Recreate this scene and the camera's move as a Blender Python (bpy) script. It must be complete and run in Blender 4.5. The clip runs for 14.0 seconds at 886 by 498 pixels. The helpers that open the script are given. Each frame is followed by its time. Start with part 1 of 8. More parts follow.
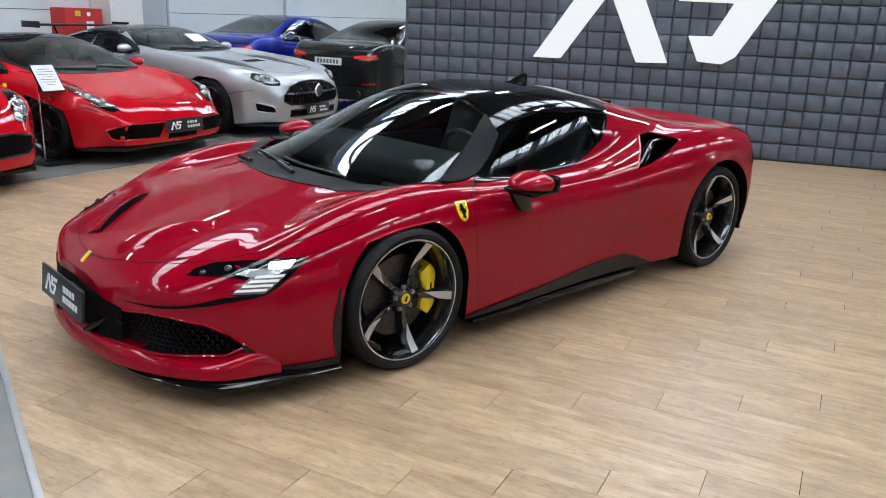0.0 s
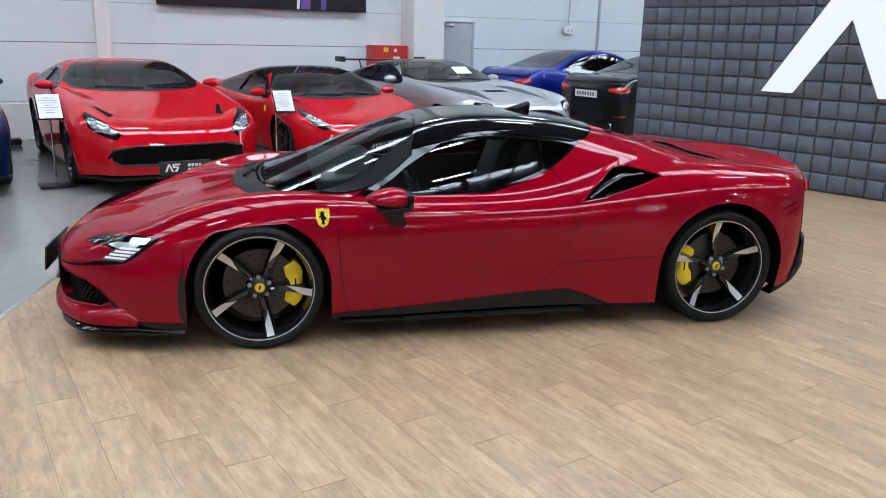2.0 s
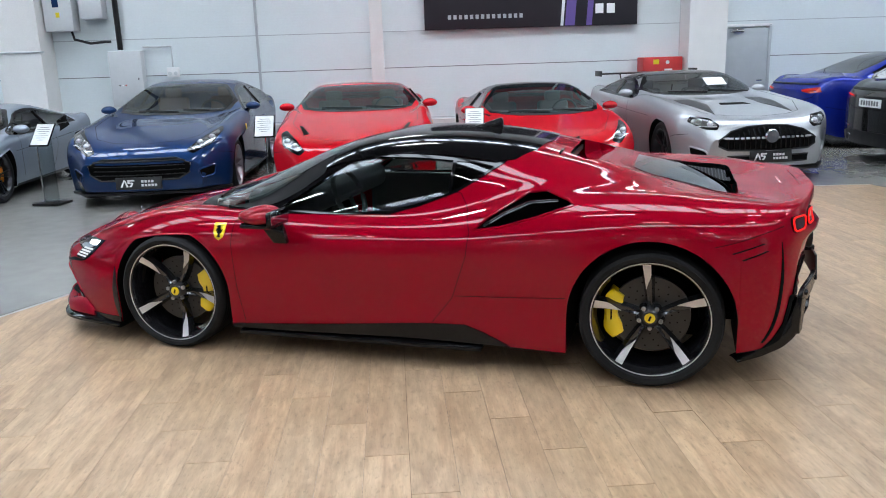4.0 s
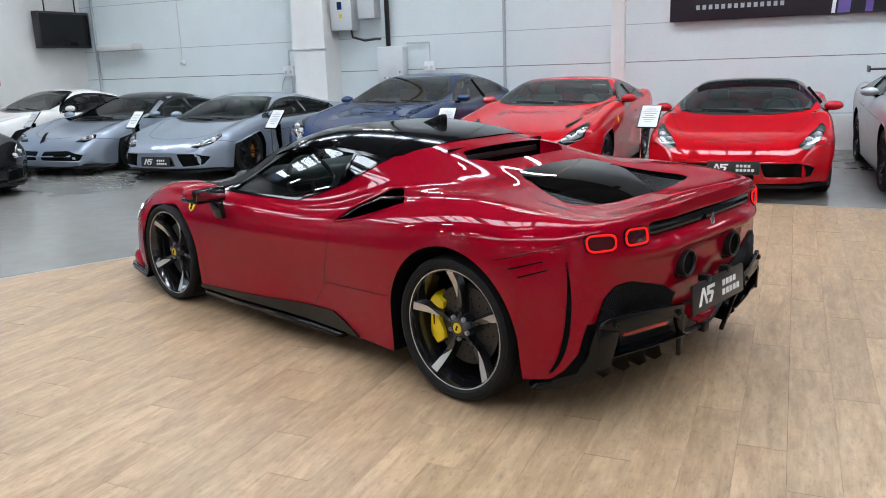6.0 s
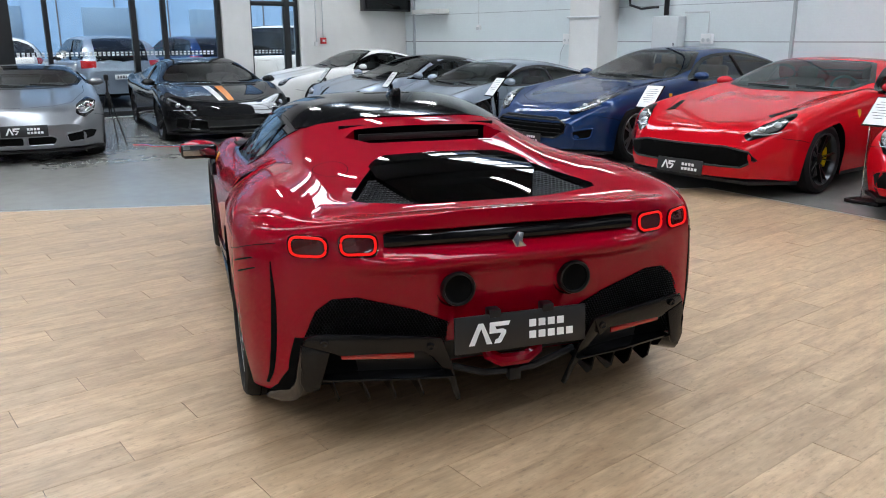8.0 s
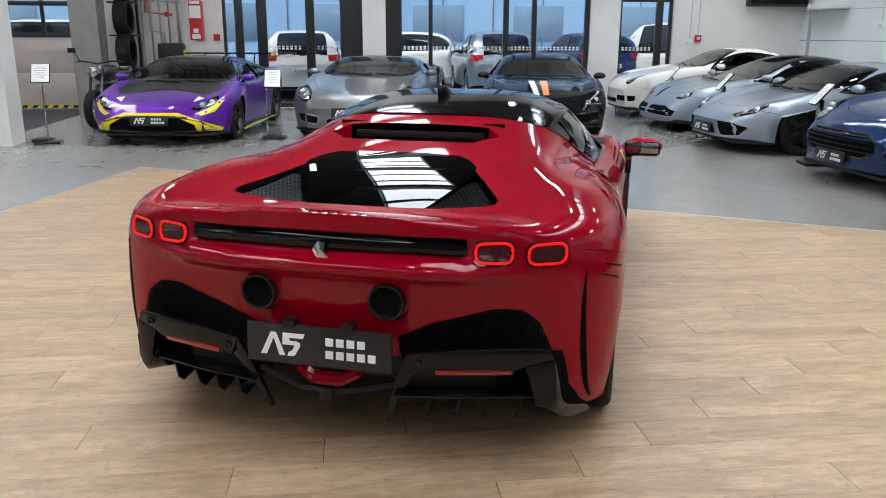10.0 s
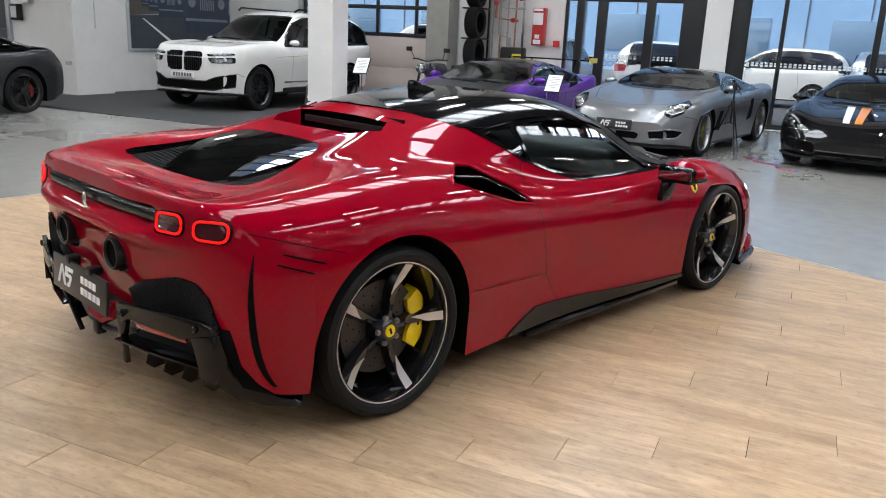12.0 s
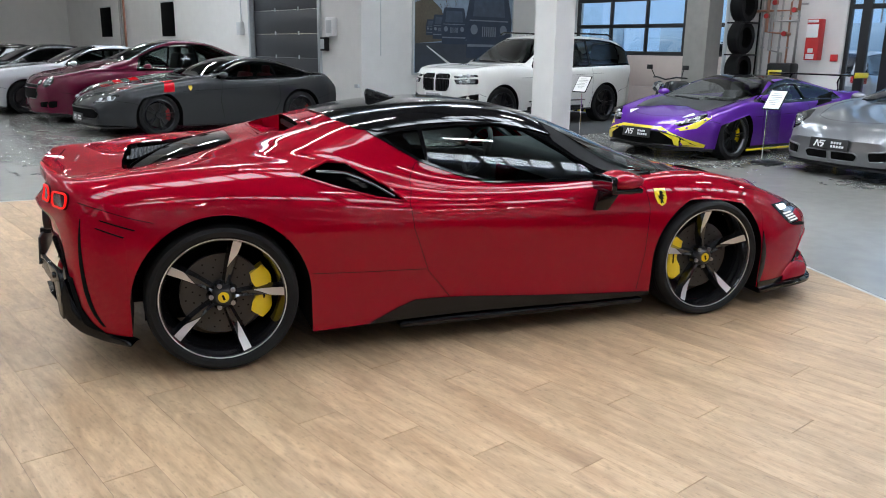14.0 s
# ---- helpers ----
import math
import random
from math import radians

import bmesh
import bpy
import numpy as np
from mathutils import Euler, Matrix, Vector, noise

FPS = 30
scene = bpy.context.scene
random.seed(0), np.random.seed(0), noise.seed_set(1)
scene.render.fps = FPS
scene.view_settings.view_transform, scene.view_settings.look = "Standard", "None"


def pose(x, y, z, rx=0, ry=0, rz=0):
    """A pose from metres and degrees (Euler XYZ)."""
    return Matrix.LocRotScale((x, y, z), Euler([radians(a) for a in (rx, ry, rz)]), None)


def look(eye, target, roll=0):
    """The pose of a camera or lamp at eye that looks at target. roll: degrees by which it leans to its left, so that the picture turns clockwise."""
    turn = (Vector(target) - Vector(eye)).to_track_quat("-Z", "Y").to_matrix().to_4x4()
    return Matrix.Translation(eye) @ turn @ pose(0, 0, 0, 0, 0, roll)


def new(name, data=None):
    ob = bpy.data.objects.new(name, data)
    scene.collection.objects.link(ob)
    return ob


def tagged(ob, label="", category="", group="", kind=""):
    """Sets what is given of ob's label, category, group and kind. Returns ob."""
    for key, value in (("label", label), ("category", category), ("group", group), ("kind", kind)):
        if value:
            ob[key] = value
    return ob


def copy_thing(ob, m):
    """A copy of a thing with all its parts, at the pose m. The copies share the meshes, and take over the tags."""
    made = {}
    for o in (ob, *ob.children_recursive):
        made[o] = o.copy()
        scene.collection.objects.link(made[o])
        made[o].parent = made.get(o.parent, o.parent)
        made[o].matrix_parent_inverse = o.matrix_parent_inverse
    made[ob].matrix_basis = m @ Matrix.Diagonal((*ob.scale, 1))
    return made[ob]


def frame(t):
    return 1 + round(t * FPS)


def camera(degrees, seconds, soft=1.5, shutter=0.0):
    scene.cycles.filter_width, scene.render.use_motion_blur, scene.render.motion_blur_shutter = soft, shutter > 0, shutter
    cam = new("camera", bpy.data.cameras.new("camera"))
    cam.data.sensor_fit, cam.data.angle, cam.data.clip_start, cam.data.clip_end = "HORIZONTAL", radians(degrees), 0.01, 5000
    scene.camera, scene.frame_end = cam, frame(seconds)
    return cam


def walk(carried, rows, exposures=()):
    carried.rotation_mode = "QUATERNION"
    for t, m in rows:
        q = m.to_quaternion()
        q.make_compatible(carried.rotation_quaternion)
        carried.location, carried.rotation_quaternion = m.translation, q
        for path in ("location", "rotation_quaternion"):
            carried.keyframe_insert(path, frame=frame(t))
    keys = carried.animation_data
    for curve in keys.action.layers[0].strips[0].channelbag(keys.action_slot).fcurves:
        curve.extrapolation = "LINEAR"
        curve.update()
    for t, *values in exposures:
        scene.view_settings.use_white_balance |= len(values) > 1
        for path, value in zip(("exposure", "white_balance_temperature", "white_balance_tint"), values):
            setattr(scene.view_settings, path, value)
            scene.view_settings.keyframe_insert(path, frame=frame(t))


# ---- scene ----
cam = camera(58.5, 14.0, 1.0)
PATH = [
    (0, (-3.514, -3.498, 1.576), (-2.206, -2.096, 1.009), 2.3),
    (0.5, (-3.08, -4.036, 1.582), (-1.957, -2.473, 1.036), 2.4),
    (1, (-2.535, -4.454, 1.599), (-1.623, -2.756, 1.064), 2.4),
    (1.5, (-1.947, -4.797, 1.61), (-1.268, -2.99, 1.085), 2.0),
    (2, (-1.277, -4.975, 1.621), (-0.845, -3.092, 1.105), 1.4),
    (2.5, (-0.592, -5.051, 1.617), (-0.411, -3.124, 1.114), 0.7),
    (3, (0.106, -5.006, 1.604), (0.033, -3.068, 1.116), -0.1),
    (3.2, (0.381, -4.948, 1.607), (0.204, -3.015, 1.125), -0.4),
    (5.3, (2.979, -3.967, 1.572), (1.871, -2.366, 1.114), -2.7),
    (5.5, (3.195, -3.829, 1.551), (2.013, -2.281, 1.099), -2.4),
    (6, (3.695, -3.422, 1.535), (2.336, -2.028, 1.075), -2.1),
    (6.5, (4.039, -2.881, 1.509), (2.528, -1.659, 1.039), -1.5),
    (7, (4.319, -2.293, 1.487), (2.676, -1.259, 1.008), -0.9),
    (7.2, (4.412, -2.048, 1.484), (2.722, -1.095, 0.997), -0.6),
    (9.3, (4.73, 0.279, 1.518), (2.8, 0.213, 0.995), -0.2),
    (9.5, (4.656, 0.491, 1.501), (2.734, 0.313, 0.98), -0.0),
    (10, (4.464, 0.999, 1.48), (2.588, 0.541, 0.959), 0.3),
    (10.5, (4.264, 1.531, 1.487), (2.47, 0.821, 0.961), 1.1),
    (11, (3.958, 2.035, 1.469), (2.273, 1.098, 0.938), 2.0),
    (11.5, (3.643, 2.577, 1.472), (2.098, 1.421, 0.944), 2.5),
    (12, (3.256, 3.069, 1.458), (1.874, 1.719, 0.94), 2.7),
    (12.5, (2.862, 3.526, 1.454), (1.654, 2.014, 0.948), 2.6),
    (13, (2.422, 3.904, 1.436), (1.401, 2.257, 0.942), 2.3),
    (13.5, (2.015, 4.229, 1.47), (1.175, 2.482, 0.978), 1.6),
    (14, (1.578, 4.49, 1.455), (0.908, 2.67, 0.967), 0.9),
]
# seconds, stops, kelvin, tint: the clip's white balance drifts a little
TONE = ((0, .82, 6300, 10), (1.5, .82, 6150, 10), (2.5, .88, 6080, 10), (5.5, .92, 6330, 10), (7.0, .9, 6400, 10), (9.5, .82, 6600, 10), (10.5, .9, 6720, 10), (12.0, 1.0, 6750, 12), (14.0, 1.0, 6420, 10))
walk(cam, [(t, look(eye, target, roll)) for t, eye, target, roll in PATH], TONE)

# ---- world and light ----
world = bpy.data.worlds.new("sky")
scene.world = world
world.use_nodes = True
wn = world.node_tree.nodes
sky = wn.new("ShaderNodeTexSky")
sky.sky_type, sky.sun_disc = "NISHITA", False
sky.sun_elevation, sky.sun_rotation = radians(58), radians(125)
world.node_tree.links.new(sky.outputs[0], wn["Background"].inputs[0])
wn["Background"].inputs[1].default_value = 0.15
sun = bpy.data.lights.new("sun", "SUN")
sun.energy, sun.angle, sun.color = 2.6, radians(12), (1.0, 0.97, 0.93)
sun_o = new("sun", sun)
sun_o.matrix_world = look((20, -14, 40), (0, 0, 0))

ROOM = 20.3  # the hall stands turned against the car by so many degrees
RC, RS = math.cos(radians(ROOM)), math.sin(radians(ROOM))


def hall(p, q, z=0.0):
    """A point of the hall (p along the north wall, q towards it) in world metres."""
    return Vector((p * RC - q * RS, p * RS + q * RC, z))


def hall_pose(p, q, z=0.0, turn=0.0):
    x, y, _ = hall(p, q)
    return pose(x, y, z, 0, 0, ROOM + turn)


# ---- materials ----
def nodes_of(name):
    m = bpy.data.materials.new(name)
    m.use_nodes = True
    return m, m.node_tree.nodes, m.node_tree.links, m.node_tree.nodes["Principled BSDF"]


def plain(name, color, rough=0.5, metal=0.0, coat=0.0, bump=0.0, scale=40.0, vary=0.0, spec=0.5):
    """A surface with fine grain: colour varies by `vary`, relief by `bump`."""
    m, n, l, b = nodes_of(name)
    b.inputs["Base Color"].default_value = (*color, 1)
    b.inputs["Roughness"].default_value, b.inputs["Metallic"].default_value = rough, metal
    b.inputs["Coat Weight"].default_value, b.inputs["Coat Roughness"].default_value = coat, 0.03
    b.inputs["Specular IOR Level"].default_value = spec
    if bump or vary:
        tc = n.new("ShaderNodeTexCoord")
        tx = n.new("ShaderNodeTexNoise")
        tx.inputs["Scale"].default_value, tx.inputs["Detail"].default_value = scale, 6
        l.new(tc.outputs["Object"], tx.inputs["Vector"])
        if vary:
            big = n.new("ShaderNodeTexNoise")
            big.inputs["Scale"].default_value, big.inputs["Detail"].default_value = scale * 0.06, 4
            l.new(tc.outputs["Object"], big.inputs["Vector"])
            mx = n.new("ShaderNodeMath")
            mx.operation = "ADD"
            l.new(tx.outputs["Fac"], mx.inputs[0])
            l.new(big.outputs["Fac"], mx.inputs[1])
            mr = n.new("ShaderNodeMapRange")
            mr.inputs["From Min"].default_value, mr.inputs["From Max"].default_value = 0.6, 1.4
            mr.inputs["To Min"].default_value, mr.inputs["To Max"].default_value = 1 - vary, 1 + vary
            l.new(mx.outputs[0], mr.inputs["Value"])
            mul = n.new("ShaderNodeMix")
            mul.data_type, mul.blend_type = "RGBA", "MULTIPLY"
            mul.inputs[0].default_value = 1
            mul.inputs[6].default_value = (*color, 1)
            l.new(mr.outputs[0], mul.inputs[7])
            l.new(mul.outputs[2], b.inputs["Base Color"])
            rr = n.new("ShaderNodeMapRange")
            rr.inputs["To Min"].default_value, rr.inputs["To Max"].default_value = max(0, rough - 0.08), min(1, rough + 0.1)
            l.new(big.outputs["Fac"], rr.inputs["Value"])
            l.new(rr.outputs[0], b.inputs["Roughness"])
        if bump:
            bp = n.new("ShaderNodeBump")
            bp.inputs["Strength"].default_value, bp.inputs["Distance"].default_value = bump, 0.004
            l.new(tx.outputs["Fac"], bp.inputs["Height"])
            l.new(bp.outputs[0], b.inputs["Normal"])
    return m


def paint(name, color, metal=0.35, rough=0.32, flake=0.12, coat=0.85):
    """Car paint: a metallic base with fine flakes under a clear coat."""
    m, n, l, b = nodes_of(name)
    tc = n.new("ShaderNodeTexCoord")
    vo = n.new("ShaderNodeTexVoronoi")
    vo.inputs["Scale"].default_value = 900
    l.new(tc.outputs["Object"], vo.inputs["Vector"])
    mr = n.new("ShaderNodeMapRange")
    mr.inputs["To Min"].default_value, mr.inputs["To Max"].default_value = 1 - flake, 1 + flake
    l.new(vo.outputs["Color"], mr.inputs["Value"])
    mul = n.new("ShaderNodeMix")
    mul.data_type, mul.blend_type = "RGBA", "MULTIPLY"
    mul.inputs[0].default_value = 1
    mul.inputs[6].default_value = (*color, 1)
    l.new(mr.outputs[0], mul.inputs[7])
    l.new(mul.outputs[2], b.inputs["Base Color"])
    b.inputs["Metallic"].default_value, b.inputs["Roughness"].default_value = metal, rough
    b.inputs["Coat Weight"].default_value, b.inputs["Coat Roughness"].default_value = coat, 0.008
    b.inputs["Coat IOR"].default_value = 1.48
    b.inputs["Specular IOR Level"].default_value = 0.0
    return m


def glowing(name, color, strength):
    m, n, l, b = nodes_of(name)
    b.inputs["Base Color"].default_value = (*color, 1)
    b.inputs["Emission Color"].default_value = (*color, 1)
    b.inputs["Emission Strength"].default_value = strength
    b.inputs["Base Color"].default_value = (0.05 * color[0], 0.05 * color[1], 0.05 * color[2], 1)
    b.inputs["Specular IOR Level"].default_value = 0.1
    return m


def glass(name, tint=(0.75, 0.82, 0.8), rough=0.0, ior=1.36):
    """Thin tinted pane: mirror-like gloss over a see-through sheet."""
    m, n, l, b = nodes_of(name)
    n.remove(b)
    tr, gl, mix, fr = n.new("ShaderNodeBsdfTransparent"), n.new("ShaderNodeBsdfGlossy"), n.new("ShaderNodeMixShader"), n.new("ShaderNodeFresnel")
    tr.inputs["Color"].default_value = (*tint, 1)
    gl.inputs["Roughness"].default_value = rough
    gl.inputs["Color"].default_value = (1, 1, 1, 1)
    fr.inputs["IOR"].default_value = ior
    l.new(fr.outputs[0], mix.inputs[0])
    l.new(tr.outputs[0], mix.inputs[1])
    l.new(gl.outputs[0], mix.inputs[2])
    l.new(mix.outputs[0], n["Material Output"].inputs["Surface"])
    return m


RED = paint("deep_red_paint", (0.262, 0.0004, 0.010), 0.15, 0.46, coat=0.66)
ROSSO = paint("bright_red_paint", (0.50, 0.004, 0.011), 0.0, 0.4)
NAVY = paint("blue_paint", (0.008, 0.030, 0.105), 0.55, 0.38)
ROYAL = paint("royal_blue_paint", (0.008, 0.02, 0.26), 0.4)
SILVER = paint("silver_paint", (0.45, 0.46, 0.48), 0.7, 0.35)
STEEL = paint("steel_blue_silver_paint", (0.28, 0.32, 0.38), 0.6, 0.35)
GREY = paint("dark_grey_paint", (0.032, 0.033, 0.035), 0.4)
ANTHRACITE = paint("anthracite_paint", (0.014, 0.0135, 0.0135), 0.3)
BLACKP = paint("black_paint", (0.008, 0.008, 0.009), 0.1)
WHITEP = paint("white_paint", (0.72, 0.71, 0.68), 0.0)
PURPLE = paint("purple_paint", (0.12, 0.02, 0.32), 0.5)
WINE = paint("wine_red_paint", (0.11, 0.008, 0.03), 0.4)
GLOSS = plain("gloss_black", (0.003, 0.003, 0.0035), 0.08, spec=0.32)
SATIN = plain("satin_black_plastic", (0.006, 0.006, 0.0065), 0.38, bump=0.1, scale=300, spec=0.35)
SATINGLOSS = plain("glossy_black_trim", (0.004, 0.004, 0.0045), 0.2, spec=0.3)
RUBBER = plain("tyre_rubber", (0.007, 0.007, 0.0075), 0.7, bump=0.2, scale=120, vary=0.25, spec=0.25)
# near black for linings and marks, and for shade drawn into openings
VOID = plain("dark_lining_and_shade", (0.002, 0.002, 0.002), 0.9, spec=0.1)
RIMDARK = plain("dark_rim_metal", (0.03, 0.031, 0.034), 0.28, 0.8, coat=0.6)
RIMGLOSS = plain("gloss_black_rim", (0.016, 0.016, 0.018), 0.16, 0.5, coat=0.9)
RIMCUT = plain("diamond_cut_rim", (0.60, 0.58, 0.57), 0.42, 0.8)
RIMSILVER = plain("silver_rim_metal", (0.4, 0.4, 0.42), 0.3, 1.0)
YELLOW = plain("yellow_caliper_paint", (0.75, 0.52, 0.0), 0.3, coat=0.6)
STRIPEYELLOW = plain("yellow_paint", (0.75, 0.6, 0.01), 0.3, coat=1.0)
ORANGE = plain("orange_paint", (0.8, 0.24, 0.01), 0.3, coat=1.0)
CHROME = plain("chrome", (0.75, 0.75, 0.76), 0.12, 1.0)
MIRROR = plain("mirror_glass", (0.30, 0.31, 0.33), 0.02, 1.0)
DISC = plain("brake_disc_steel", (0.055, 0.054, 0.053), 0.4, 0.9, bump=0.2, scale=200)
LENS = plain("lamp_lens", (0.55, 0.58, 0.6), 0.2, 0.5, coat=1.0)
TINTED = glass("tinted_screen", (0.40, 0.46, 0.45), ior=1.45)
GREYSILVER = paint("grey_silver_paint", (0.20, 0.205, 0.215), 0.7, 0.33)
PERFORATED = plain("dark_perforated_metal", (0.035, 0.035, 0.037), 0.35, 0.7)
LAMPON = glowing("lit_lamp", (0.85, 0.94, 1.0), 2.2)
GUIDE = glowing("lit_light_guide", (0.95, 0.95, 0.92), 0.45)
LAMPBED = plain("grey_lamp_bed", (0.16, 0.165, 0.17), 0.25, 0.6, coat=1.0)
TAILRED = glowing("lit_tail_ring", (1.0, 0.012, 0.010), 0.5)
REDLENS = plain("red_lens", (0.35, 0.006, 0.006), 0.15, coat=1.0)
LAMPDARK = plain("smoked_red_lens", (0.05, 0.002, 0.003), 0.1, coat=1.0)
COWLBLACK = plain("matt_black_cowl", (0.007, 0.007, 0.0075), 0.55, bump=0.1, scale=300, spec=0.2)
PILLARBLACK = plain("black_pillar_trim", (0.003, 0.003, 0.0035), 0.55, spec=0.12)
GLASS = glass("tinted_car_glass", (0.70, 0.78, 0.76), ior=1.5)
DARKGLASS = glass("dark_car_glass", (0.06, 0.07, 0.072), ior=1.52)
CLEAR = glass("clear_pane", (0.9, 0.94, 0.95), ior=1.5)
LEATHER = plain("black_leather", (0.045, 0.046, 0.048), 0.5, bump=0.2, scale=160)
TAN = plain("tan_leather", (0.16, 0.075, 0.03), 0.5, bump=0.2, scale=160)
REDTRIM = plain("red_leather", (0.3, 0.01, 0.012), 0.5, bump=0.2, scale=160)
PLATE = plain("black_plate", (0.013, 0.013, 0.014), 0.35)
PAPER = plain("white_paper", (0.75, 0.75, 0.74), 0.7)
INK = plain("white_print", (0.8, 0.8, 0.8), 0.5)
DARKINK = plain("grey_print", (0.15, 0.15, 0.16), 0.6)
STEELGREY = plain("grey_steel", (0.42, 0.45, 0.47), 0.45, 0.2, vary=0.06, scale=8)


# ---- mesh helpers ----
def mesh_of(verts, faces, smooth=True, mats=None):
    me = bpy.data.meshes.new("m")
    me.from_pydata([tuple(v) for v in verts], [], [tuple(f) for f in faces])
    me.validate()
    if smooth:
        me.shade_smooth()
    return me


def add(name, me, material, parent=None, label="", smooth_angle=None):
    """Links a mesh as one object, under a thing or part if one is given."""
    ob = new(name, me)
    me.name = name
    if material and not me.materials:
        me.materials.append(material)
    if parent:
        ob.parent = parent
    if label:
        ob["label"] = label
    if smooth_angle:
        me.shade_smooth()
        me.set_sharp_from_angle(angle=radians(smooth_angle))
    return ob


def part(name, bm, material, parent=None, label="", smooth=35):
    me = bpy.data.meshes.new(name)
    bmesh.ops.recalc_face_normals(bm, faces=bm.faces)
    bm.to_mesh(me)
    bm.free()
    return add(name, me, material, parent, label, smooth)


def box_bm(sx, sy, sz, center=(0, 0, 0), bevel=0.0, segs=2, bm=None, turn=None):
    bm2 = bmesh.new()
    bmesh.ops.create_cube(bm2, size=1)
    bmesh.ops.scale(bm2, vec=(sx, sy, sz), verts=bm2.verts)
    if bevel:
        bmesh.ops.bevel(bm2, geom=bm2.edges[:], offset=bevel, segments=segs, affect="EDGES", profile=0.5)
    if turn:
        bmesh.ops.transform(bm2, matrix=turn, verts=bm2.verts)
    bmesh.ops.translate(bm2, vec=center, verts=bm2.verts)
    if bm is None:
        return bm2
    me = bpy.data.meshes.new("t")
    bm2.to_mesh(me)
    bm2.free()
    bm.from_mesh(me)
    bpy.data.meshes.remove(me)
    return bm


def thing(name, label, category, group="", m=None):
    ob = new(name)
    ob.empty_display_size = 0.1
    tagged(ob, label, category, group)
    if m is not None:
        ob.matrix_world = m
    return ob


def prism_bm(poly, depth, axis="z", base=0.0, bevel=0.0):
    """A flat outline pushed out to a depth: (a, b) are x,y for z; x,z for y; y,z for x."""
    bm = bmesh.new()

    def at(a, b, h):
        return {"z": (a, b, h), "y": (a, h, b), "x": (h, a, b)}[axis]
    lo = [bm.verts.new(at(a, b, base)) for a, b in poly]
    hi = [bm.verts.new(at(a, b, base + depth)) for a, b in poly]
    n = len(poly)
    bm.faces.new(lo)
    bm.faces.new(hi[::-1])
    for i in range(n):
        bm.faces.new((lo[i], hi[i], hi[(i + 1) % n], lo[(i + 1) % n]))
    bmesh.ops.recalc_face_normals(bm, faces=bm.faces)
    if bevel:
        bmesh.ops.bevel(bm, geom=bm.edges[:], offset=bevel, segments=2, affect="EDGES", profile=0.5)
    return bm


def tube_bm(points, radius, sides=8, closed=False, bm=None, flat=1.0):
    """A tube along a line of points."""
    bm = bm or bmesh.new()
    pts = [Vector(p) for p in points]
    n = len(pts)
    rings = []
    for i, p in enumerate(pts):
        a = pts[(i - 1) % n] if (closed or i > 0) else p
        b = pts[(i + 1) % n] if (closed or i < n - 1) else p
        t = (b - a).normalized()
        u = t.cross(Vector((0, 0, 1)))
        if u.length < 0.1:
            u = t.cross(Vector((0, 1, 0)))
        u.normalize()
        w = u.cross(t)
        rings.append([bm.verts.new(p + radius * (math.cos(k * 2 * math.pi / sides) * u + flat * math.sin(k * 2 * math.pi / sides) * w)) for k in range(sides)])
    for i in range(n if closed else n - 1):
        r, s = rings[i], rings[(i + 1) % n]
        for k in range(sides):
            bm.faces.new((r[k], r[(k + 1) % sides], s[(k + 1) % sides], s[k]))
    if not closed:
        bm.faces.new(rings[0][::-1])
        bm.faces.new(rings[-1])
    return bm


def lathe_bm(profile, segs=48, axis="y"):
    """A profile of (along, radius) turned round the axis."""
    bm = bmesh.new()
    rings = []
    for h, r in profile:
        ring = []
        for k in range(segs):
            a = 2 * math.pi * k / segs
            c, s = r * math.cos(a), r * math.sin(a)
            ring.append(bm.verts.new({"y": (c, h, s), "x": (h, c, s), "z": (c, s, h)}[axis]))
        rings.append(ring)
    for a, b in zip(rings, rings[1:]):
        for k in range(segs):
            bm.faces.new((a[k], a[(k + 1) % segs], b[(k + 1) % segs], b[k]))
    return bm


# ---- car bodies ----
from mathutils.bvhtree import BVHTree
from mathutils.geometry import delaunay_2d_cdt


def smooth_rows(x_knots, rows, xs, sigma):
    """Rows of values at x_knots, carried over to xs as smooth lines."""
    fine = np.arange(x_knots[0] - 0.5, x_knots[-1] + 0.5, 0.005)
    k = np.arange(-int(4 * sigma / 0.005), int(4 * sigma / 0.005) + 1) * 0.005
    w = np.exp(-0.5 * (k / sigma) ** 2)
    w /= w.sum()
    out = []
    for row in rows:
        r = np.asarray(row, float)
        # monotone cubic slopes
        h, d = np.diff(x_knots), np.diff(r) / np.diff(x_knots)
        m = np.zeros_like(r)
        m[0], m[-1] = d[0], d[-1]
        for i in range(1, len(r) - 1):
            if d[i - 1] * d[i] > 0:
                w1, w2 = 2 * h[i] + h[i - 1], h[i] + 2 * h[i - 1]
                m[i] = (w1 + w2) / (w1 / d[i - 1] + w2 / d[i])
        i = np.clip(np.searchsorted(x_knots, fine) - 1, 0, len(r) - 2)
        t = (fine - x_knots[i]) / h[i]
        tc = np.clip(t, 0, 1)
        v = (2 * tc**3 - 3 * tc**2 + 1) * r[i] + (tc**3 - 2 * tc**2 + tc) * h[i] * m[i] + (-2 * tc**3 + 3 * tc**2) * r[i + 1] + (tc**3 - tc**2) * h[i] * m[i + 1]
        v = v + np.where(t < 0, t * h[i] * m[i], 0) + np.where(t > 1, (t - 1) * h[i] * m[i + 1], 0)
        v = np.convolve(np.pad(v, len(k) // 2, mode="edge"), w, mode="valid")
        out.append(np.interp(xs, fine, v))
    return np.array(out)


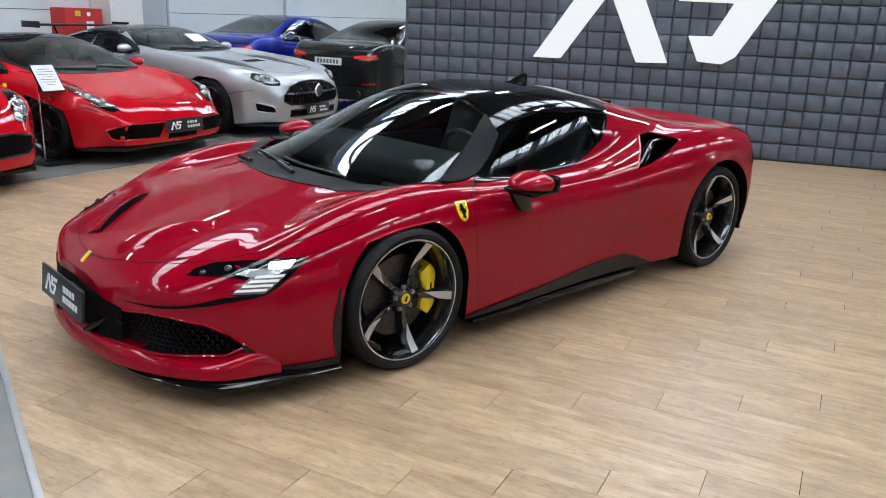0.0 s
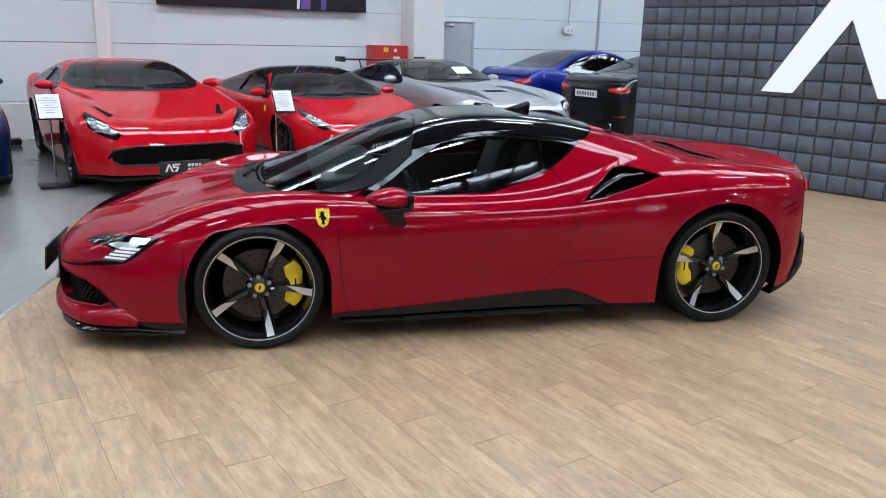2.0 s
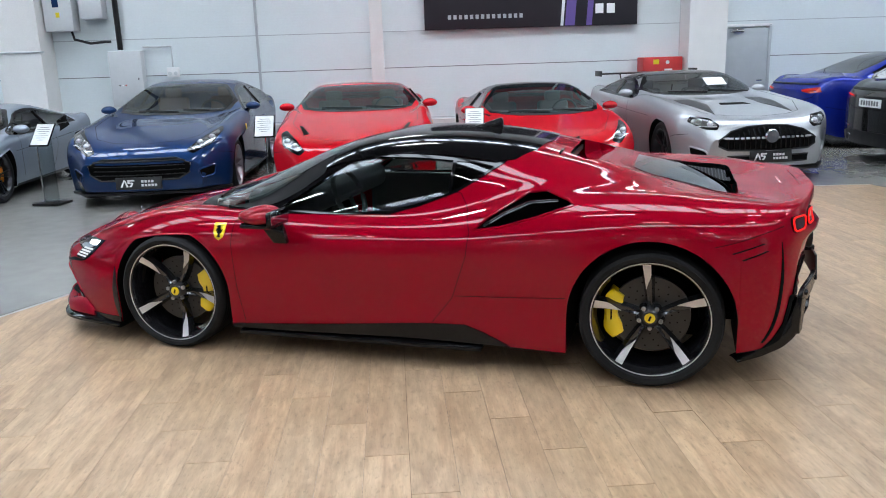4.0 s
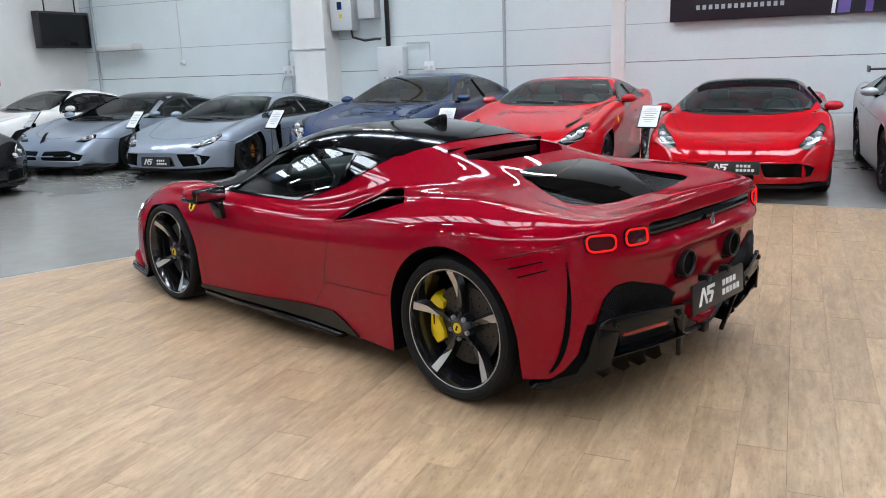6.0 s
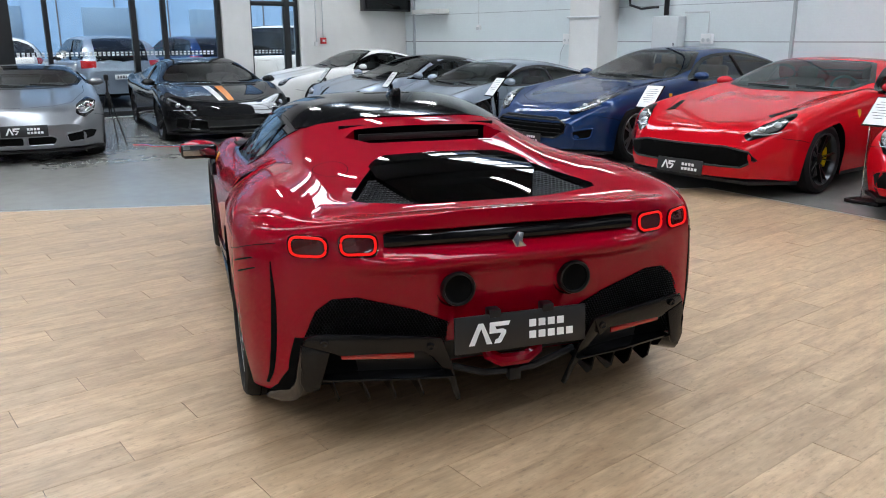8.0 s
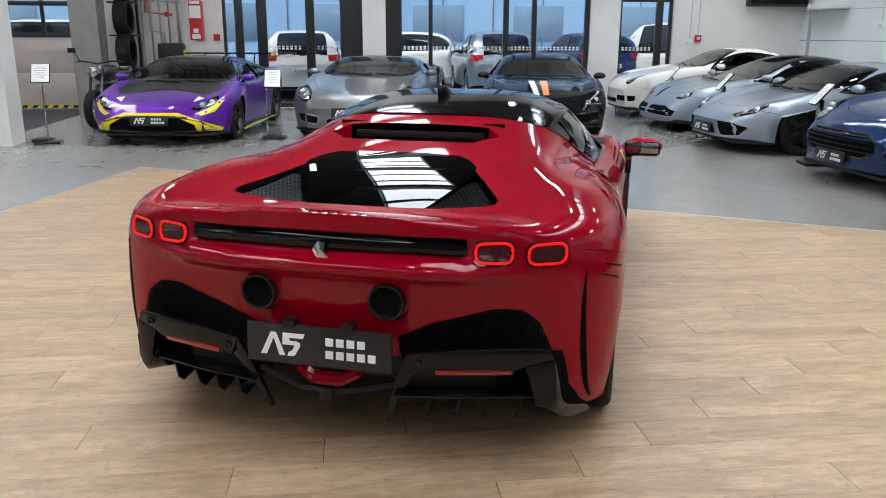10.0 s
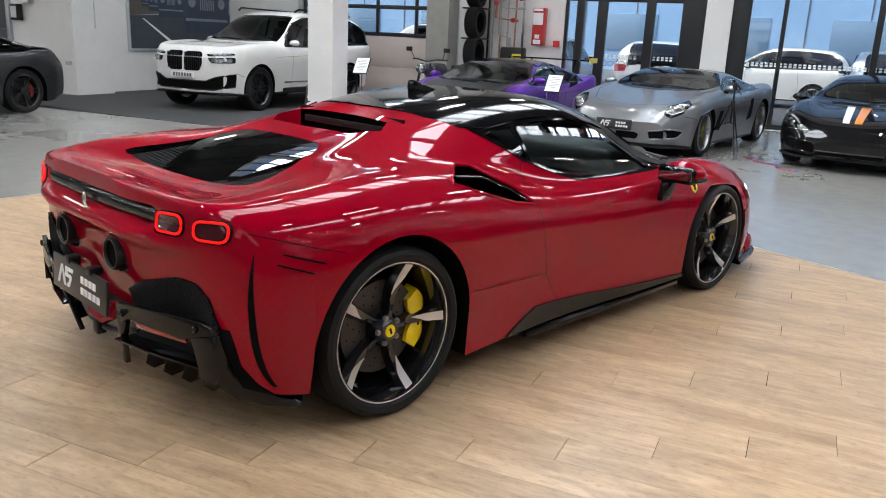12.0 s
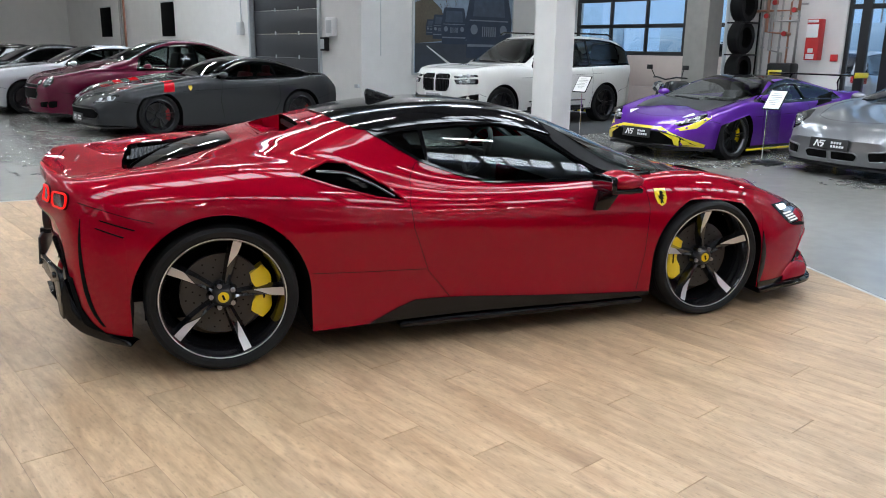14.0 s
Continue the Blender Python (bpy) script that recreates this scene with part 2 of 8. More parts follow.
def fair_rows(x_knots, rows, xs, stiff=1.4e-3):
    """Rows of values at x_knots as lines of even curvature that pass close by them; the ends are held firmly."""
    n = int((x_knots[-1] - x_knots[0]) / .01) + 1
    fine = np.linspace(x_knots[0], x_knots[-1], n)
    h = fine[1] - fine[0]
    at = (np.asarray(x_knots) - fine[0]) / h
    i = np.clip(at.astype(int), 0, n - 2)
    B = np.zeros((len(at), n))
    B[np.arange(len(at)), i] = 1 - (at - i)
    B[np.arange(len(at)), i + 1] += at - i
    gap = np.minimum(np.diff(x_knots, prepend=x_knots[0] - .1), np.diff(x_knots, append=x_knots[-1] + .1))
    W = np.where(gap < .155, 60.0, 1.0)
    D = (np.eye(n)[2:] - 2 * np.eye(n)[1:-1] + np.eye(n)[:-2]) / h**2
    A = B.T @ (W[:, None] * B) + stiff * h * D.T @ D
    sol = np.linalg.solve(A, B.T @ (W[:, None] * np.array(rows, float).T)).T
    return np.array([np.interp(xs, fine, v) for v in sol])


def section_curve(y, z, n):
    """One half section through its points, from the middle outwards, as n even steps."""
    P = np.stack([y, z], 1)
    Q = np.vstack([[-P[1, 0], P[1, 1]], P, 2 * P[-1] - P[-2]])
    L = np.linalg.norm(np.diff(Q, axis=0), axis=1) ** 0.5 + 1e-4
    pts = []
    for i in range(1, len(Q) - 2):
        t0, t1, t2 = L[i - 1], L[i], L[i + 1]
        m1 = ((Q[i] - Q[i - 1]) / t0 - (Q[i + 1] - Q[i - 1]) / (t0 + t1) + (Q[i + 1] - Q[i]) / t1) * t1
        m2 = ((Q[i + 1] - Q[i]) / t1 - (Q[i + 2] - Q[i]) / (t1 + t2) + (Q[i + 2] - Q[i + 1]) / t2) * t1
        s = np.linspace(0, 1, n, endpoint=False)[:, None]
        pts.append((2 * s**3 - 3 * s**2 + 1) * Q[i] + (s**3 - 2 * s**2 + s) * m1 + (-2 * s**3 + 3 * s**2) * Q[i + 1] + (s**3 - s**2) * m2)
    pts.append(Q[-2:-1])
    return np.vstack(pts)


class Body:
    """A car's shell, lofted through sections (front at -x). wheels: (x, z, radius of the arch)."""

    def __init__(self, stations, arches, per=9, step=0.02, sigma=0.03, arch_from=6, shape=None, fair=0):
        self.arches = arches
        xk = np.array([s[0] for s in stations], float)
        k = len(stations[0][1])
        xs = set(np.round(np.arange(xk[0], xk[-1] + 1e-6, step), 4))
        for ax, az, ar in arches:  # closer steps where the arch stands upright
            xs |= set(np.round(ax + ar * np.cos(np.linspace(0, math.pi, 40)), 4))
            xs |= {round(ax - ar - 0.004, 4), round(ax + ar + 0.004, 4)}
        for e in np.linspace(0, 1, 9)[:-1] ** 2 * 0.08:
            xs |= {round(xk[0] + e, 4), round(xk[-1] - e, 4)}
        xs = np.array(sorted(x for x in xs if xk[0] <= x <= xk[-1]))
        lines = [[[s[c][j] for s in stations] for j in range(k)] for c in (1, 2)]
        Y, Z = (fair_rows(xk, r, xs) if fair else smooth_rows(xk, r, xs, sigma) for r in lines)
        Y[0] = 0
        rows = []
        m = (k - 1) * per + 1
        v0 = arch_from * per
        for i, x in enumerate(xs):
            c = section_curve(Y[:, i], Z[:, i], per)
            for _ in range(fair):  # soften the joints between the section's pieces
                c[1:-1] = (c[:-2] + 2 * c[1:-1] + c[2:]) / 4
            zb = -1
            for ax, az, ar in arches:
                if abs(x - ax) < ar:
                    zb = max(zb, az + math.sqrt(ar * ar - (x - ax) ** 2))
            side = c[v0:]
            if zb > side[-1, 1]:
                keep = np.argmax(side[:, 1] < zb)
                keep = max(keep, 1)
                a, b = side[keep - 1], side[keep]
                f = (a[1] - zb) / max(a[1] - b[1], 1e-6)
                cut = a + (b - a) * np.clip(f, 0, 1)
                poly = np.vstack([side[:keep], cut])
                d = np.r_[0, np.cumsum(np.linalg.norm(np.diff(poly, axis=0), axis=1))]
                u = np.linspace(0, d[-1], len(side))
                side = np.stack([np.interp(u, d, poly[:, 0]), np.interp(u, d, poly[:, 1])], 1)
                c = np.vstack([c[:v0], side])
            rows.append(c)
        self.xs, self.sec = xs, np.array(rows)
        n = len(xs)
        right = np.concatenate([np.repeat(xs, m)[:, None], self.sec.reshape(-1, 2)], 1)
        left = right * [1, -1, 1]
        self.n, self.m = n, m
        idx = np.arange(n * m).reshape(n, m)
        lid = idx + n * m
        lid[:, 0] = idx[:, 0]
        self.V = np.vstack([right, left])
        f1 = np.stack([idx[:-1, :-1], idx[1:, :-1], idx[1:, 1:], idx[:-1, 1:]], -1).reshape(-1, 4)
        f2 = np.stack([lid[:-1, :-1], lid[:-1, 1:], lid[1:, 1:], lid[1:, :-1]], -1).reshape(-1, 4)
        self.F = np.vstack([f1, f2])
        self.caps = []
        for e in (0, -1):  # the two ends, closed by rows of faces
            cols, more = 12, []
            base = len(self.V)
            for j in range(m):
                a, b = self.V[idx[e, j]], self.V[lid[e, j]]
                more += [a + (b - a) * k / cols for k in range(1, cols)]
            self.V = np.vstack([self.V, more])
            at = [[idx[e, j]] + [base + j * (cols - 1) + k for k in range(cols - 1)] + [lid[e, j]] for j in range(m)]
            for j in range(1, m - 1):
                for k in range(cols):
                    f = (at[j][k], at[j][k + 1], at[j + 1][k + 1], at[j + 1][k])
                    self.caps.append(f if e else f[::-1])
            flat = [idx[e, 0]] + at[1]
            self.caps.append(flat[::-1] if e else flat)
        if shape:
            self.V = shape(self.V)
        self.make_tree()

    def make_tree(self):
        self.faces = [tuple(f) for f in self.F] + [tuple(c) for c in self.caps]
        self.tree = BVHTree.FromPolygons([tuple(v) for v in self.V], self.faces)
        Q = self.V[self.F]
        fn = np.cross(Q[:, 2] - Q[:, 0], Q[:, 3] - Q[:, 1])
        self.N = np.zeros_like(self.V)
        for k in range(4):
            np.add.at(self.N, self.F[:, k], fn)

    def smooth_normal(self, loc, idx, nor):
        """The shell's rounded normal at a point of one of its faces."""
        f = list(self.faces[idx])
        d = np.linalg.norm(self.V[f] - np.array(loc), axis=1) + 1e-5
        n = Vector((self.N[f] / (np.linalg.norm(self.N[f], axis=1, keepdims=True) + 1e-9) / d[:, None] ** 1.5).sum(0))
        if n.length < 1e-6:
            return nor
        n.normalize()
        return n if n.dot(nor) > 0 else -n

    def cast(self, axis, side, a, b):
        """Where a straight line from outside meets the shell: axis y takes (x, z), x takes (y, z), z takes (x, y)."""
        o = {"y": (a, 3 * side, b), "x": (3.5 * side, a, b), "z": (a, b, 3)}[axis]
        d = {"y": (0, -side, 0), "x": (-side, 0, 0), "z": (0, 0, -1)}[axis]
        return self.tree.ray_cast(Vector(o), Vector(d))

    def mesh(self, holes=()):
        """The shell as a mesh; holes: (axis, side, polygon) to leave open."""
        F = self.F
        keep = np.ones(len(F), bool)
        for axis, side, poly in holes:
            cols = {"y": (0, 2), "x": (1, 2), "z": (0, 1)}[axis]
            ins = inside(self.V[:, cols], np.array(poly))
            ok = ins[F].any(1)
            c = self.V[F].mean(1)
            k3 = {"y": 1, "x": 0, "z": 2}[axis]
            if axis == "z":
                ok &= c[:, 2] > 0.4
            else:
                ok &= c[:, k3] * side > 0.3
            keep &= ~ok
        return mesh_of(self.V, [tuple(f) for f in F[keep]] + [tuple(c) for c in self.caps])


def inside(P, poly):
    x, y = P[:, 0], P[:, 1]
    r = np.zeros(len(P), bool)
    j = len(poly) - 1
    for i in range(len(poly)):
        xi, yi, xj, yj = *poly[i], *poly[j]
        if yi != yj:
            r ^= ((yi > y) != (yj > y)) & (x < (xj - xi) * (y - yi) / (yj - yi) + xi)
        j = i
    return r


def rounded(poly, r, n=4):
    """The outline with its corners rounded."""
    out = []
    P = [Vector(p) for p in poly]
    for i, p in enumerate(P):
        a, b = P[i - 1], P[(i + 1) % len(P)]
        da, db = a - p, b - p
        ra, rb = min(r, da.length * 0.45), min(r, db.length * 0.45)
        s, e = p + da.normalized() * ra, p + db.normalized() * rb
        for k in range(n + 1):
            t = k / n
            out.append(tuple((1 - t) ** 2 * s + 2 * t * (1 - t) * p + t * t * e))
    return out


def pane_form(body, axis, side, poly, da, db):
    """An even surface through the shell within an outline: gives the point and normal at (a, b)."""
    R = np.array(poly, float)
    lo, hi = R.min(0), R.max(0)
    ga, gb = np.meshgrid(np.linspace(lo[0], hi[0], 44), np.linspace(lo[1], hi[1], 30))
    G = np.stack([ga.ravel(), gb.ravel()], 1)
    G = np.vstack([G[inside(G, R)], R])
    k3 = {"y": 1, "z": 2}[axis]
    hits = [(g, body.cast(axis, side, *g)[0]) for g in G]
    P = np.array([g for g, h in hits if h is not None])
    v = np.array([h[k3] for g, h in hits if h is not None])
    mid, half = (lo + hi) / 2, (hi - lo) / 2
    powers = [(i, j) for i in range(da + 1) for j in range(db + 1) if i + j <= max(da, db)]

    def base(a, b):
        u, w = (a - mid[0]) / half[0], (b - mid[1]) / half[1]
        return np.stack([u**i * w**j for i, j in powers], -1)
    coef = np.linalg.lstsq(base(P[:, 0], P[:, 1]), v, rcond=None)[0]

    def at(a, b):
        e = 1e-3
        f0, fa, fb = (float(base(p, q) @ coef) for p, q in ((a, b), (a + e, b), (a, b + e)))
        if axis == "y":
            return Vector((a, f0, b)), Vector((-(fa - f0) / e, 1, -(fb - f0) / e)).normalized() * side
        return Vector((a, b, f0)), Vector((-(fa - f0) / e, -(fb - f0) / e, 1)).normalized()
    return at


def patch(body, axis, side, poly, lift=0.003, depth=0.008, grid=0.03, cut=(), form=None):
    """A sheet cut to an outline and laid on the shell, with turned-in edges. Returns a mesh."""
    P = [Vector(p) for p in poly]
    rim = []
    for a, b in zip(P, P[1:] + P[:1]):
        n = max(1, int((b - a).length / grid))
        rim += [a + (b - a) * (i / n) for i in range(n)]
    R = np.array([tuple(v) for v in rim])
    lo, hi = R.min(0), R.max(0)
    gx, gy = np.meshgrid(np.arange(lo[0] + grid / 2, hi[0], grid), np.arange(lo[1] + grid / 2, hi[1], grid))
    G = np.stack([gx.ravel(), gy.ravel()], 1)
    if len(G):
        G = G[inside(G, R)]
        if len(G):
            d = np.min(np.linalg.norm(G[:, None] - R[None], axis=2), axis=1)
            G = G[d > grid * 0.4]
    pts = rim + [Vector(g) for g in G]
    loops = []
    for hole in cut:  # openings within the sheet
        H = [Vector(p) for p in hole]
        first = len(pts)
        for a, b in zip(H, H[1:] + H[:1]):
            n = max(1, int((b - a).length / grid))
            pts += [a + (b - a) * (i / n) for i in range(n)]
        loops += [(i, i + 1 if i + 1 < len(pts) else first) for i in range(first, len(pts))]
    v2, _, tris, *_ = delaunay_2d_cdt(pts, loops, [list(range(len(rim)))], 1, 1e-5)
    for hole in cut:
        C = np.array([[sum(v2[i][0] for i in t) / 3, sum(v2[i][1] for i in t) / 3] for t in tris])
        tris = [t for t, gone in zip(tris, inside(C, np.array(hole))) if not gone]
    verts, low, last, soft_n = [], [], None, []
    for p in v2:
        loc, nor, hit_i, _ = body.cast(axis, side, p[0], p[1])
        if loc is None:
            if last is None:
                last = ({"y": (p[0], 0.9 * side, p[1]), "x": (2 * side, p[0], p[1]), "z": (p[0], p[1], 0.8)}[axis], Vector((0, 0, 1)))
            near = body.tree.find_nearest(Vector({"y": (p[0], last[0][1], p[1]), "x": (last[0][0], p[0], p[1]), "z": (p[0], p[1], last[0][2])}[axis]))
            loc, nor, hit_i = near[0], near[1], near[2]
        axv = Vector({"y": (0, side, 0), "x": (side, 0, 0), "z": (0, 0, 1)}[axis])
        if nor.dot(axv) < 0:
            nor = -nor
        soft_n.append(tuple(body.smooth_normal(loc, hit_i, nor)))
        last = (loc, nor)
        low.append(loc - nor * depth)
        if form:
            loc, nor = form(p[0], p[1])
            soft_n[-1] = tuple(nor)
        verts.append(loc + nor * lift)
    nv = len(verts)
    faces = []
    cnt = {}
    for t in tris:
        a, b, c = (verts[i] for i in t)
        nr = (b - a).cross(c - a)
        axv = Vector({"y": (0, side, 0), "x": (side, 0, 0), "z": (0, 0, 1)}[axis])
        t = list(t) if nr.dot(axv) > 0 else list(t)[::-1]
        faces.append(t)
        for i in range(3):
            cnt[(t[i], t[(i + 1) % 3])] = 1
    allv = verts + low
    if depth > 0:
        for (i, j) in list(cnt):
            if (j, i) not in cnt:
                faces.append([j, i, i + nv, j + nv])
    me = mesh_of(allv, faces)
    me.set_sharp_from_angle(angle=radians(50))
    if len(me.polygons) == len(faces):
        loops = []
        for k, f in enumerate(me.polygons):
            loops += [soft_n[i] for i in f.vertices] if k < len(tris) else [(0, 0, 0)] * len(f.vertices)
        me.normals_split_custom_set(loops)
    return me


def widened(poly, d):
    """The outline moved outwards by d."""
    P = [Vector(p) for p in poly]
    area = sum(a.x * b.y - b.x * a.y for a, b in zip(P, P[1:] + P[:1]))
    out = []
    for i, p in enumerate(P):
        e, f = (p - P[i - 1]).normalized(), (P[(i + 1) % len(P)] - p).normalized()
        n = Vector((e.y + f.y, -e.x - f.x))
        n = n.normalized() * (d if area > 0 else -d) / max(.5, math.sqrt(max(.01, (1 + e.dot(f)) / 2)))
        out.append(tuple(p + n))
    return out


def strip(body, axis, side, line, width=0.004, lift=0.0012):
    """A thin band laid on the shell along a line: a panel gap, a seam or a crease's shade."""
    pts = []
    L = [Vector(p) for p in line]
    for a, b in zip(L, L[1:]):
        n = max(1, int((b - a).length / 0.02))
        pts += [a + (b - a) * (i / n) for i in range(n)]
    pts.append(L[-1])
    verts, faces = [], []
    for i, p in enumerate(pts):
        t = (pts[min(i + 1, len(pts) - 1)] - pts[max(i - 1, 0)]).normalized()
        nrm = Vector((-t[1], t[0])) * width / 2
        for q in (p - nrm, p + nrm):
            loc, nor, *_ = body.cast(axis, side, q[0], q[1])
            if loc is None:
                loc, nor = (verts[-1] if verts else Vector((0, 0, 0))), Vector((0, 0, 0))
            axv = Vector({"y": (0, side, 0), "x": (side, 0, 0), "z": (0, 0, 1)}[axis])
            if nor.dot(axv) < 0:
                nor = -nor
            verts.append(loc + nor * lift)
    for i in range(len(pts) - 1):
        faces.append((2 * i, 2 * i + 1, 2 * i + 3, 2 * i + 2))
    return mesh_of(verts, faces)


def mirrored(poly):
    return [(-a, b) for a, b in poly][::-1]


# ---- the hall ----
WHITEWALL = plain("white_wall_panel", (0.70, 0.755, 0.765), 0.45, bump=0.05, scale=30, vary=0.04)
PLASTER = plain("white_plaster", (0.72, 0.71, 0.69), 0.75, bump=0.2, scale=60, vary=0.05)
CONCRETE = plain("polished_concrete", (0.24, 0.234, 0.216), 0.2, bump=0.02, scale=6, vary=0.12)
PAD = plain("grey_padded_leather", (0.090, 0.103, 0.132), 0.45, bump=0.35, scale=90, vary=0.12)
DARKGATE = plain("dark_grey_gate", (0.05, 0.055, 0.062), 0.45, bump=0.2, scale=60, vary=0.1)
FRAMEBLACK = plain("black_window_frame", (0.012, 0.013, 0.015), 0.4)
CEIL = plain("grey_ceiling_sheet", (0.085, 0.088, 0.092), 0.6, vary=0.08, scale=12)
REDBOX = plain("red_lacquer", (0.5, 0.02, 0.02), 0.4, vary=0.06)
ASPHALT = plain("asphalt", (0.06, 0.06, 0.062), 0.85, bump=0.4, scale=80, vary=0.2)
HIGH = 6.2


def slab(name, p0, q0, p1, q1, z0, z1, material, label="", kind="structure"):
    """A straight upright wall or slab in hall coordinates."""
    bm = box_bm(abs(p1 - p0), abs(q1 - q0), z1 - z0)
    ob = part(name, bm, material, None, "", 30)
    ob.matrix_world = hall_pose((p0 + p1) / 2, (q0 + q1) / 2, (z0 + z1) / 2)
    return tagged(ob, label, "", "", kind)



def opening_slab(name, p0, q0, p1, q1, openings, material, label, top=None):
    """A wall with openings through it. It runs along the longer side; openings: (from, to, z0, z1) along it."""
    top = top or HIGH
    along_p = abs(p1 - p0) > abs(q1 - q0)
    a0, a1 = (p0, p1) if along_p else (q0, q1)
    cuts = sorted({a0, a1, *[o[0] for o in openings], *[o[1] for o in openings]})
    bm = bmesh.new()
    cp, cq = (p0 + p1) / 2, (q0 + q1) / 2
    thick = abs(q1 - q0) if along_p else abs(p1 - p0)
    for u, v in zip(cuts, cuts[1:]):
        mid = (u + v) / 2
        spans, z = [], -0.02
        for o in sorted((o for o in openings if o[0] <= mid <= o[1]), key=lambda o: o[2]):
            spans.append((z, o[2]))
            z = o[3]
        spans.append((z, top))
        for za, zb in spans:
            if zb - za < 1e-3:
                continue
            size = (v - u, thick, zb - za) if along_p else (thick, v - u, zb - za)
            c = (mid - cp, 0, (za + zb) / 2) if along_p else (0, mid - cq, (za + zb) / 2)
            box_bm(*size, c, 0, 2, bm)
    ob = part(name, bm, material, None, "", 30)
    ob.matrix_world = hall_pose(cp, cq)
    return tagged(ob, label, "", "", "structure")


slab("floor", -12.9, -34, 16, 9.4, -0.3, -0.012, CONCRETE, "polished grey concrete showroom floor with soft reflections")
SKY = ((-19.2, -17.8), (-7.5, -6.1), (-1.2, 0.2), (5.2, 6.6))
bm = bmesh.new()
edges_q = [-34] + [v for pair in SKY for v in pair] + [9.6]
for k in range(0, len(edges_q), 2):
    box_bm(29.2, edges_q[k + 1] - edges_q[k], .2, (1.4, (edges_q[k] + edges_q[k + 1]) / 2, HIGH + .1), 0, 2, bm)
for k in range(12):
    box_bm(.20, 43, .26, (-12.4 + 2.4 * k, -12.2, HIGH - .13), 0, 2, bm)
ceil_o = part("ceiling", bm, CEIL, None, "", 30)
ceil_o.matrix_world = hall_pose(0, 0)
tagged(ceil_o, "high grey sheet-metal hall ceiling with skylight bands", "", "", "structure")
SKYGLOW = glowing("daylight_sky", (0.82, 0.91, 1.0), 6.9)
for a, b in SKY:
    o = slab("skylight_backdrop", -12.6, a, 15.6, b, HIGH + .55, HIGH + .56, SKYGLOW, "overcast daylight sky above the skylight band")
    bm = bmesh.new()
    for k in range(36):
        box_bm(.09, b - a, .05, (-12.4 + .8 * k, (a + b) / 2, HIGH + .05), 0, 2, bm)
    g = part("skylight_1", bm, FRAMEBLACK, None, "", 30)
    g.matrix_world = hall_pose(0, 0)
    tagged(g, "row of thin skylight bars", "", "", "structure")
LED = glowing("led_strip", (0.96, 0.97, 0.97), 42.0)
LEDBODY = plain("white_lamp_housing", (0.7, 0.7, 0.7), 0.5)


def ceiling_lamp():
    t = thing("linear_lamp", "white linear ceiling lamp, lit", "ceiling lamp", "linear lamps under the ceiling")
    part("housing", box_bm(1.1, .11, .07, (0, 0, .05), .01), LEDBODY, t)
    part("diffuser", box_bm(1.06, .09, .02, (0, 0, .008), .004), LED, t)
    for k in (-.45, .45):
        part("suspension", tube_bm([(k, 0, .08), (k, 0, 1.16)], .004, 5), FRAMEBLACK, t)
    return t


lamp0 = ceiling_lamp()
lamp0.matrix_world = hall_pose(-9, 3.0, HIGH - 1.15)
# closer rows beyond q -12 are added to brighten the far white wall
for q in (-26.0, -20.5, -15.5, -11.0, -4.2, -1.9, 3.0, 7.6):
    for p in np.arange(-9, 14, 4.2) if q > -12 else np.arange(-6, 14, 2.8):
        if (p, q) != (-9, 3.0):
            copy_thing(lamp0, hall_pose(float(p), q, HIGH - 1.15))

# walls
wall_n = opening_slab("wall_north", -12.9, 9.3, 16, 9.6, [], WHITEWALL, "white panelled hall wall with horizontal joints")
for z in (.55, 1.42, 2.03, 3.0, 4.0, 5.0):
    j = part("joint", box_bm(28.4, .006, .012, (0, 0, 0)), DARKINK if z == 1.42 else STEELGREY, wall_n)
    j.location = (0, -.152, z)
RIB = plain("ribbed_white_sheet", (0.70, 0.755, 0.765), 0.45, vary=0.04, scale=30)
bm = bmesh.new()
for k in range(60):
    box_bm(28.4, .004, .022, (0, 0, .60 + .048 * k), 0, 2, bm)
ribs = part("rib", bm, RIB, wall_n)
ribs.location = (0, -.1515, 0)
ribs["kind"] = "stuff"
slab("baseboard", -12.6, 9.24, 16, 9.3, -.02, .52, PLASTER, "white raised plinth along the north wall")
for p, w, d in ((-6.25, .70, .55), (-.47, .22, .16), (5.18, .66, .5)):
    c = slab("column_1", p - w / 2, 9.3 - d, p + w / 2, 9.3, -.02, HIGH, PLASTER, "white painted square hall column")
for p in (-2.5, -12.2, 9.9):
    slab("trim", p - .02, 9.24, p + .02, 9.3, .5, HIGH, STEELGREY, "thin grey wall trim")
opening_slab("wall_mural", -12.9, -12.2, -7.6, -11.9, [], PLASTER, "white plastered wall with a large car photograph")
opening_slab("wall_gate", -7.9, -34, -7.6, -12.2, [(-17.1, -13.5, -.02, 3.6)], PLASTER, "white wall with a dark sectional gate")
slab("column_2", -8.4, -11.9, -7.45, -11.55, -.02, HIGH, PLASTER, "white wall pilaster beside the gate")
slab("wall_far", -7.9, -34.3, 16, -34, -.02, HIGH, PLASTER, "plain white far wall")
slab("wall_east", 16, -34.3, 16.3, 9.6, -.02, HIGH, PLASTER, "plain white side wall")
WEST = [(-9.75, -5.66, -.02, 3.3), (-3.18, -.34, -.01, 4.2), (.14, 4.52, -.01, 4.2), (5.17, 6.36, -.01, 4.2)]
opening_slab("wall_west", -12.9, -12.2, -12.6, 9.6, WEST, PLASTER, "white plastered wall with tall black-framed windows")


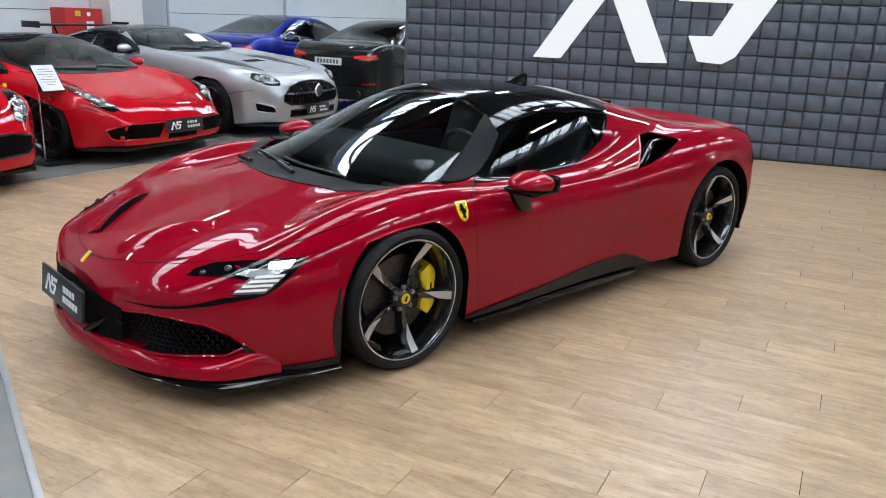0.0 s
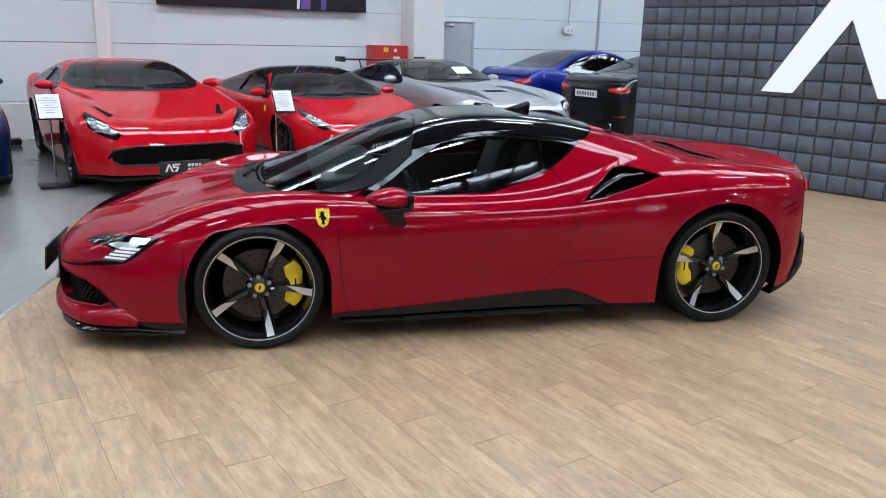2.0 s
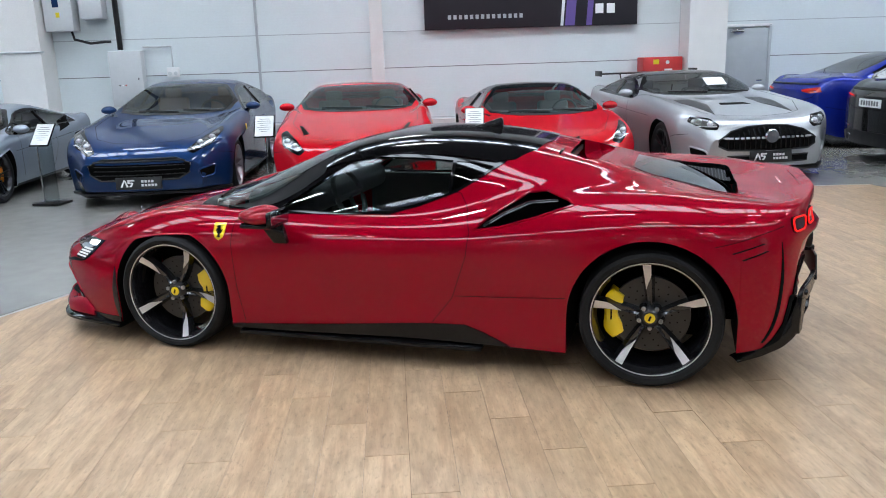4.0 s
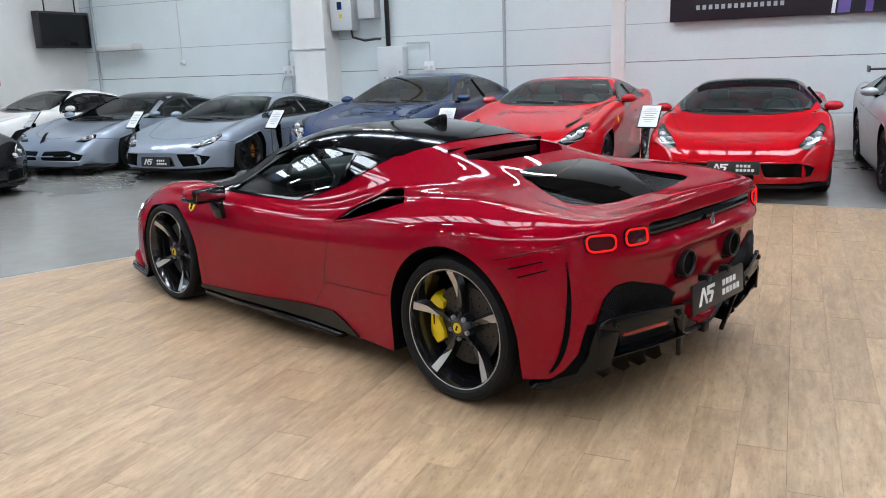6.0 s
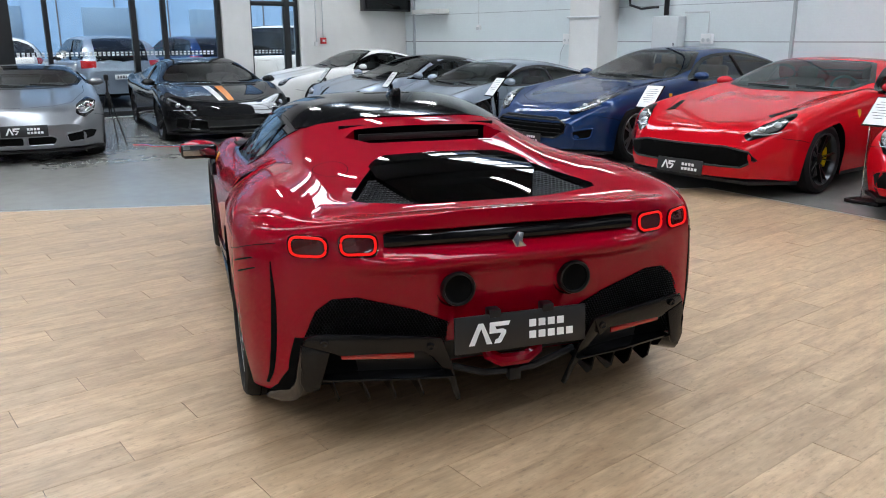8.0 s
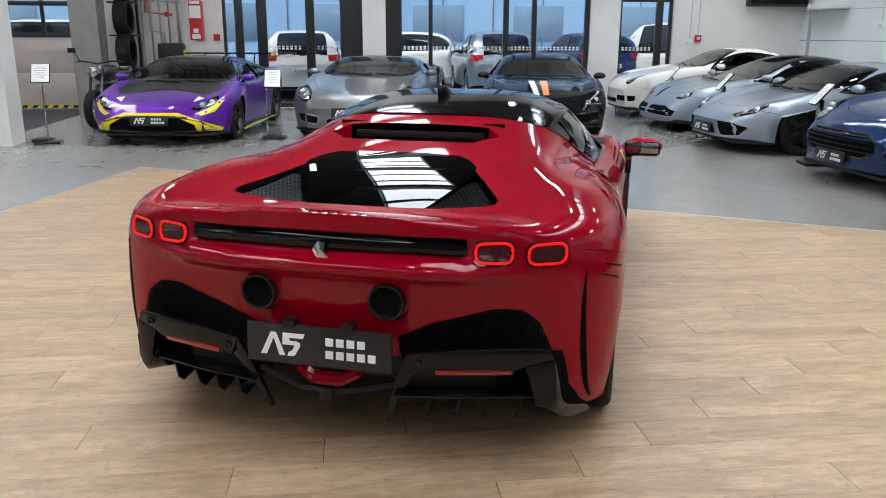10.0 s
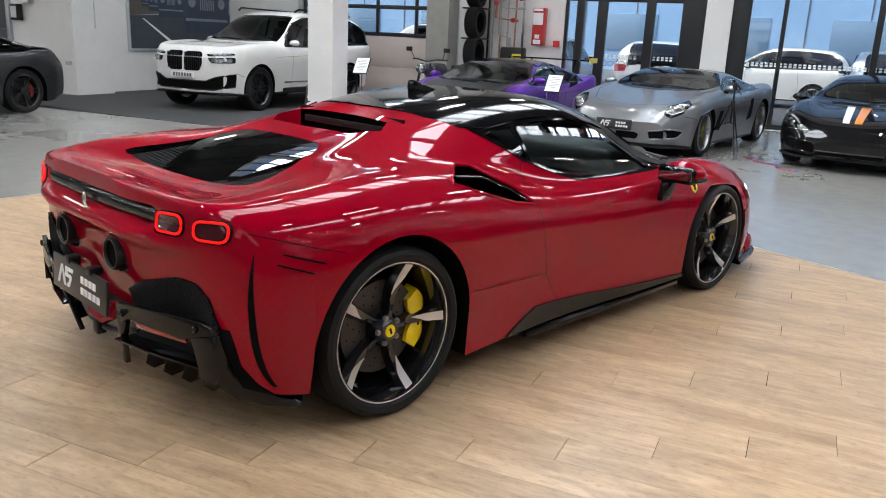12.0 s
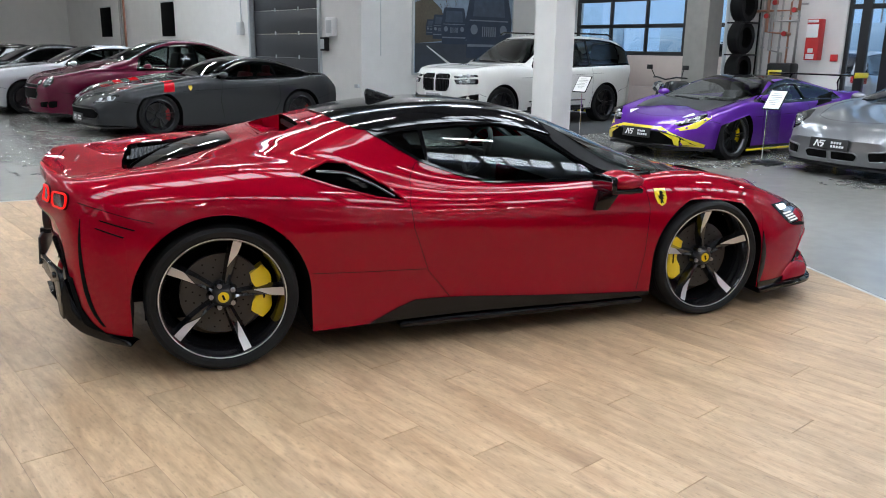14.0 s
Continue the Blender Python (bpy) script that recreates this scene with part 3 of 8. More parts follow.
def glazing(name, q0, q1, z0, z1, bars, rails, label):
    """A window in the west wall: black frame with upright bars (q, width) and cross rails."""
    w = thing(name, label, "window")
    w["kind"] = "structure"
    w.matrix_world = hall_pose(-12.72, 0)

    def bar(nm, q, z, sq, sz, d=.10):
        o = part(nm, box_bm(d, sq, sz, (0, 0, 0), .004), FRAMEBLACK, w)
        o.location = (0, q, z)
    for q, b in bars:
        bar("window_frame", q, (z0 + z1) / 2, b, z1 - z0)
    for z, b in rails:
        bar("window_rail", (q0 + q1) / 2, z, q1 - q0, b, .09)
    pane = part("pane", box_bm(.012, q1 - q0, z1 - z0), CLEAR, w)
    pane.location = (.02, (q0 + q1) / 2, (z0 + z1) / 2)
    pane.visible_shadow = False
    return w


wd = glazing("window_1", -3.18, -.34, 0, 4.2, [(-3.15, .06), (-2.86, .16), (-2.40, .20), (-1.42, .18), (-.57, .46)], [(.05, .1), (4.15, .1), (2.35, .09)], "tall black-framed glazed entrance with dotted safety film")
glazing("window_2", .14, 4.52, 0, 4.2, [(.31, .34), (1.09, .08), (2.70, .11), (3.31, .10), (4.47, .10)], [(.05, .1), (4.15, .1)], "tall black-framed shop window with dotted safety film")
glazing("window_3", 5.17, 6.36, 0, 4.2, [(5.20, .06), (6.08, .14), (6.33, .06)], [(.05, .1), (4.15, .1), (2.25, .1)], "narrow black-framed glazed side door")
FILM = plain("white_safety_film", (0.75, 0.78, 0.8), 0.6)
for nm, q0, q1 in (("film_strip", -2.28, -1.52), ("film_strip", .5, 4.4), ("film_strip", 5.25, 6.0), ("film_strip", -1.3, -.8)):
    bm = bmesh.new()
    for k in range(int((q1 - q0) / .085)):
        for z in (1.20, 1.245):
            box_bm(.002, .052, .032, (0, q0 + .085 * k + .04, z), 0, 2, bm)
    f = part("safety_dots", bm, FILM, None, "", 30)
    f.matrix_world = hall_pose(-12.688, 0)
    tagged(f, "two rows of white square safety dots on the pane", "film dots", "", "stuff")
txt = bpy.data.curves.new("entrance_word", "FONT")
txt.body, txt.size, txt.extrude = "VCHOD", .17, .001
to = new("door_lettering", txt)
txt.materials.append(DARKINK)
to.matrix_world = hall_pose(-12.69, -1.72) @ pose(0, 0, 1.02, 90, 0, -90)
tagged(to, "dark entrance lettering on the glass door, seen from behind", "lettering")

# sectional garage door with windows
gd = thing("door_1", "sectional garage door with a row of windows above pale panels", "garage door")
gd["kind"] = "structure"
gd.matrix_world = hall_pose(-12.72, -7.70)
PANEL = plain("pale_door_panel", (0.52, 0.44, 0.40), 0.5, bump=.1, scale=40, vary=.05)
for z0, z1 in ((0.0, .70), (.705, 1.42)):
    o = part("panel", box_bm(.06, 4.05, z1 - z0, (0, 0, (z0 + z1) / 2), .008), PANEL, gd)
for k in range(5):
    part("window_bar", box_bm(.08, .06, 1.85, (0, -2.02 + 1.01 * k, 2.35), .006), FRAMEBLACK, gd)
for z in (1.45, 2.06, 2.66, 3.26):
    part("window_bar", box_bm(.075, 4.1, .09, (0, 0, z), .006), FRAMEBLACK, gd)
gp = part("pane", box_bm(.01, 4.0, 1.8, (0, 0, 2.36)), CLEAR, gd)
gp.visible_shadow = False
part("hazard_strip", box_bm(.07, 4.05, .06, (.004, 0, .035), .004), STRIPEYELLOW, gd)
for k in range(20):
    part("hazard_stripe", prism_bm([(-2.0 + .2 * k, .006), (-1.9 + .2 * k, .006), (-1.86 + .2 * k, .064), (-1.96 + .2 * k, .064)], .003, "x", .040), FRAMEBLACK, gd)
for s in (-1, 1):
    part("guide_rail", box_bm(.08, .09, 3.3, (.09, s * 2.09, 1.65), .01), STEELGREY, gd)

# dark sectional gate
dg = thing("door_2", "dark grey closed sectional gate in a steel frame", "gate")
dg["kind"] = "structure"
dg.matrix_world = hall_pose(-7.72, -15.3)
for k in range(6):
    part("panel", box_bm(.05, 3.58, .595, (0, 0, .30 + .6 * k), .01), DARKGATE, dg)
    for s in (-.6, .6):
        part("hinge", box_bm(.03, .05, .09, (.03, s, .6 * k + .02), .004), STEELGREY, dg)
for s in (-1, 1):
    part("guide_rail", box_bm(.14, .10, 3.6, (.12, s * 1.80, 1.8), .01), STEELGREY, dg)

# ---- wooden stage ----
def wood():
    m, n, l, b = nodes_of("oak_plank")
    oi, tc = n.new("ShaderNodeObjectInfo"), n.new("ShaderNodeTexCoord")
    mp = n.new("ShaderNodeMapping")
    mp.inputs["Scale"].default_value = (7.5, 0.95, 1)
    off = n.new("ShaderNodeVectorMath")
    off.operation = "SCALE"
    off.inputs[0].default_value = (31, 57, 13)
    l.new(oi.outputs["Random"], off.inputs["Scale"])
    l.new(off.outputs[0], mp.inputs["Location"])
    l.new(tc.outputs["Object"], mp.inputs["Vector"])
    grain = n.new("ShaderNodeTexNoise")
    grain.inputs["Scale"].default_value, grain.inputs["Detail"].default_value, grain.inputs["Distortion"].default_value = 1.5, 8, 0.9
    l.new(mp.outputs[0], grain.inputs["Vector"])
    fine = n.new("ShaderNodeTexNoise")
    fine.inputs["Scale"].default_value, fine.inputs["Detail"].default_value = 14, 4
    l.new(mp.outputs[0], fine.inputs["Vector"])
    ramp = n.new("ShaderNodeValToRGB")
    e = ramp.color_ramp.elements
    e[0].position, e[0].color = 0.22, (0.315, 0.198, 0.112, 1)
    e[1].position, e[1].color = 0.82, (0.515, 0.366, 0.232, 1)
    k = ramp.color_ramp.elements.new(0.5)
    k.color = (0.438, 0.298, 0.180, 1)
    mix = n.new("ShaderNodeMath")
    mix.operation = "MULTIPLY_ADD"
    l.new(fine.outputs["Fac"], mix.inputs[0])
    mix.inputs[1].default_value = 0.30
    l.new(grain.outputs["Fac"], mix.inputs[2])
    sub = n.new("ShaderNodeMath")
    sub.operation = "SUBTRACT"
    sub.inputs[1].default_value = 0.15
    l.new(mix.outputs[0], sub.inputs[0])
    l.new(sub.outputs[0], ramp.inputs[0])
    fleck = n.new("ShaderNodeTexNoise")
    fleck.inputs["Scale"].default_value, fleck.inputs["Detail"].default_value, fleck.inputs["Roughness"].default_value = 5.5, 9, 0.72
    l.new(mp.outputs[0], fleck.inputs["Vector"])
    fl = n.new("ShaderNodeMapRange")
    fl.inputs["From Min"].default_value, fl.inputs["From Max"].default_value = 0.34, 0.60
    fl.inputs["To Min"].default_value, fl.inputs["To Max"].default_value = 0.82, 1.06
    l.new(fleck.outputs["Fac"], fl.inputs["Value"])
    flm = n.new("ShaderNodeMix")
    flm.data_type, flm.blend_type = "RGBA", "MULTIPLY"
    flm.inputs[0].default_value = 1
    l.new(ramp.outputs[0], flm.inputs[6])
    l.new(fl.outputs[0], flm.inputs[7])
    tone = n.new("ShaderNodeMapRange")
    tone.inputs["To Min"].default_value, tone.inputs["To Max"].default_value = 0.89, 1.08
    l.new(oi.outputs["Random"], tone.inputs["Value"])
    mul = n.new("ShaderNodeMix")
    mul.data_type, mul.blend_type = "RGBA", "MULTIPLY"
    mul.inputs[0].default_value = 1
    # soft clouds in the board and short dark pores
    mp2 = n.new("ShaderNodeMapping")
    mp2.inputs["Scale"].default_value = (1, .38, 1)
    l.new(off.outputs[0], mp2.inputs["Location"])
    l.new(tc.outputs["Object"], mp2.inputs["Vector"])
    cloud, pore = n.new("ShaderNodeTexNoise"), n.new("ShaderNodeTexNoise")
    cloud.inputs["Scale"].default_value, cloud.inputs["Detail"].default_value, cloud.inputs["Distortion"].default_value = 9, 5, 1.6
    pore.inputs["Scale"].default_value, pore.inputs["Detail"].default_value, pore.inputs["Roughness"].default_value = 70, 3, 0.65
    for tx in (cloud, pore):
        l.new(mp2.outputs[0], tx.inputs["Vector"])
    cm, pm, both_m = n.new("ShaderNodeMapRange"), n.new("ShaderNodeMapRange"), n.new("ShaderNodeMath")
    cm.inputs["From Min"].default_value, cm.inputs["From Max"].default_value = 0.32, 0.68
    cm.inputs["To Min"].default_value, cm.inputs["To Max"].default_value = 0.86, 1.09
    pm.inputs["From Min"].default_value, pm.inputs["From Max"].default_value = 0.30, 0.44
    pm.inputs["To Min"].default_value, pm.inputs["To Max"].default_value = 0.74, 1.0
    l.new(cloud.outputs["Fac"], cm.inputs["Value"])
    l.new(pore.outputs["Fac"], pm.inputs["Value"])
    both_m.operation = "MULTIPLY"
    l.new(cm.outputs[0], both_m.inputs[0])
    l.new(pm.outputs[0], both_m.inputs[1])
    board = n.new("ShaderNodeMath")
    board.operation = "MULTIPLY"
    l.new(tone.outputs[0], board.inputs[0])
    l.new(both_m.outputs[0], board.inputs[1])
    l.new(flm.outputs[2], mul.inputs[6])
    l.new(board.outputs[0], mul.inputs[7])
    l.new(mul.outputs[2], b.inputs["Base Color"])
    ro = n.new("ShaderNodeMapRange")
    ro.inputs["To Min"].default_value, ro.inputs["To Max"].default_value = 0.28, 0.45
    l.new(grain.outputs["Fac"], ro.inputs["Value"])
    l.new(ro.outputs[0], b.inputs["Roughness"])
    bp = n.new("ShaderNodeBump")
    bp.inputs["Strength"].default_value, bp.inputs["Distance"].default_value = 0.15, 0.002
    l.new(fine.outputs["Fac"], bp.inputs["Height"])
    l.new(bp.outputs[0], b.inputs["Normal"])
    return m


OAK = wood()
STAGE = [(-2.13, 3.95), (-3.50, -4.52), (8.37, -3.27), (3.55, 5.45)]


def to_hall(x, y):
    return (x * RC + y * RS, -x * RS + y * RC)


STAGE_H = [to_hall(*v) for v in STAGE]


def clip(poly, a, b):
    """The part of an outline to the left of the line a-b."""
    out = []
    n = len(poly)
    for i in range(n):
        p, q = poly[i], poly[(i + 1) % n]
        dp = (b[0] - a[0]) * (p[1] - a[1]) - (b[1] - a[1]) * (p[0] - a[0])
        dq = (b[0] - a[0]) * (q[1] - a[1]) - (b[1] - a[1]) * (q[0] - a[0])
        if dp >= 0:
            out.append(p)
        if dp * dq < 0:
            t = dp / (dp - dq)
            out.append((p[0] + (q[0] - p[0]) * t, p[1] + (q[1] - p[1]) * t))
    return out


stage = slab("stage", -1, -1, 1, 1, -.02, -.0155, VOID, "low showroom stage of light oak planks")
bm = prism_bm(STAGE_H, .0036, "z", -.0115)
bm.to_mesh(stage.data)
bm.free()
stage.matrix_world = hall_pose(0, 0)

# ---- the main car ----
stations = []


def st(x, ys, zs):
    stations.append((x, ys, zs))


st(-2.44, (0, .12, .18, .21, .23, .24, .25, .25, .25, .24), (.45, .45, .44, .43, .42, .40, .36, .30, .22, .14))
st(-2.38, (0, .2, .34, .40, .44, .47, .49, .5, .5, .49), (.515, .51, .495, .485, .475, .455, .42, .33, .22, .13))
st(-2.25, (0, .28, .46, .54, .60, .64, .67, .68, .68, .66), (.575, .575, .555, .54, .52, .50, .45, .34, .22, .12))
st(-2.0, (0, .3, .5, .6, .70, .77, .82, .85, .85, .84), (.65, .655, .64, .625, .61, .58, .5, .36, .22, .12))
st(-1.7, (0, .3, .5, .6, .72, .80, .90, .94, .94, .93), (.72, .725, .715, .715, .73, .72, .60, .42, .26, .13))
st(-1.3, (0, .3, .5, .6, .74, .84, .94, .965, .96, .95), (.795, .787, .765, .765, .812, .79, .68, .5, .3, .15))
st(-1.12, (0, .3, .5, .62, .75, .845, .935, .955, .95, .94), (.866, .855, .815, .785, .812, .79, .675, .5, .3, .15))
st(-.95, (0, .3, .51, .66, .76, .85, .93, .945, .94, .93), (.935, .922, .878, .805, .803, .785, .67, .5, .3, .15))
st(-.75, (0, .3, .53, .685, .795, .868, .932, .94, .935, .93), (1.018, 1.003, .957, .855, .792, .758, .655, .5, .3, .15))
st(-.5, (0, .3, .52, .64, .790, .872, .928, .935, .93, .925), (1.108, 1.093, 1.047, .95, .787, .745, .65, .48, .3, .15))
st(-.2, (0, .3, .5, .6, .785, .868, .924, .925, .91, .91), (1.173, 1.16, 1.128, 1.08, .787, .745, .65, .48, .3, .15))
st(.1, (0, .3, .48, .575, .780, .866, .922, .917, .89, .90), (1.184, 1.172, 1.14, 1.09, .79, .75, .65, .48, .3, .15))
st(.4, (0, .3, .47, .56, .752, .862, .932, .926, .9, .91), (1.168, 1.157, 1.12, 1.06, .835, .78, .67, .5, .3, .15))
st(.7, (0, .28, .44, .54, .712, .85, .945, .955, .94, .93), (1.12, 1.11, 1.08, 1.04, .92, .85, .72, .52, .32, .15))
st(1.0, (0, .27, .42, .54, .68, .84, .96, .98, .972, .96), (1.045, 1.04, 1.03, .995, .945, .898, .765, .54, .33, .15))
st(1.3, (0, .27, .42, .54, .68, .84, .968, .988, .985, .97), (.955, .955, .962, .955, .945, .922, .812, .58, .35, .17))
st(1.6, (0, .27, .42, .54, .68, .825, .955, .988, .985, .96), (.885, .885, .897, .908, .917, .910, .818, .60, .38, .2))
st(1.75, (0, .27, .44, .56, .69, .82, .928, .962, .96, .93), (.868, .868, .88, .888, .90, .897, .815, .61, .39, .21))
st(1.87, (0, .27, .45, .57, .68, .785, .862, .894, .893, .86), (.868, .868, .872, .88, .887, .88, .81, .62, .40, .23))
st(1.97, (0, .27, .44, .55, .64, .70, .745, .765, .76, .74), (.886, .886, .886, .886, .885, .874, .82, .62, .42, .27))
st(2.05, (0, .22, .37, .45, .51, .545, .565, .575, .57, .56), (.905, .905, .904, .902, .898, .886, .84, .64, .43, .30))
st(2.09, (0, .15, .22, .26, .29, .305, .315, .32, .32, .31), (.912, .912, .911, .909, .905, .893, .85, .65, .43, .32))
# a line between window top and belt keeps the side glass nearly straight
full_stations = []
for x, ys, zs in stations:
    lean = .016 * min(1, max(0, (zs[3] - zs[4]) / .25))
    full_stations.append((x, (*ys[:4], (ys[3] + ys[4]) / 2 + lean, *ys[4:]), (*zs[:4], (zs[3] + zs[4]) / 2 + lean * .4, *zs[4:])))


def smooth01(v):
    v = np.clip(v, 0, 1)
    return v * v * (3 - 2 * v)


def tail_form(V):
    """The tail: a lip over a recess, a bulging shelf, and a face that draws in below it."""
    V = V.copy()
    x, y, z = V[:, 0], np.abs(V[:, 1]), V[:, 2]
    near = smooth01((x - 1.82) / .16)
    recess = np.interp(z, (.77, .792, .835, .853), (0, 1, 1, 0)) * -.055 * (1 - smooth01((y - .455) / .05))
    shelf = .034 * np.exp(-((z - .735) / .035) ** 2) * (1 - smooth01((y - .48) / .25))
    low = -np.interp(z, (.28, .40, .50, .60, .67, .72), (.09, .065, .04, .018, .006, 0)) * (1 - smooth01((y - .62) / .16))
    V[:, 0] = x + near * (recess + shelf + low)
    return V


hero_body = Body(full_stations, ((-1.325, .335, .372), (1.325, .345, .395)), per=14, sigma=.05, arch_from=7, shape=tail_form, fair=14)
hero = thing("sports_car", "deep red mid-engined sports car with black roof on wooden stage", "car")


def both(poly):
    """An outline given for one half, closed by its mirror image (b changes sign)."""
    return list(poly) + [(a, -b) for a, b in reversed(poly) if abs(b) > 1e-6]


WINDSHIELD = both([(-1.335, 0), (-1.325, .25), (-1.27, .47), (-1.17, .62), (-1.0, .735), (-.82, .655), (-.63, .585), (-.45, .50), (-.40, .3), (-.37, 0)])
SIDEWIN = [(-.70, .80), (-.62, .797), (-.31, .797), (-.036, .806), (.119, .848), (.275, .90), (.272, 1.055), (.086, 1.07), (-.135, 1.074), (-.30, 1.043), (-.50, .93), (-.60, .86)]
QUARTER = [(.292, .905), (.306, .912), (.40, .965), (.495, 1.025), (.40, 1.043), (.292, 1.05)]
SIDEFRAME = [(-.80, .79), (-.62, .785), (-.31, .785), (-.03, .793), (.13, .836), (.32, .905), (.43, .97), (.545, 1.04), (.585, 1.075), (.50, 1.085), (.27, 1.10), (.086, 1.112), (-.135, 1.112), (-.33, 1.082), (-.52, .975), (-.66, .87)]
REARGLASS = both([(1.20, 0), (1.205, .24), (1.225, .305), (1.43, .42), (1.60, .50), (1.665, .522), (1.705, .515), (1.722, .47), (1.732, .3), (1.74, 0)])
SLOT = both([(.865, 0), (.862, .335), (.95, .40), (1.05, .30), (1.065, 0)])
INTAKE = [(.447, .745), (.525, .811), (.703, .915), (.795, .925), (.92, .898), (.95, .88), (.772, .821), (.595, .769)]
GRILLE = [(.02, .322), (.16, .326), (.36, .362), (.543, .389), (.628, .386), (.721, .357), (.776, .314), (.812, .262), (.77, .224), (.5, .214), (.2, .211), (.02, .211)]
HEADLIGHT = [(-2.216, .537), (-2.177, .557), (-2.109, .578), (-2.027, .592), (-1.935, .604), (-1.806, .604), (-1.874, .55), (-1.947, .495), (-1.992, .471), (-2.115, .472), (-2.04, .528), (-2.109, .543)]
holes = [("z", 1, WINDSHIELD), ("z", 1, REARGLASS), ("z", 1, SLOT)]
for sd in (-1, 1):
    holes += [("y", sd, SIDEWIN), ("y", sd, QUARTER), ("y", sd, INTAKE), ("x", -1, GRILLE if sd > 0 else mirrored(GRILLE))]
shell = add("body", hero_body.mesh(holes), RED, hero, "deep red metallic painted body shell")

rims = [("z", 1, REARGLASS), ("z", 1, SLOT)] + [("y", sd, INTAKE) for sd in (-1, 1)] + [("x", -1, GRILLE), ("x", -1, mirrored(GRILLE))]
for ax_, sd_, poly_ in rims:
    add("rim_panel", patch(hero_body, ax_, sd_, widened(poly_, .04), .0006, 0.0, .016, (poly_,)), RED, hero)

# lining of the arches and the flat floor
edge = hero_body.V[:hero_body.n * hero_body.m].reshape(hero_body.n, hero_body.m, 3)[:, -1]
vs, fs = [], []
for i, (x, y, z) in enumerate(edge):
    vs += [(x, y, z), (x, min(y, .52), z), (x, -min(y, .52), z), (x, -y, z)]
    if i:
        a, b = 4 * i - 4, 4 * i
        fs += [(a, b, b + 1, a + 1), (a + 2, b + 2, b + 3, a + 3)]
add("arch_lining", mesh_of(vs, fs, False), VOID, hero)
part("floor_pan", box_bm(3.5, 1.1, .06, (-.25, 0, .2)), VOID, hero)
part("floor_pan", box_bm(1.72, 1.70, .05, (0, 0, .142), .01), VOID, hero)
for sd in (-1, 1):
    for ax, w in ((-1.325, .42), (1.325, .46)):
        part("arch_wall", box_bm(.7, .02, .46, (ax, sd * .52, .37)), VOID, hero)

# glass, roof and pillars
add("windshield", patch(hero_body, "z", 1, WINDSHIELD, 0.005, 0.012, .035, (), pane_form(hero_body, "z", 1, WINDSHIELD, 3, 4)), GLASS, hero)
ROOF = both([(-.365, 0), (-.395, .3), (-.445, .505), (-.47, .60), (-.3, .605), (-.1, .59), (.1, .583), (.3, .575), (.5, .572), (.6, .53), (.69, .4), (.73, .17), (.74, 0)])
add("roof", patch(hero_body, "z", 1, ROOF, 0.006, 0.012, .03, (), pane_form(hero_body, "z", 1, ROOF, 4, 4)), GLOSS, hero, "gloss black roof panel")
COWL = [(-1.475, 0), (-1.455, .25), (-1.385, .475), (-1.262, .615), (-1.11, .74), (-1.0, .78), (-1.0, .742), (-1.17, .628), (-1.27, .478), (-1.325, .258), (-1.335, 0)]
for sd in (-1, 1):
    add("cowl", patch(hero_body, "z", 1, [(a, b * sd) for a, b in COWL], 0.004, 0.01, .03), COWLBLACK, hero, "matt black cowl panel")
    PILLAR = [(-.445, .497), (-.63, .58), (-.82, .65), (-1.0, .73), (-1.0, .792), (-.86, .775), (-.72, .742), (-.58, .685), (-.47, .625)]
    add("pillar", patch(hero_body, "z", 1, [(a, b * sd) for a, b in PILLAR], 0.007, 0.016, .02, (), pane_form(hero_body, "z", 1, [(a, b * sd) for a, b in PILLAR], 3, 2)), PILLARBLACK, hero, "black windscreen pillar")
    add("window_frame", patch(hero_body, "y", sd, SIDEFRAME, 0.005, 0.014, .02, (SIDEWIN, QUARTER)), GLOSS, hero, "gloss black window surround")
    add("side_window", patch(hero_body, "y", sd, SIDEWIN, 0.001, 0.0, .03, (), pane_form(hero_body, "y", sd, SIDEWIN, 2, 2)), GLASS, hero)
    add("quarter_window", patch(hero_body, "y", sd, QUARTER, 0.001, 0.0, .03, (), pane_form(hero_body, "y", sd, QUARTER, 2, 2)), DARKGLASS, hero)
# wipers
for yy, aa in ((-.12, 8), (.30, 10)):
    wp = []
    for k in range(9):
        py = yy - .28 + .56 * k / 8
        loc, nor, *_ = hero_body.cast("z", 1, -1.345 + .30 * (py - .05) ** 2 + .05 * (k / 8), py)
        wp.append(loc + Vector((0, 0, .012)))
    part("wiper", tube_bm(wp, .008, 6), SATIN, hero)
for k in range(2):
    part("wiper_arm", tube_bm([hero_body.cast("z", 1, -1.40 + .05 * f, -.10 + .42 * k + .22 * f)[0] + Vector((0, 0, .014)) for f in (0, .5, 1)], .011, 6), SATIN, hero)

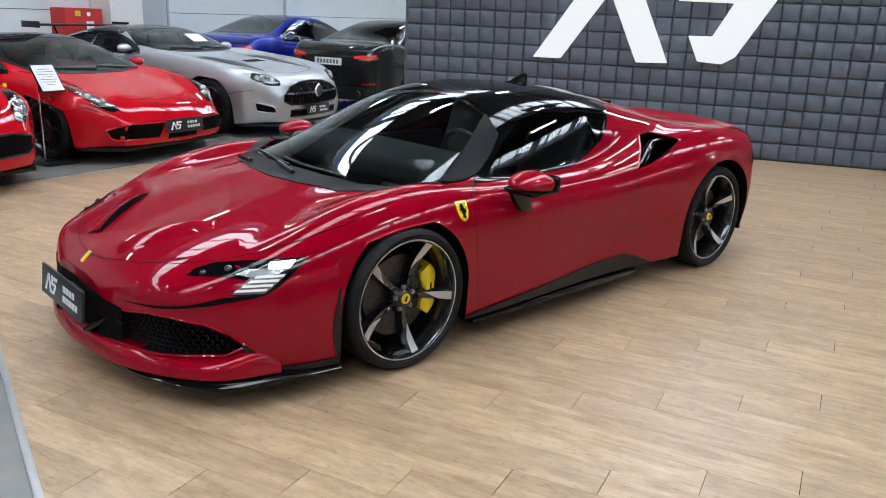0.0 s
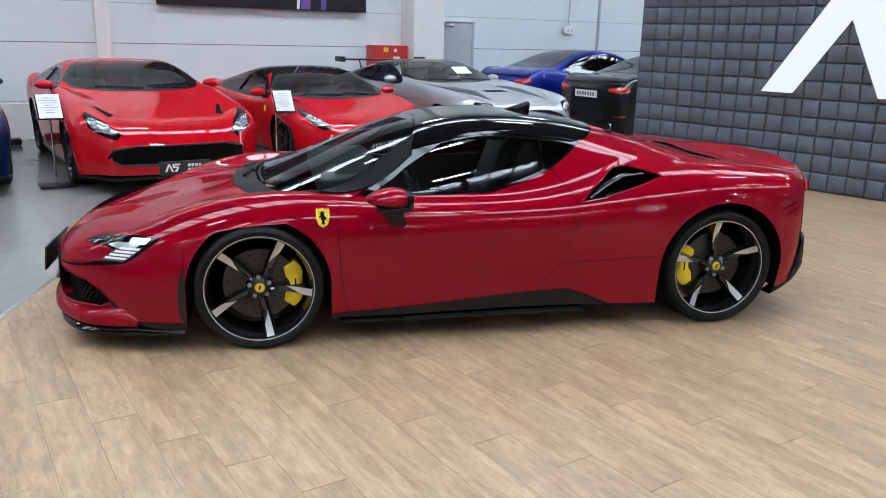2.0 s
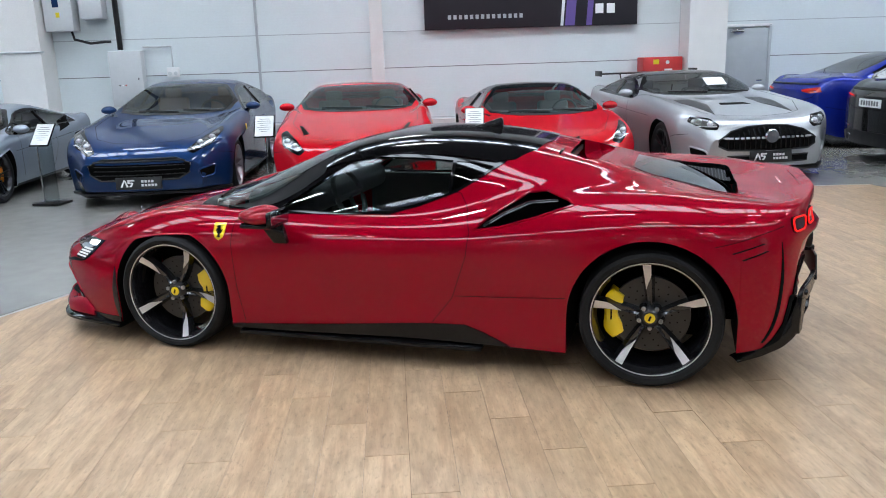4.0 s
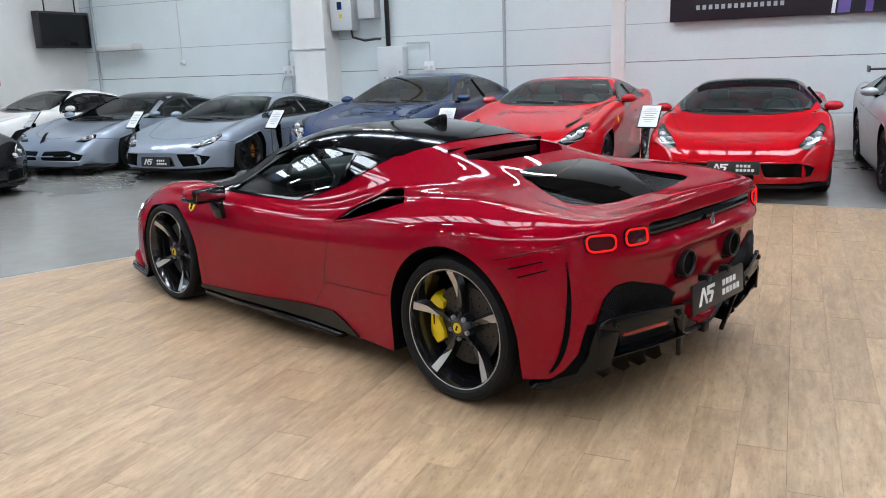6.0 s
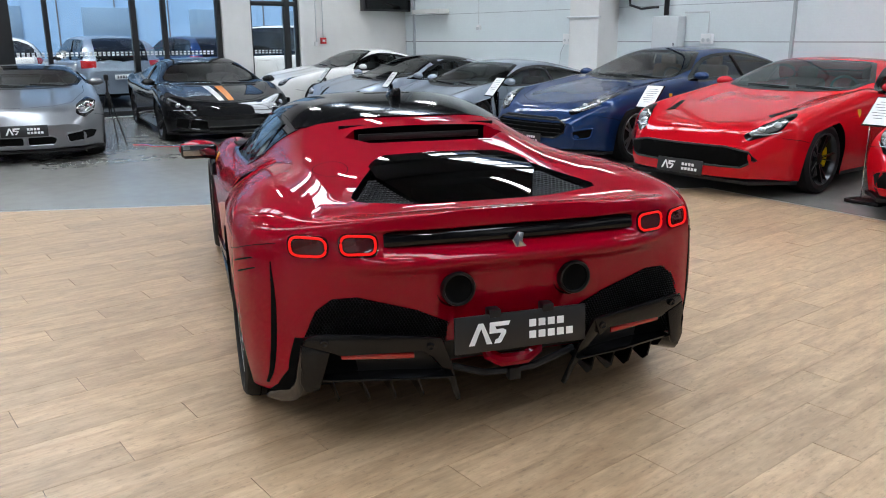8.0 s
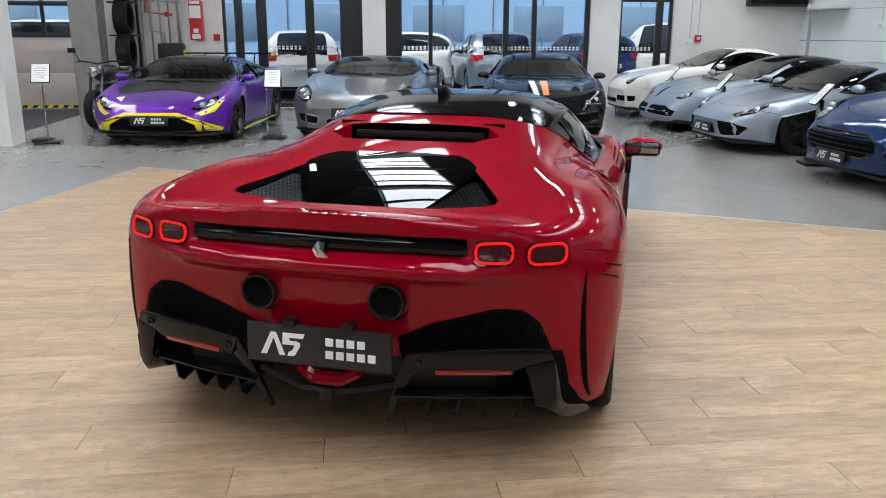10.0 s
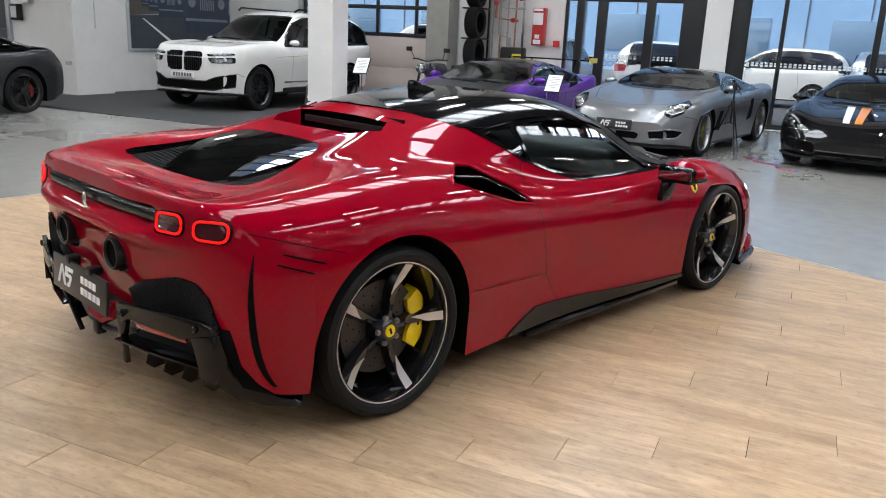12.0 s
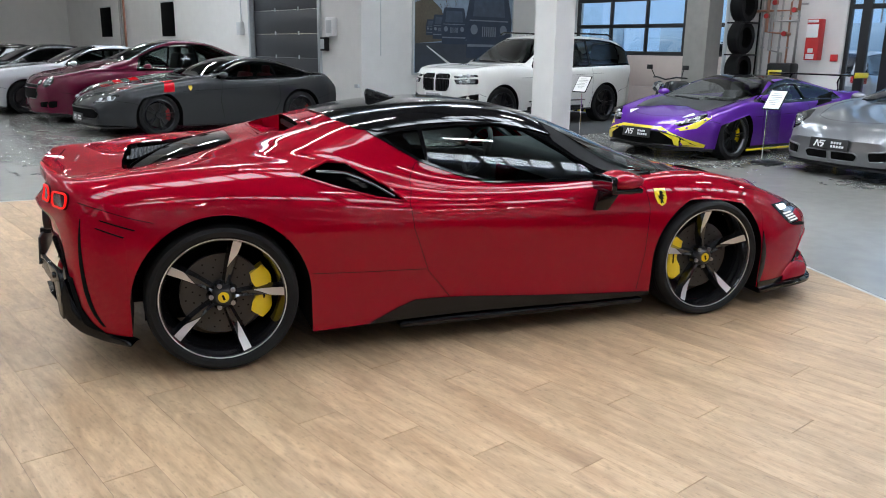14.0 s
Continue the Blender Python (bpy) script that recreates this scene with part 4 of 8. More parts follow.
# engine cover: dark well, dome of glass, perforated panels
add("engine_well", patch(hero_body, "z", 1, REARGLASS, -0.115, -0.105, .04), VOID, hero)
rim = [Vector(p) for p in REARGLASS]
vs, fs = [], []
spine_x = np.linspace(1.195, 1.72, 15)
za, zb = (hero_body.cast("z", 1, x, 0)[0].z + d for x, d in ((1.195, .008), (1.72, -.048)))
for i, x in enumerate(spine_x):
    # half width of the outline at this x
    hw = float(np.interp(x, (1.195, 1.207, 1.30, 1.42, 1.60, 1.72), (.27, .30, .37, .365, .27, .19)))
    f = (x - 1.195) / .525
    zc = za + (zb - za) * f + .022 * math.sin(math.pi * f)
    for k in range(17):
        y = hw * (k / 8 - 1)
        vs.append((x, y, zc - .010 * (y / .35) ** 2))
    if i:
        fs += [(17 * i - 17 + k, 17 * i + k, 17 * i + k + 1, 17 * i - 16 + k) for k in range(16)]
dome = mesh_of(vs, fs)
add("engine_glass", dome, DARKGLASS, hero, "dark tinted engine cover glass")
part("engine_block", box_bm(.42, .36, .05, (1.42, 0, .82), .02), SATIN, hero)
wall_b = bmesh.new()
pts = []
for a, b in zip(rim, rim[1:] + rim[:1]):
    for k in range(8):
        q = a + (b - a) * k / 8
        loc, nor, *_ = hero_body.cast("z", 1, q[0], q[1])
        pts.append(loc)
top = [wall_b.verts.new(p + Vector((0, 0, .001))) for p in pts]
low = [wall_b.verts.new(p - Vector((0, 0, .12))) for p in pts]
for k in range(len(pts)):
    j = (k + 1) % len(pts)
    wall_b.faces.new((top[k], top[j], low[j], low[k]))
part("well_rim", wall_b, GLOSS, hero)
for sd in (-1, 1):
    # a perforated sheet: bars in two slanting directions
    bm = bmesh.new()
    tri = [(1.42, .37), (1.60, .28), (1.71, .20), (1.715, .30), (1.69, .525), (1.45, .42), (1.40, .385)]
    T = np.array(tri)
    for gx in np.arange(1.38, 1.72, .0195):
        for gy in np.arange(.20, .54, .018):
            yy = gy + (.009 if int(round(gx / .0195)) % 2 else 0)
            if not inside(np.array([[gx, yy]]), T)[0]:
                continue
            loc, nor, *_ = hero_body.cast("z", 1, gx, sd * yy)
            c = loc - Vector((0, 0, .016 + .05 * max(0, gx - 1.45)))
            a = [bm.verts.new(c + Vector((.013 * math.cos(k * math.pi / 3), .0105 * math.sin(k * math.pi / 3), 0))) for k in range(6)]
            b = [bm.verts.new(c + Vector((.0085 * math.cos(k * math.pi / 3), .007 * math.sin(k * math.pi / 3), -.003))) for k in range(6)]
            for k in range(6):
                bm.faces.new((a[k], a[(k + 1) % 6], b[(k + 1) % 6], b[k]))
    part("perforated_panel", bm, PERFORATED, hero, "dark perforated vent panel")
# the slot behind the roof
z0 = hero_body.cast("z", 1, .86, 0)[0].z
z1 = hero_body.cast("z", 1, 1.065, 0)[0].z
bm = bmesh.new()
for a, b, c, d in (((1.07, -.30, z1 - .001), (1.07, .30, z1 - .001), (.80, .42, z1 - .055), (.80, -.42, z1 - .055)),):
    bm.faces.new([bm.verts.new(v) for v in (a, b, c, d)])
part("slot_floor", bm, RED, hero)
part("slot_back", box_bm(.01, .80, .12, (.815, 0, z1 - .0)), VOID, hero)
for sd in (-1, 1):
    bm = bmesh.new()
    w = []
    for a, b in ((.80, .36), (.862, .335), (.95, .40), (1.05, .30), (1.068, .29)):
        loc = hero_body.cast("z", 1, a, sd * b)[0]
        w.append((bm.verts.new(loc + Vector((0, 0, -.001))), bm.verts.new((a, sd * b, z1 - .06))))
    for (a, b), (c, d) in zip(w[1:], w[2:]):
        bm.faces.new((a, c, d, b))
    part("slot_side", bm, RED, hero)
part("slot_mesh", box_bm(.012, .62, .03, (.85, 0, z1 + .005), .003), SATIN, hero)

# intakes in the flanks
for sd in (-1, 1):
    pts = []
    L = [Vector(p) for p in INTAKE]
    for a, b in zip(L, L[1:] + L[:1]):
        for k in range(6):
            q = a + (b - a) * k / 6
            pts.append(hero_body.cast("y", sd, q[0], q[1])[0])
    bm = bmesh.new()
    top = [bm.verts.new(p) for p in pts]
    low = [bm.verts.new(Vector((p.x + .10, sd * (abs(p.y) - .16), p.z - .02))) for p in pts]
    for k in range(len(pts)):
        j = (k + 1) % len(pts)
        bm.faces.new((top[k], top[j], low[j], low[k]))
    bm.faces.new(low)
    part("intake_duct", bm, GLOSS, hero, "black side air intake")
    part("intake_lip", tube_bm(pts, .007, 6, True), RED, hero)
    vane = [Vector((.50, sd * .875, .765)), Vector((.60, sd * .84, .825)), Vector((.72, sd * .79, .875)), Vector((.86, sd * .77, .885))]
    part("intake_vane", tube_bm(vane, .03, 8, False, None, .35), GLOSS, hero)

# dark mouth behind the plate, under the nose
MOUTH = [(.0, .405), (.20, .402), (.30, .385), (.40, .372), (.40, .24), (.2, .205), (.0, .20)]
add("mouth", patch(hero_body, "x", -1, [(-a, b) for a, b in MOUTH] + MOUTH[-2:0:-1], .006, .008, .03), VOID, hero)

# lamps in the nose
for sd in (-1, 1):
    lamp_p = part("headlight", bmesh.new(), GLOSS, hero, "slim headlight with clear lens")
    lamp_p.data = patch(hero_body, "y", sd, HEADLIGHT, 0.004, 0.01, .02)
    lamp_p.data.materials.append(GLOSS)
    for k, (a, b) in enumerate((((-2.165, .548), .016), ((-2.085, .567), .018), ((-2.01, .575), .016))):
        loc, nor, *_ = hero_body.cast("y", sd, *a)
        bm = bmesh.new()
        bmesh.ops.create_uvsphere(bm, u_segments=14, v_segments=8, radius=b)
        o = part("lamp_lens", bm, RIMDARK, lamp_p)
        o.location = loc + Vector((0, sd * -.004, -.004))
    add("lit_bulb", patch(hero_body, "y", sd, rounded([(-1.965, .566), (-1.95, .590), (-1.852, .597), (-1.885, .566)], .009), 0.008, 0.003, .012), LAMPON, lamp_p, "lit daytime running lamp")
    add("clear_lens", patch(hero_body, "y", sd, [(-2.075, .549), (-2.03, .565), (-1.955, .570), (-1.90, .566), (-1.93, .548), (-2.03, .538)], 0.0065, 0.003, .015), LENS, lamp_p, "pale bluish lens")
    add("lamp_bed", patch(hero_body, "y", sd, [(-2.108, .476), (-1.995, .476), (-1.918, .533), (-1.90, .549), (-2.03, .541)], 0.0052, 0.003, .015), LAMPBED, lamp_p, "grey ribbed bed of the light guides")
    for k in range(4):
        zc, xa, xb = .540 - .0165 * k, -2.02 - .026 * k, -1.908 - .024 * k
        add("light_bar", patch(hero_body, "y", sd, [(xa, zc - .0055), (xa + .012, zc + .004), (xb, zc + .005), (xb - .008, zc - .0045)], 0.0068, 0.003, .015), GUIDE, lamp_p, "white light guide")
    add("nose_slit", patch(hero_body, "y", sd, [(-2.408, .409), (-2.344, .424), (-2.234, .439), (-2.137, .466), (-1.99, .471), (-2.038, .458), (-2.131, .444), (-2.236, .426), (-2.345, .413)], 0.002, 0.01, .015), VOID, hero)
    # lit bumper opening
    g = GRILLE if sd > 0 else mirrored(GRILLE)
    pts = []
    L = [Vector(p) for p in g]
    for a, b in zip(L, L[1:] + L[:1]):
        for k in range(6):
            q = a + (b - a) * k / 6
            pts.append(hero_body.cast("x", -1, q[0], q[1])[0])
    bm = bmesh.new()
    top = [bm.verts.new(p) for p in pts]
    low = [bm.verts.new(Vector((p.x + .13, p.y * .93, .28 + (p.z - .3) * .85))) for p in pts]
    for k in range(len(pts)):
        j = (k + 1) % len(pts)
        bm.faces.new((top[k], top[j], low[j], low[k]))
    bm.faces.new(low)
    part("grille_duct", bm, VOID, hero)
    part("grille_lip", tube_bm(pts, .006, 6, True), RED, hero)
    # honeycomb sheet just inside
    bm = bmesh.new()
    G = np.array(g)
    for gy in np.arange(.05, .79, .024):
        for k, gz in enumerate(np.arange(.205, .395, .0208)):
            y2 = gy + (.012 if k % 2 else 0)
            if not inside(np.array([[sd * y2, gz]]), G)[0]:
                continue
            loc, nor, *_ = hero_body.cast("x", -1, sd * y2, gz)
            c = loc + Vector((.05, 0, 0))
            a = [bm.verts.new(c + Vector((0, .0139 * math.sin(h * math.pi / 3), .0139 * math.cos(h * math.pi / 3)))) for h in range(6)]
            b = [bm.verts.new(c + Vector((.006, .0112 * math.sin(h * math.pi / 3), .0112 * math.cos(h * math.pi / 3)))) for h in range(6)]
            for h in range(6):
                bm.faces.new((a[h], a[(h + 1) % 6], b[(h + 1) % 6], b[h]))
    part("grille_mesh", bm, SATIN, hero)
    part("grille_strut", tube_bm([(-2.47, sd * .16, .222), (-2.445, sd * .22, .262), (-2.415, sd * .29, .315), (-2.385, sd * .35, .365)], .026, 8, False, None, .6), GLOSS, hero)

# chin, splitter and skirts
JAW = ((-2.492, 0, .212), (-2.48, .18, .216), (-2.44, .42, .215), (-2.345, .62, .212), (-2.213, .785, .205), (-2.12, .835, .228), (-2.03, .862, .236), (-1.95, .872, .176))


def jaw_band(name, line, z0, inner, material, label, out=0.0, flat=None):
    """A band round the nose: line gives x, y and the height of its top for one half."""
    k = np.linspace(0, len(line) - 1, 50)
    L = np.array(line, float)
    half = np.stack([smooth_rows(np.arange(len(L), dtype=float), [L[:, c]], k, .35)[0] for c in range(3)], 1)
    half[0, 1] = 0
    full = [(x, -y, z) for x, y, z in half[::-1]] + [tuple(v) for v in half[1:]]
    bm = bmesh.new()
    rows = []
    for x, y, zt in full:
        d = Vector((x + 1.75, y * .8, 0)).normalized()
        zt = flat or zt
        h = zt - z0
        ring = ((out - .012, 0), (out + .004, .12), (out + .004, .55), (out - .012, .9), (out - .03, 1.0), (out - inner, .94), (out - inner, 0))
        rows.append([bm.verts.new((x + d.x * o, y + d.y * o, z0 + h * q)) for o, q in ring])
    for a, b in zip(rows, rows[1:]):
        for q in range(7):
            bm.faces.new((a[q], a[(q + 1) % 7], b[(q + 1) % 7], b[q]))
    bm.faces.new(rows[0])
    bm.faces.new(rows[-1])
    return part(name, bm, material, hero, label, 50)


jaw_band("chin", JAW, .128, .12, RED, "red lower lip of the bumper")
jaw_band("splitter", ((-2.43, 0, .13), (-2.42, .18, .13), (-2.395, .42, .13), (-2.335, .62, .13), (-2.22, .785, .13), (-2.12, .84, .13), (-2.03, .868, .13), (-1.94, .885, .13), (-1.83, .91, .13), (-1.706, .936, .13)), .096, .16, GLOSS, "gloss black front splitter", .018, .130)
for sd in (-1, 1):
    add("corner_blade", patch(hero_body, "y", sd, [(-2.09, .272), (-2.03, .224), (-1.955, .158), (-1.705, .162), (-1.705, .13), (-1.985, .13), (-2.065, .212)], .008, .012, .02), GLOSS, hero, "glossy black bumper corner blade")
    add("arch_trim", patch(hero_body, "y", sd, [(-1.70, .47), (-1.712, .43), (-1.733, .34), (-1.735, .25), (-1.715, .16), (-1.70, .16)], .006, .01, .02), SATIN, hero)
    add("side_skirt", patch(hero_body, "y", sd, [(-.945, .155), (-.945, .176), (-.31, .207), (.216, .240), (.40, .246), (.5, .215), (.62, .165), (.64, .152)], .012, .02, .025), SATINGLOSS, hero, "black carbon side skirt")
    part("skirt_blade", box_bm(1.40, .10, .028, (-.21, sd * .893, .128), .008), GLOSS, hero)
    # three panel gaps; the last line is a crease, its shade drawn dark
    for line in ([(-.80, .79), (-.87, .775), (-.91, .745), (-.917, .638), (-.90, .389), (-.868, .19)], [(.315, .905), (.343, .90), (.396, .821), (.432, .737), (.418, .617), (.335, .39), (.216, .243)], [(.347, .40), (.60, .415), (.925, .439)], [(1.60, .72), (1.70, .745), (1.80, .775), (1.90, .80)]):
        add("panel_gap", strip(hero_body, "y", sd, line, .0032), VOID, hero)
    # slots in the painted fender, their inner shade laid on as dark patches
    for k in range(2):
        add("fender_slot", patch(hero_body, "y", sd, [(1.675 + .045 * k, .694 - .03 * k), (1.81 + .02 * k, .735 - .034 * k), (1.82 + .018 * k, .7322 - .034 * k), (1.682 + .045 * k, .6895 - .03 * k)], .003, .01, .02), VOID, hero)
    vent = ((1.893, .735, .001), (1.903, .66, .004), (1.907, .57, .007), (1.904, .50, .008), (1.898, .42, .009), (1.872, .31, .009), (1.832, .25, .006))
    k_ = np.linspace(0, len(vent) - 1, 30)
    vent = [tuple(v) for v in smooth_rows(np.arange(len(vent), dtype=float), np.array(vent).T, k_, .45).T.tolist()]
    add("corner_vent", patch(hero_body, "y", sd, [(x - w, z) for x, z, w in vent] + [(x + w, z) for x, z, w in vent[::-1]], .0025, .008, .02), VOID, hero, "dark upright slot in the rear corner")
    # shield badge
    sh = [(-.035, .045), (.035, .045), (.035, .0), (.024, -.03), (0, -.045), (-.024, -.03), (-.035, 0)]
    add("shield_badge", patch(hero_body, "y", sd, [(-.992 + a, .697 + b) for a, b in sh], .004, .004, .02), YELLOW, hero, "yellow shield badge")
    add("badge_mark", patch(hero_body, "y", sd, [(-.992 + a, .697 + b) for a, b in ((-.010, -.030), (.000, -.026), (.004, -.032), (.010, -.029), (.006, -.012), (.016, -.004), (.020, .014), (.013, .006), (.008, .012), (.004, .030), (-.006, .031), (-.018, .022), (-.008, .018), (-.020, .008), (-.018, .002), (-.006, .005), (-.014, -.008), (-.004, -.010))], .0065, .002, .02), VOID, hero)
    # hood seam, duct lip and filler cap
    add("panel_gap", strip(hero_body, "z", 1, [(-2.385, 0), (-2.37, .15 * sd), (-2.31, .36 * sd), (-2.20, .54 * sd), (-2.09, .64 * sd), (-1.95, .745 * sd), (-1.80, .81 * sd), (-1.62, .85 * sd), (-1.45, .855 * sd)], .003), VOID, hero)
    bm = bmesh.new()
    bk = bmesh.new()
    rows, dark = [], []
    for k in range(15):
        f = k / 14
        x, y = -2.29 + .36 * f, (.12 + .245 * f**.9)
        h = .030 * math.sin(math.pi * min(1, .12 + .95 * f)) ** .7
        c = hero_body.cast("z", 1, x, sd * y)[0]
        o = hero_body.cast("z", 1, x - .05, sd * (y + .085))[0]
        mid = (c + o) / 2
        rows.append([bm.verts.new(c + Vector((0, 0, h))), bm.verts.new(c * .6 + o * .4 + Vector((0, 0, h * .8))), bm.verts.new(c * .25 + o * .75 + Vector((0, 0, h * .22))), bm.verts.new(o - Vector((0, 0, .002)))])
        dark.append([bk.verts.new(c + Vector((0, 0, h - .002))), bk.verts.new(c + Vector((0, -sd * .012, .0015)))])
    for a, b in zip(rows, rows[1:]):
        for k in range(3):
            bm.faces.new((a[k], a[k + 1], b[k + 1], b[k]))
    for a, b in zip(dark, dark[1:]):
        bk.faces.new((a[0], a[1], b[1], b[0]))
    part("duct_lip", bm, RED, hero, "", 60)
    part("duct_mouth", bk, VOID, hero)
cap = [(1.30 + .10 * math.cos(k * math.pi / 16), .535 + .075 * math.sin(k * math.pi / 16)) for k in range(33)]
for sd in (-1, 1):
    add("panel_gap", strip(hero_body, "z", 1, [(a, sd * b) for a, b in cap], .003), VOID, hero)
add("nose_badge", patch(hero_body, "z", 1, rounded([(-2.42, -.016), (-2.42, .016), (-2.375, .016), (-2.375, -.016)], .004), .004, .003, .01), YELLOW, hero, "small yellow nose badge")

# tail
for sd in (-1, 1):
    for y0, y1, z0, z1 in ((.510, .643, .762, .846), (.674, .806, .757, .836)):
        o = rounded([(sd * y0, z0), (sd * y0, z1), (sd * y1, z1), (sd * y1, z0)], .035, 5)
        tl = add("tail_light", patch(hero_body, "x", 1, o, .006, .012, .018), GLOSS, hero, "rounded tail light with glowing red ring")
        cy, cz = sd * (y0 + y1) / 2, (z0 + z1) / 2
        pts = []
        for a, b in o:
            h = hero_body.cast("x", 1, cy + (a - cy) * .86, cz + (b - cz) * .80)
            if h[0] is not None:
                pts.append(h[0] + h[1] * .008)
        part("light_ring", tube_bm(pts, .0052, 8, True), TAILRED, tl, "glowing red ring")
        add("lens", patch(hero_body, "x", 1, [(cy + (a - cy) * .72, cz + (b - cz) * .60) for a, b in o], .0075, .002, .02), LAMPDARK, tl)
# a clean bowed bar that fills the recess
ys_ = np.linspace(-.49, .49, 29)
bow = np.polyfit(ys_, [hero_body.cast("x", 1, float(v), .765)[0].x for v in ys_], 2)
bm = bmesh.new()
rows = []
for v in ys_:
    x0 = float(np.polyval(bow, v)) - .040
    rows.append([bm.verts.new((x0 + dx, float(v), z)) for dx, z in ((-.03, .786), (.006, .788), (.012, .800), (.004, .836), (-.004, .842), (-.03, .842))])
for u, v in zip(rows, rows[1:]):
    for k in range(5):
        bm.faces.new((u[k], u[k + 1], v[k + 1], v[k]))
part("tail_strip", bm, GLOSS, hero, "gloss black strip between the tail lights", 50)
part("tail_emblem", prism_bm([(-0.03, -0.042), (-0.008, -0.017), (-0.027, 0.017), (-0.005, 0.048), (0.019, 0.042), (0.014, 0.011), (0.03, -0.006), (0.016, -0.045), (0.005, -0.014)], .008, "x", 0, .002), CHROME, hero, "small chrome emblem").location = (2.094, 0, .775)
add("panel_gap", strip(hero_body, "z", 1, [(2.03, -.27), (2.035, 0), (2.03, .27)], .004), VOID, hero)
for k in range(7):
    part("tail_letter", box_bm(.014, .020, .004, (1.955, -.11 + .036 * k, hero_body.cast("z", 1, 1.955, -.11 + .036 * k)[0].z), .001), CHROME, hero)
for sd in (-1, 1):
    part("exhaust", lathe_bm([(1.95, .060), (2.07, .062), (2.102, .064), (2.110, .061), (2.110, .055), (2.100, .0515)], 40, "x"), SATIN, hero, "round black exhaust tip").location = (0, sd * .230, .628)
    part("exhaust_bore", lathe_bm([(2.101, .0525), (2.094, .048), (2.090, .030), (2.089, .0)], 40, "x"), VOID, hero).location = (0, sd * .230, .628)
    part("exhaust_well", lathe_bm([(2.00, .080), (2.066, .080), (2.074, .076), (2.06, .070), (2.01, .064)], 40, "x"), GLOSS, hero).location = (0, sd * .230, .630)
    MESH = [(.255, .49), (.372, .55), (.583, .61), (.671, .604), (.728, .56), (.765, .47), (.785, .30), (.36, .33), (.26, .40)]
    g = [(sd * a, b) for a, b in MESH]
    add("rear_mesh", patch(hero_body, "x", 1, g, .005, .01, .03), VOID, hero)
    bm = bmesh.new()
    G = np.array(g)
    for gy in np.arange(.25, .79, .0115):
        for k, gz in enumerate(np.arange(.30, .62, .00996)):
            y2 = gy + (.00575 if k % 2 else 0)
            if not inside(np.array([[sd * y2, gz]]), G)[0]:
                continue
            loc, nor, *_ = hero_body.cast("x", 1, sd * y2, gz)
            c = loc + nor * .009
            a = [bm.verts.new(c + Vector((0, .0065 * math.sin(h * math.pi / 3), .0065 * math.cos(h * math.pi / 3)))) for h in range(6)]
            b = [bm.verts.new(c + Vector((-.003, .0050 * math.sin(h * math.pi / 3), .0050 * math.cos(h * math.pi / 3)))) for h in range(6)]
            for h in range(6):
                bm.faces.new((a[h], a[(h + 1) % 6], b[(h + 1) % 6], b[h]))
    part("rear_honeycomb", bm, SATIN, hero)
    # diffuser wing: a frame round an opening, bent along the tail, with a leg inside and a sweep forward outside
    def bent(poly, depth, lean=.0):
        bm = prism_bm([(sd * a, b) for a, b in poly], depth, "x", 2.155 - depth, .004)
        for v in bm.verts:
            v.co.x += -.135 * (abs(v.co.y) / .75) ** 2 - lean * (.46 - v.co.z)
        return bm
    wing = part("diffuser_wing", bent([(.306, .463), (.446, .478), (.587, .485), (.731, .486), (.766, .474), (.782, .445), (.690, .42), (.653, .406), (.50, .413), (.377, .417), (.335, .392)], .022), SATINGLOSS, hero, "glossy black diffuser wing")
    part("wing_leg", bent([(.306, .463), (.335, .392), (.271, .30), (.226, .179), (.210, .188), (.26, .356)], .022, .25), SATINGLOSS, wing)
    part("wing_cheek", bent([(.782, .445), (.792, .38), (.796, .30), (.779, .266), (.731, .274), (.721, .309), (.690, .42)], .022), SATINGLOSS, wing)
    bm = bmesh.new()
    rows = []
    for f in np.linspace(0, 1, 14):
        x = float(np.interp(f, (0, .2, .4, .7, 1), (2.008, 1.985, 1.935, 1.84, 1.735)))
        y = float(np.interp(f, (0, .3, .7, 1), (.785, .805, .85, .89)))
        zt = float(np.interp(f, (0, .2, .4, .7, 1), (.45, .36, .275, .215, .165)))
        zb = float(np.interp(f, (0, .2, .4, .7, 1), (.30, .25, .205, .165, .14)))
        rows.append([bm.verts.new((x - .02, sd * y, zt)), bm.verts.new((x, sd * (y + .006), (zt + zb) / 2)), bm.verts.new((x, sd * (y - .005), zb)), bm.verts.new((x - .03, sd * (y - .07), zb + .01)), bm.verts.new((x - .04, sd * (y - .03), zt))])
    for u, v in zip(rows, rows[1:]):
        for k in range(5):
            bm.faces.new((u[k], u[(k + 1) % 5], v[(k + 1) % 5], v[k]))
    part("wing_sweep", bm, SATINGLOSS, wing, "", 60)
    add("corner_lining", patch(hero_body, "y", sd, [(1.952, .46), (1.925, .33), (1.88, .26), (1.77, .17), (1.73, .14), (1.9, .14), (1.975, .3), (1.972, .46)], .005, .004, .015), VOID, hero)
    add("lower_panel", patch(hero_body, "x", 1, [(sd * a, b) for a, b in ((0, .40), (.36, .41), (.40, .31), (.3, .325), (0, .325))], .004, .01, .03), SATIN, hero)
    part("diffuser_blade", bent([(.252, .307), (.466, .310), (.722, .309), (.722, .299), (.466, .300), (.252, .297)], .20, .1), GLOSS, hero)
    part("opening_back", bent([(.27, .30), (.375, .42), (.655, .41), (.72, .305)], .004, .0), SATIN, hero).location = (-.09, 0, 0)
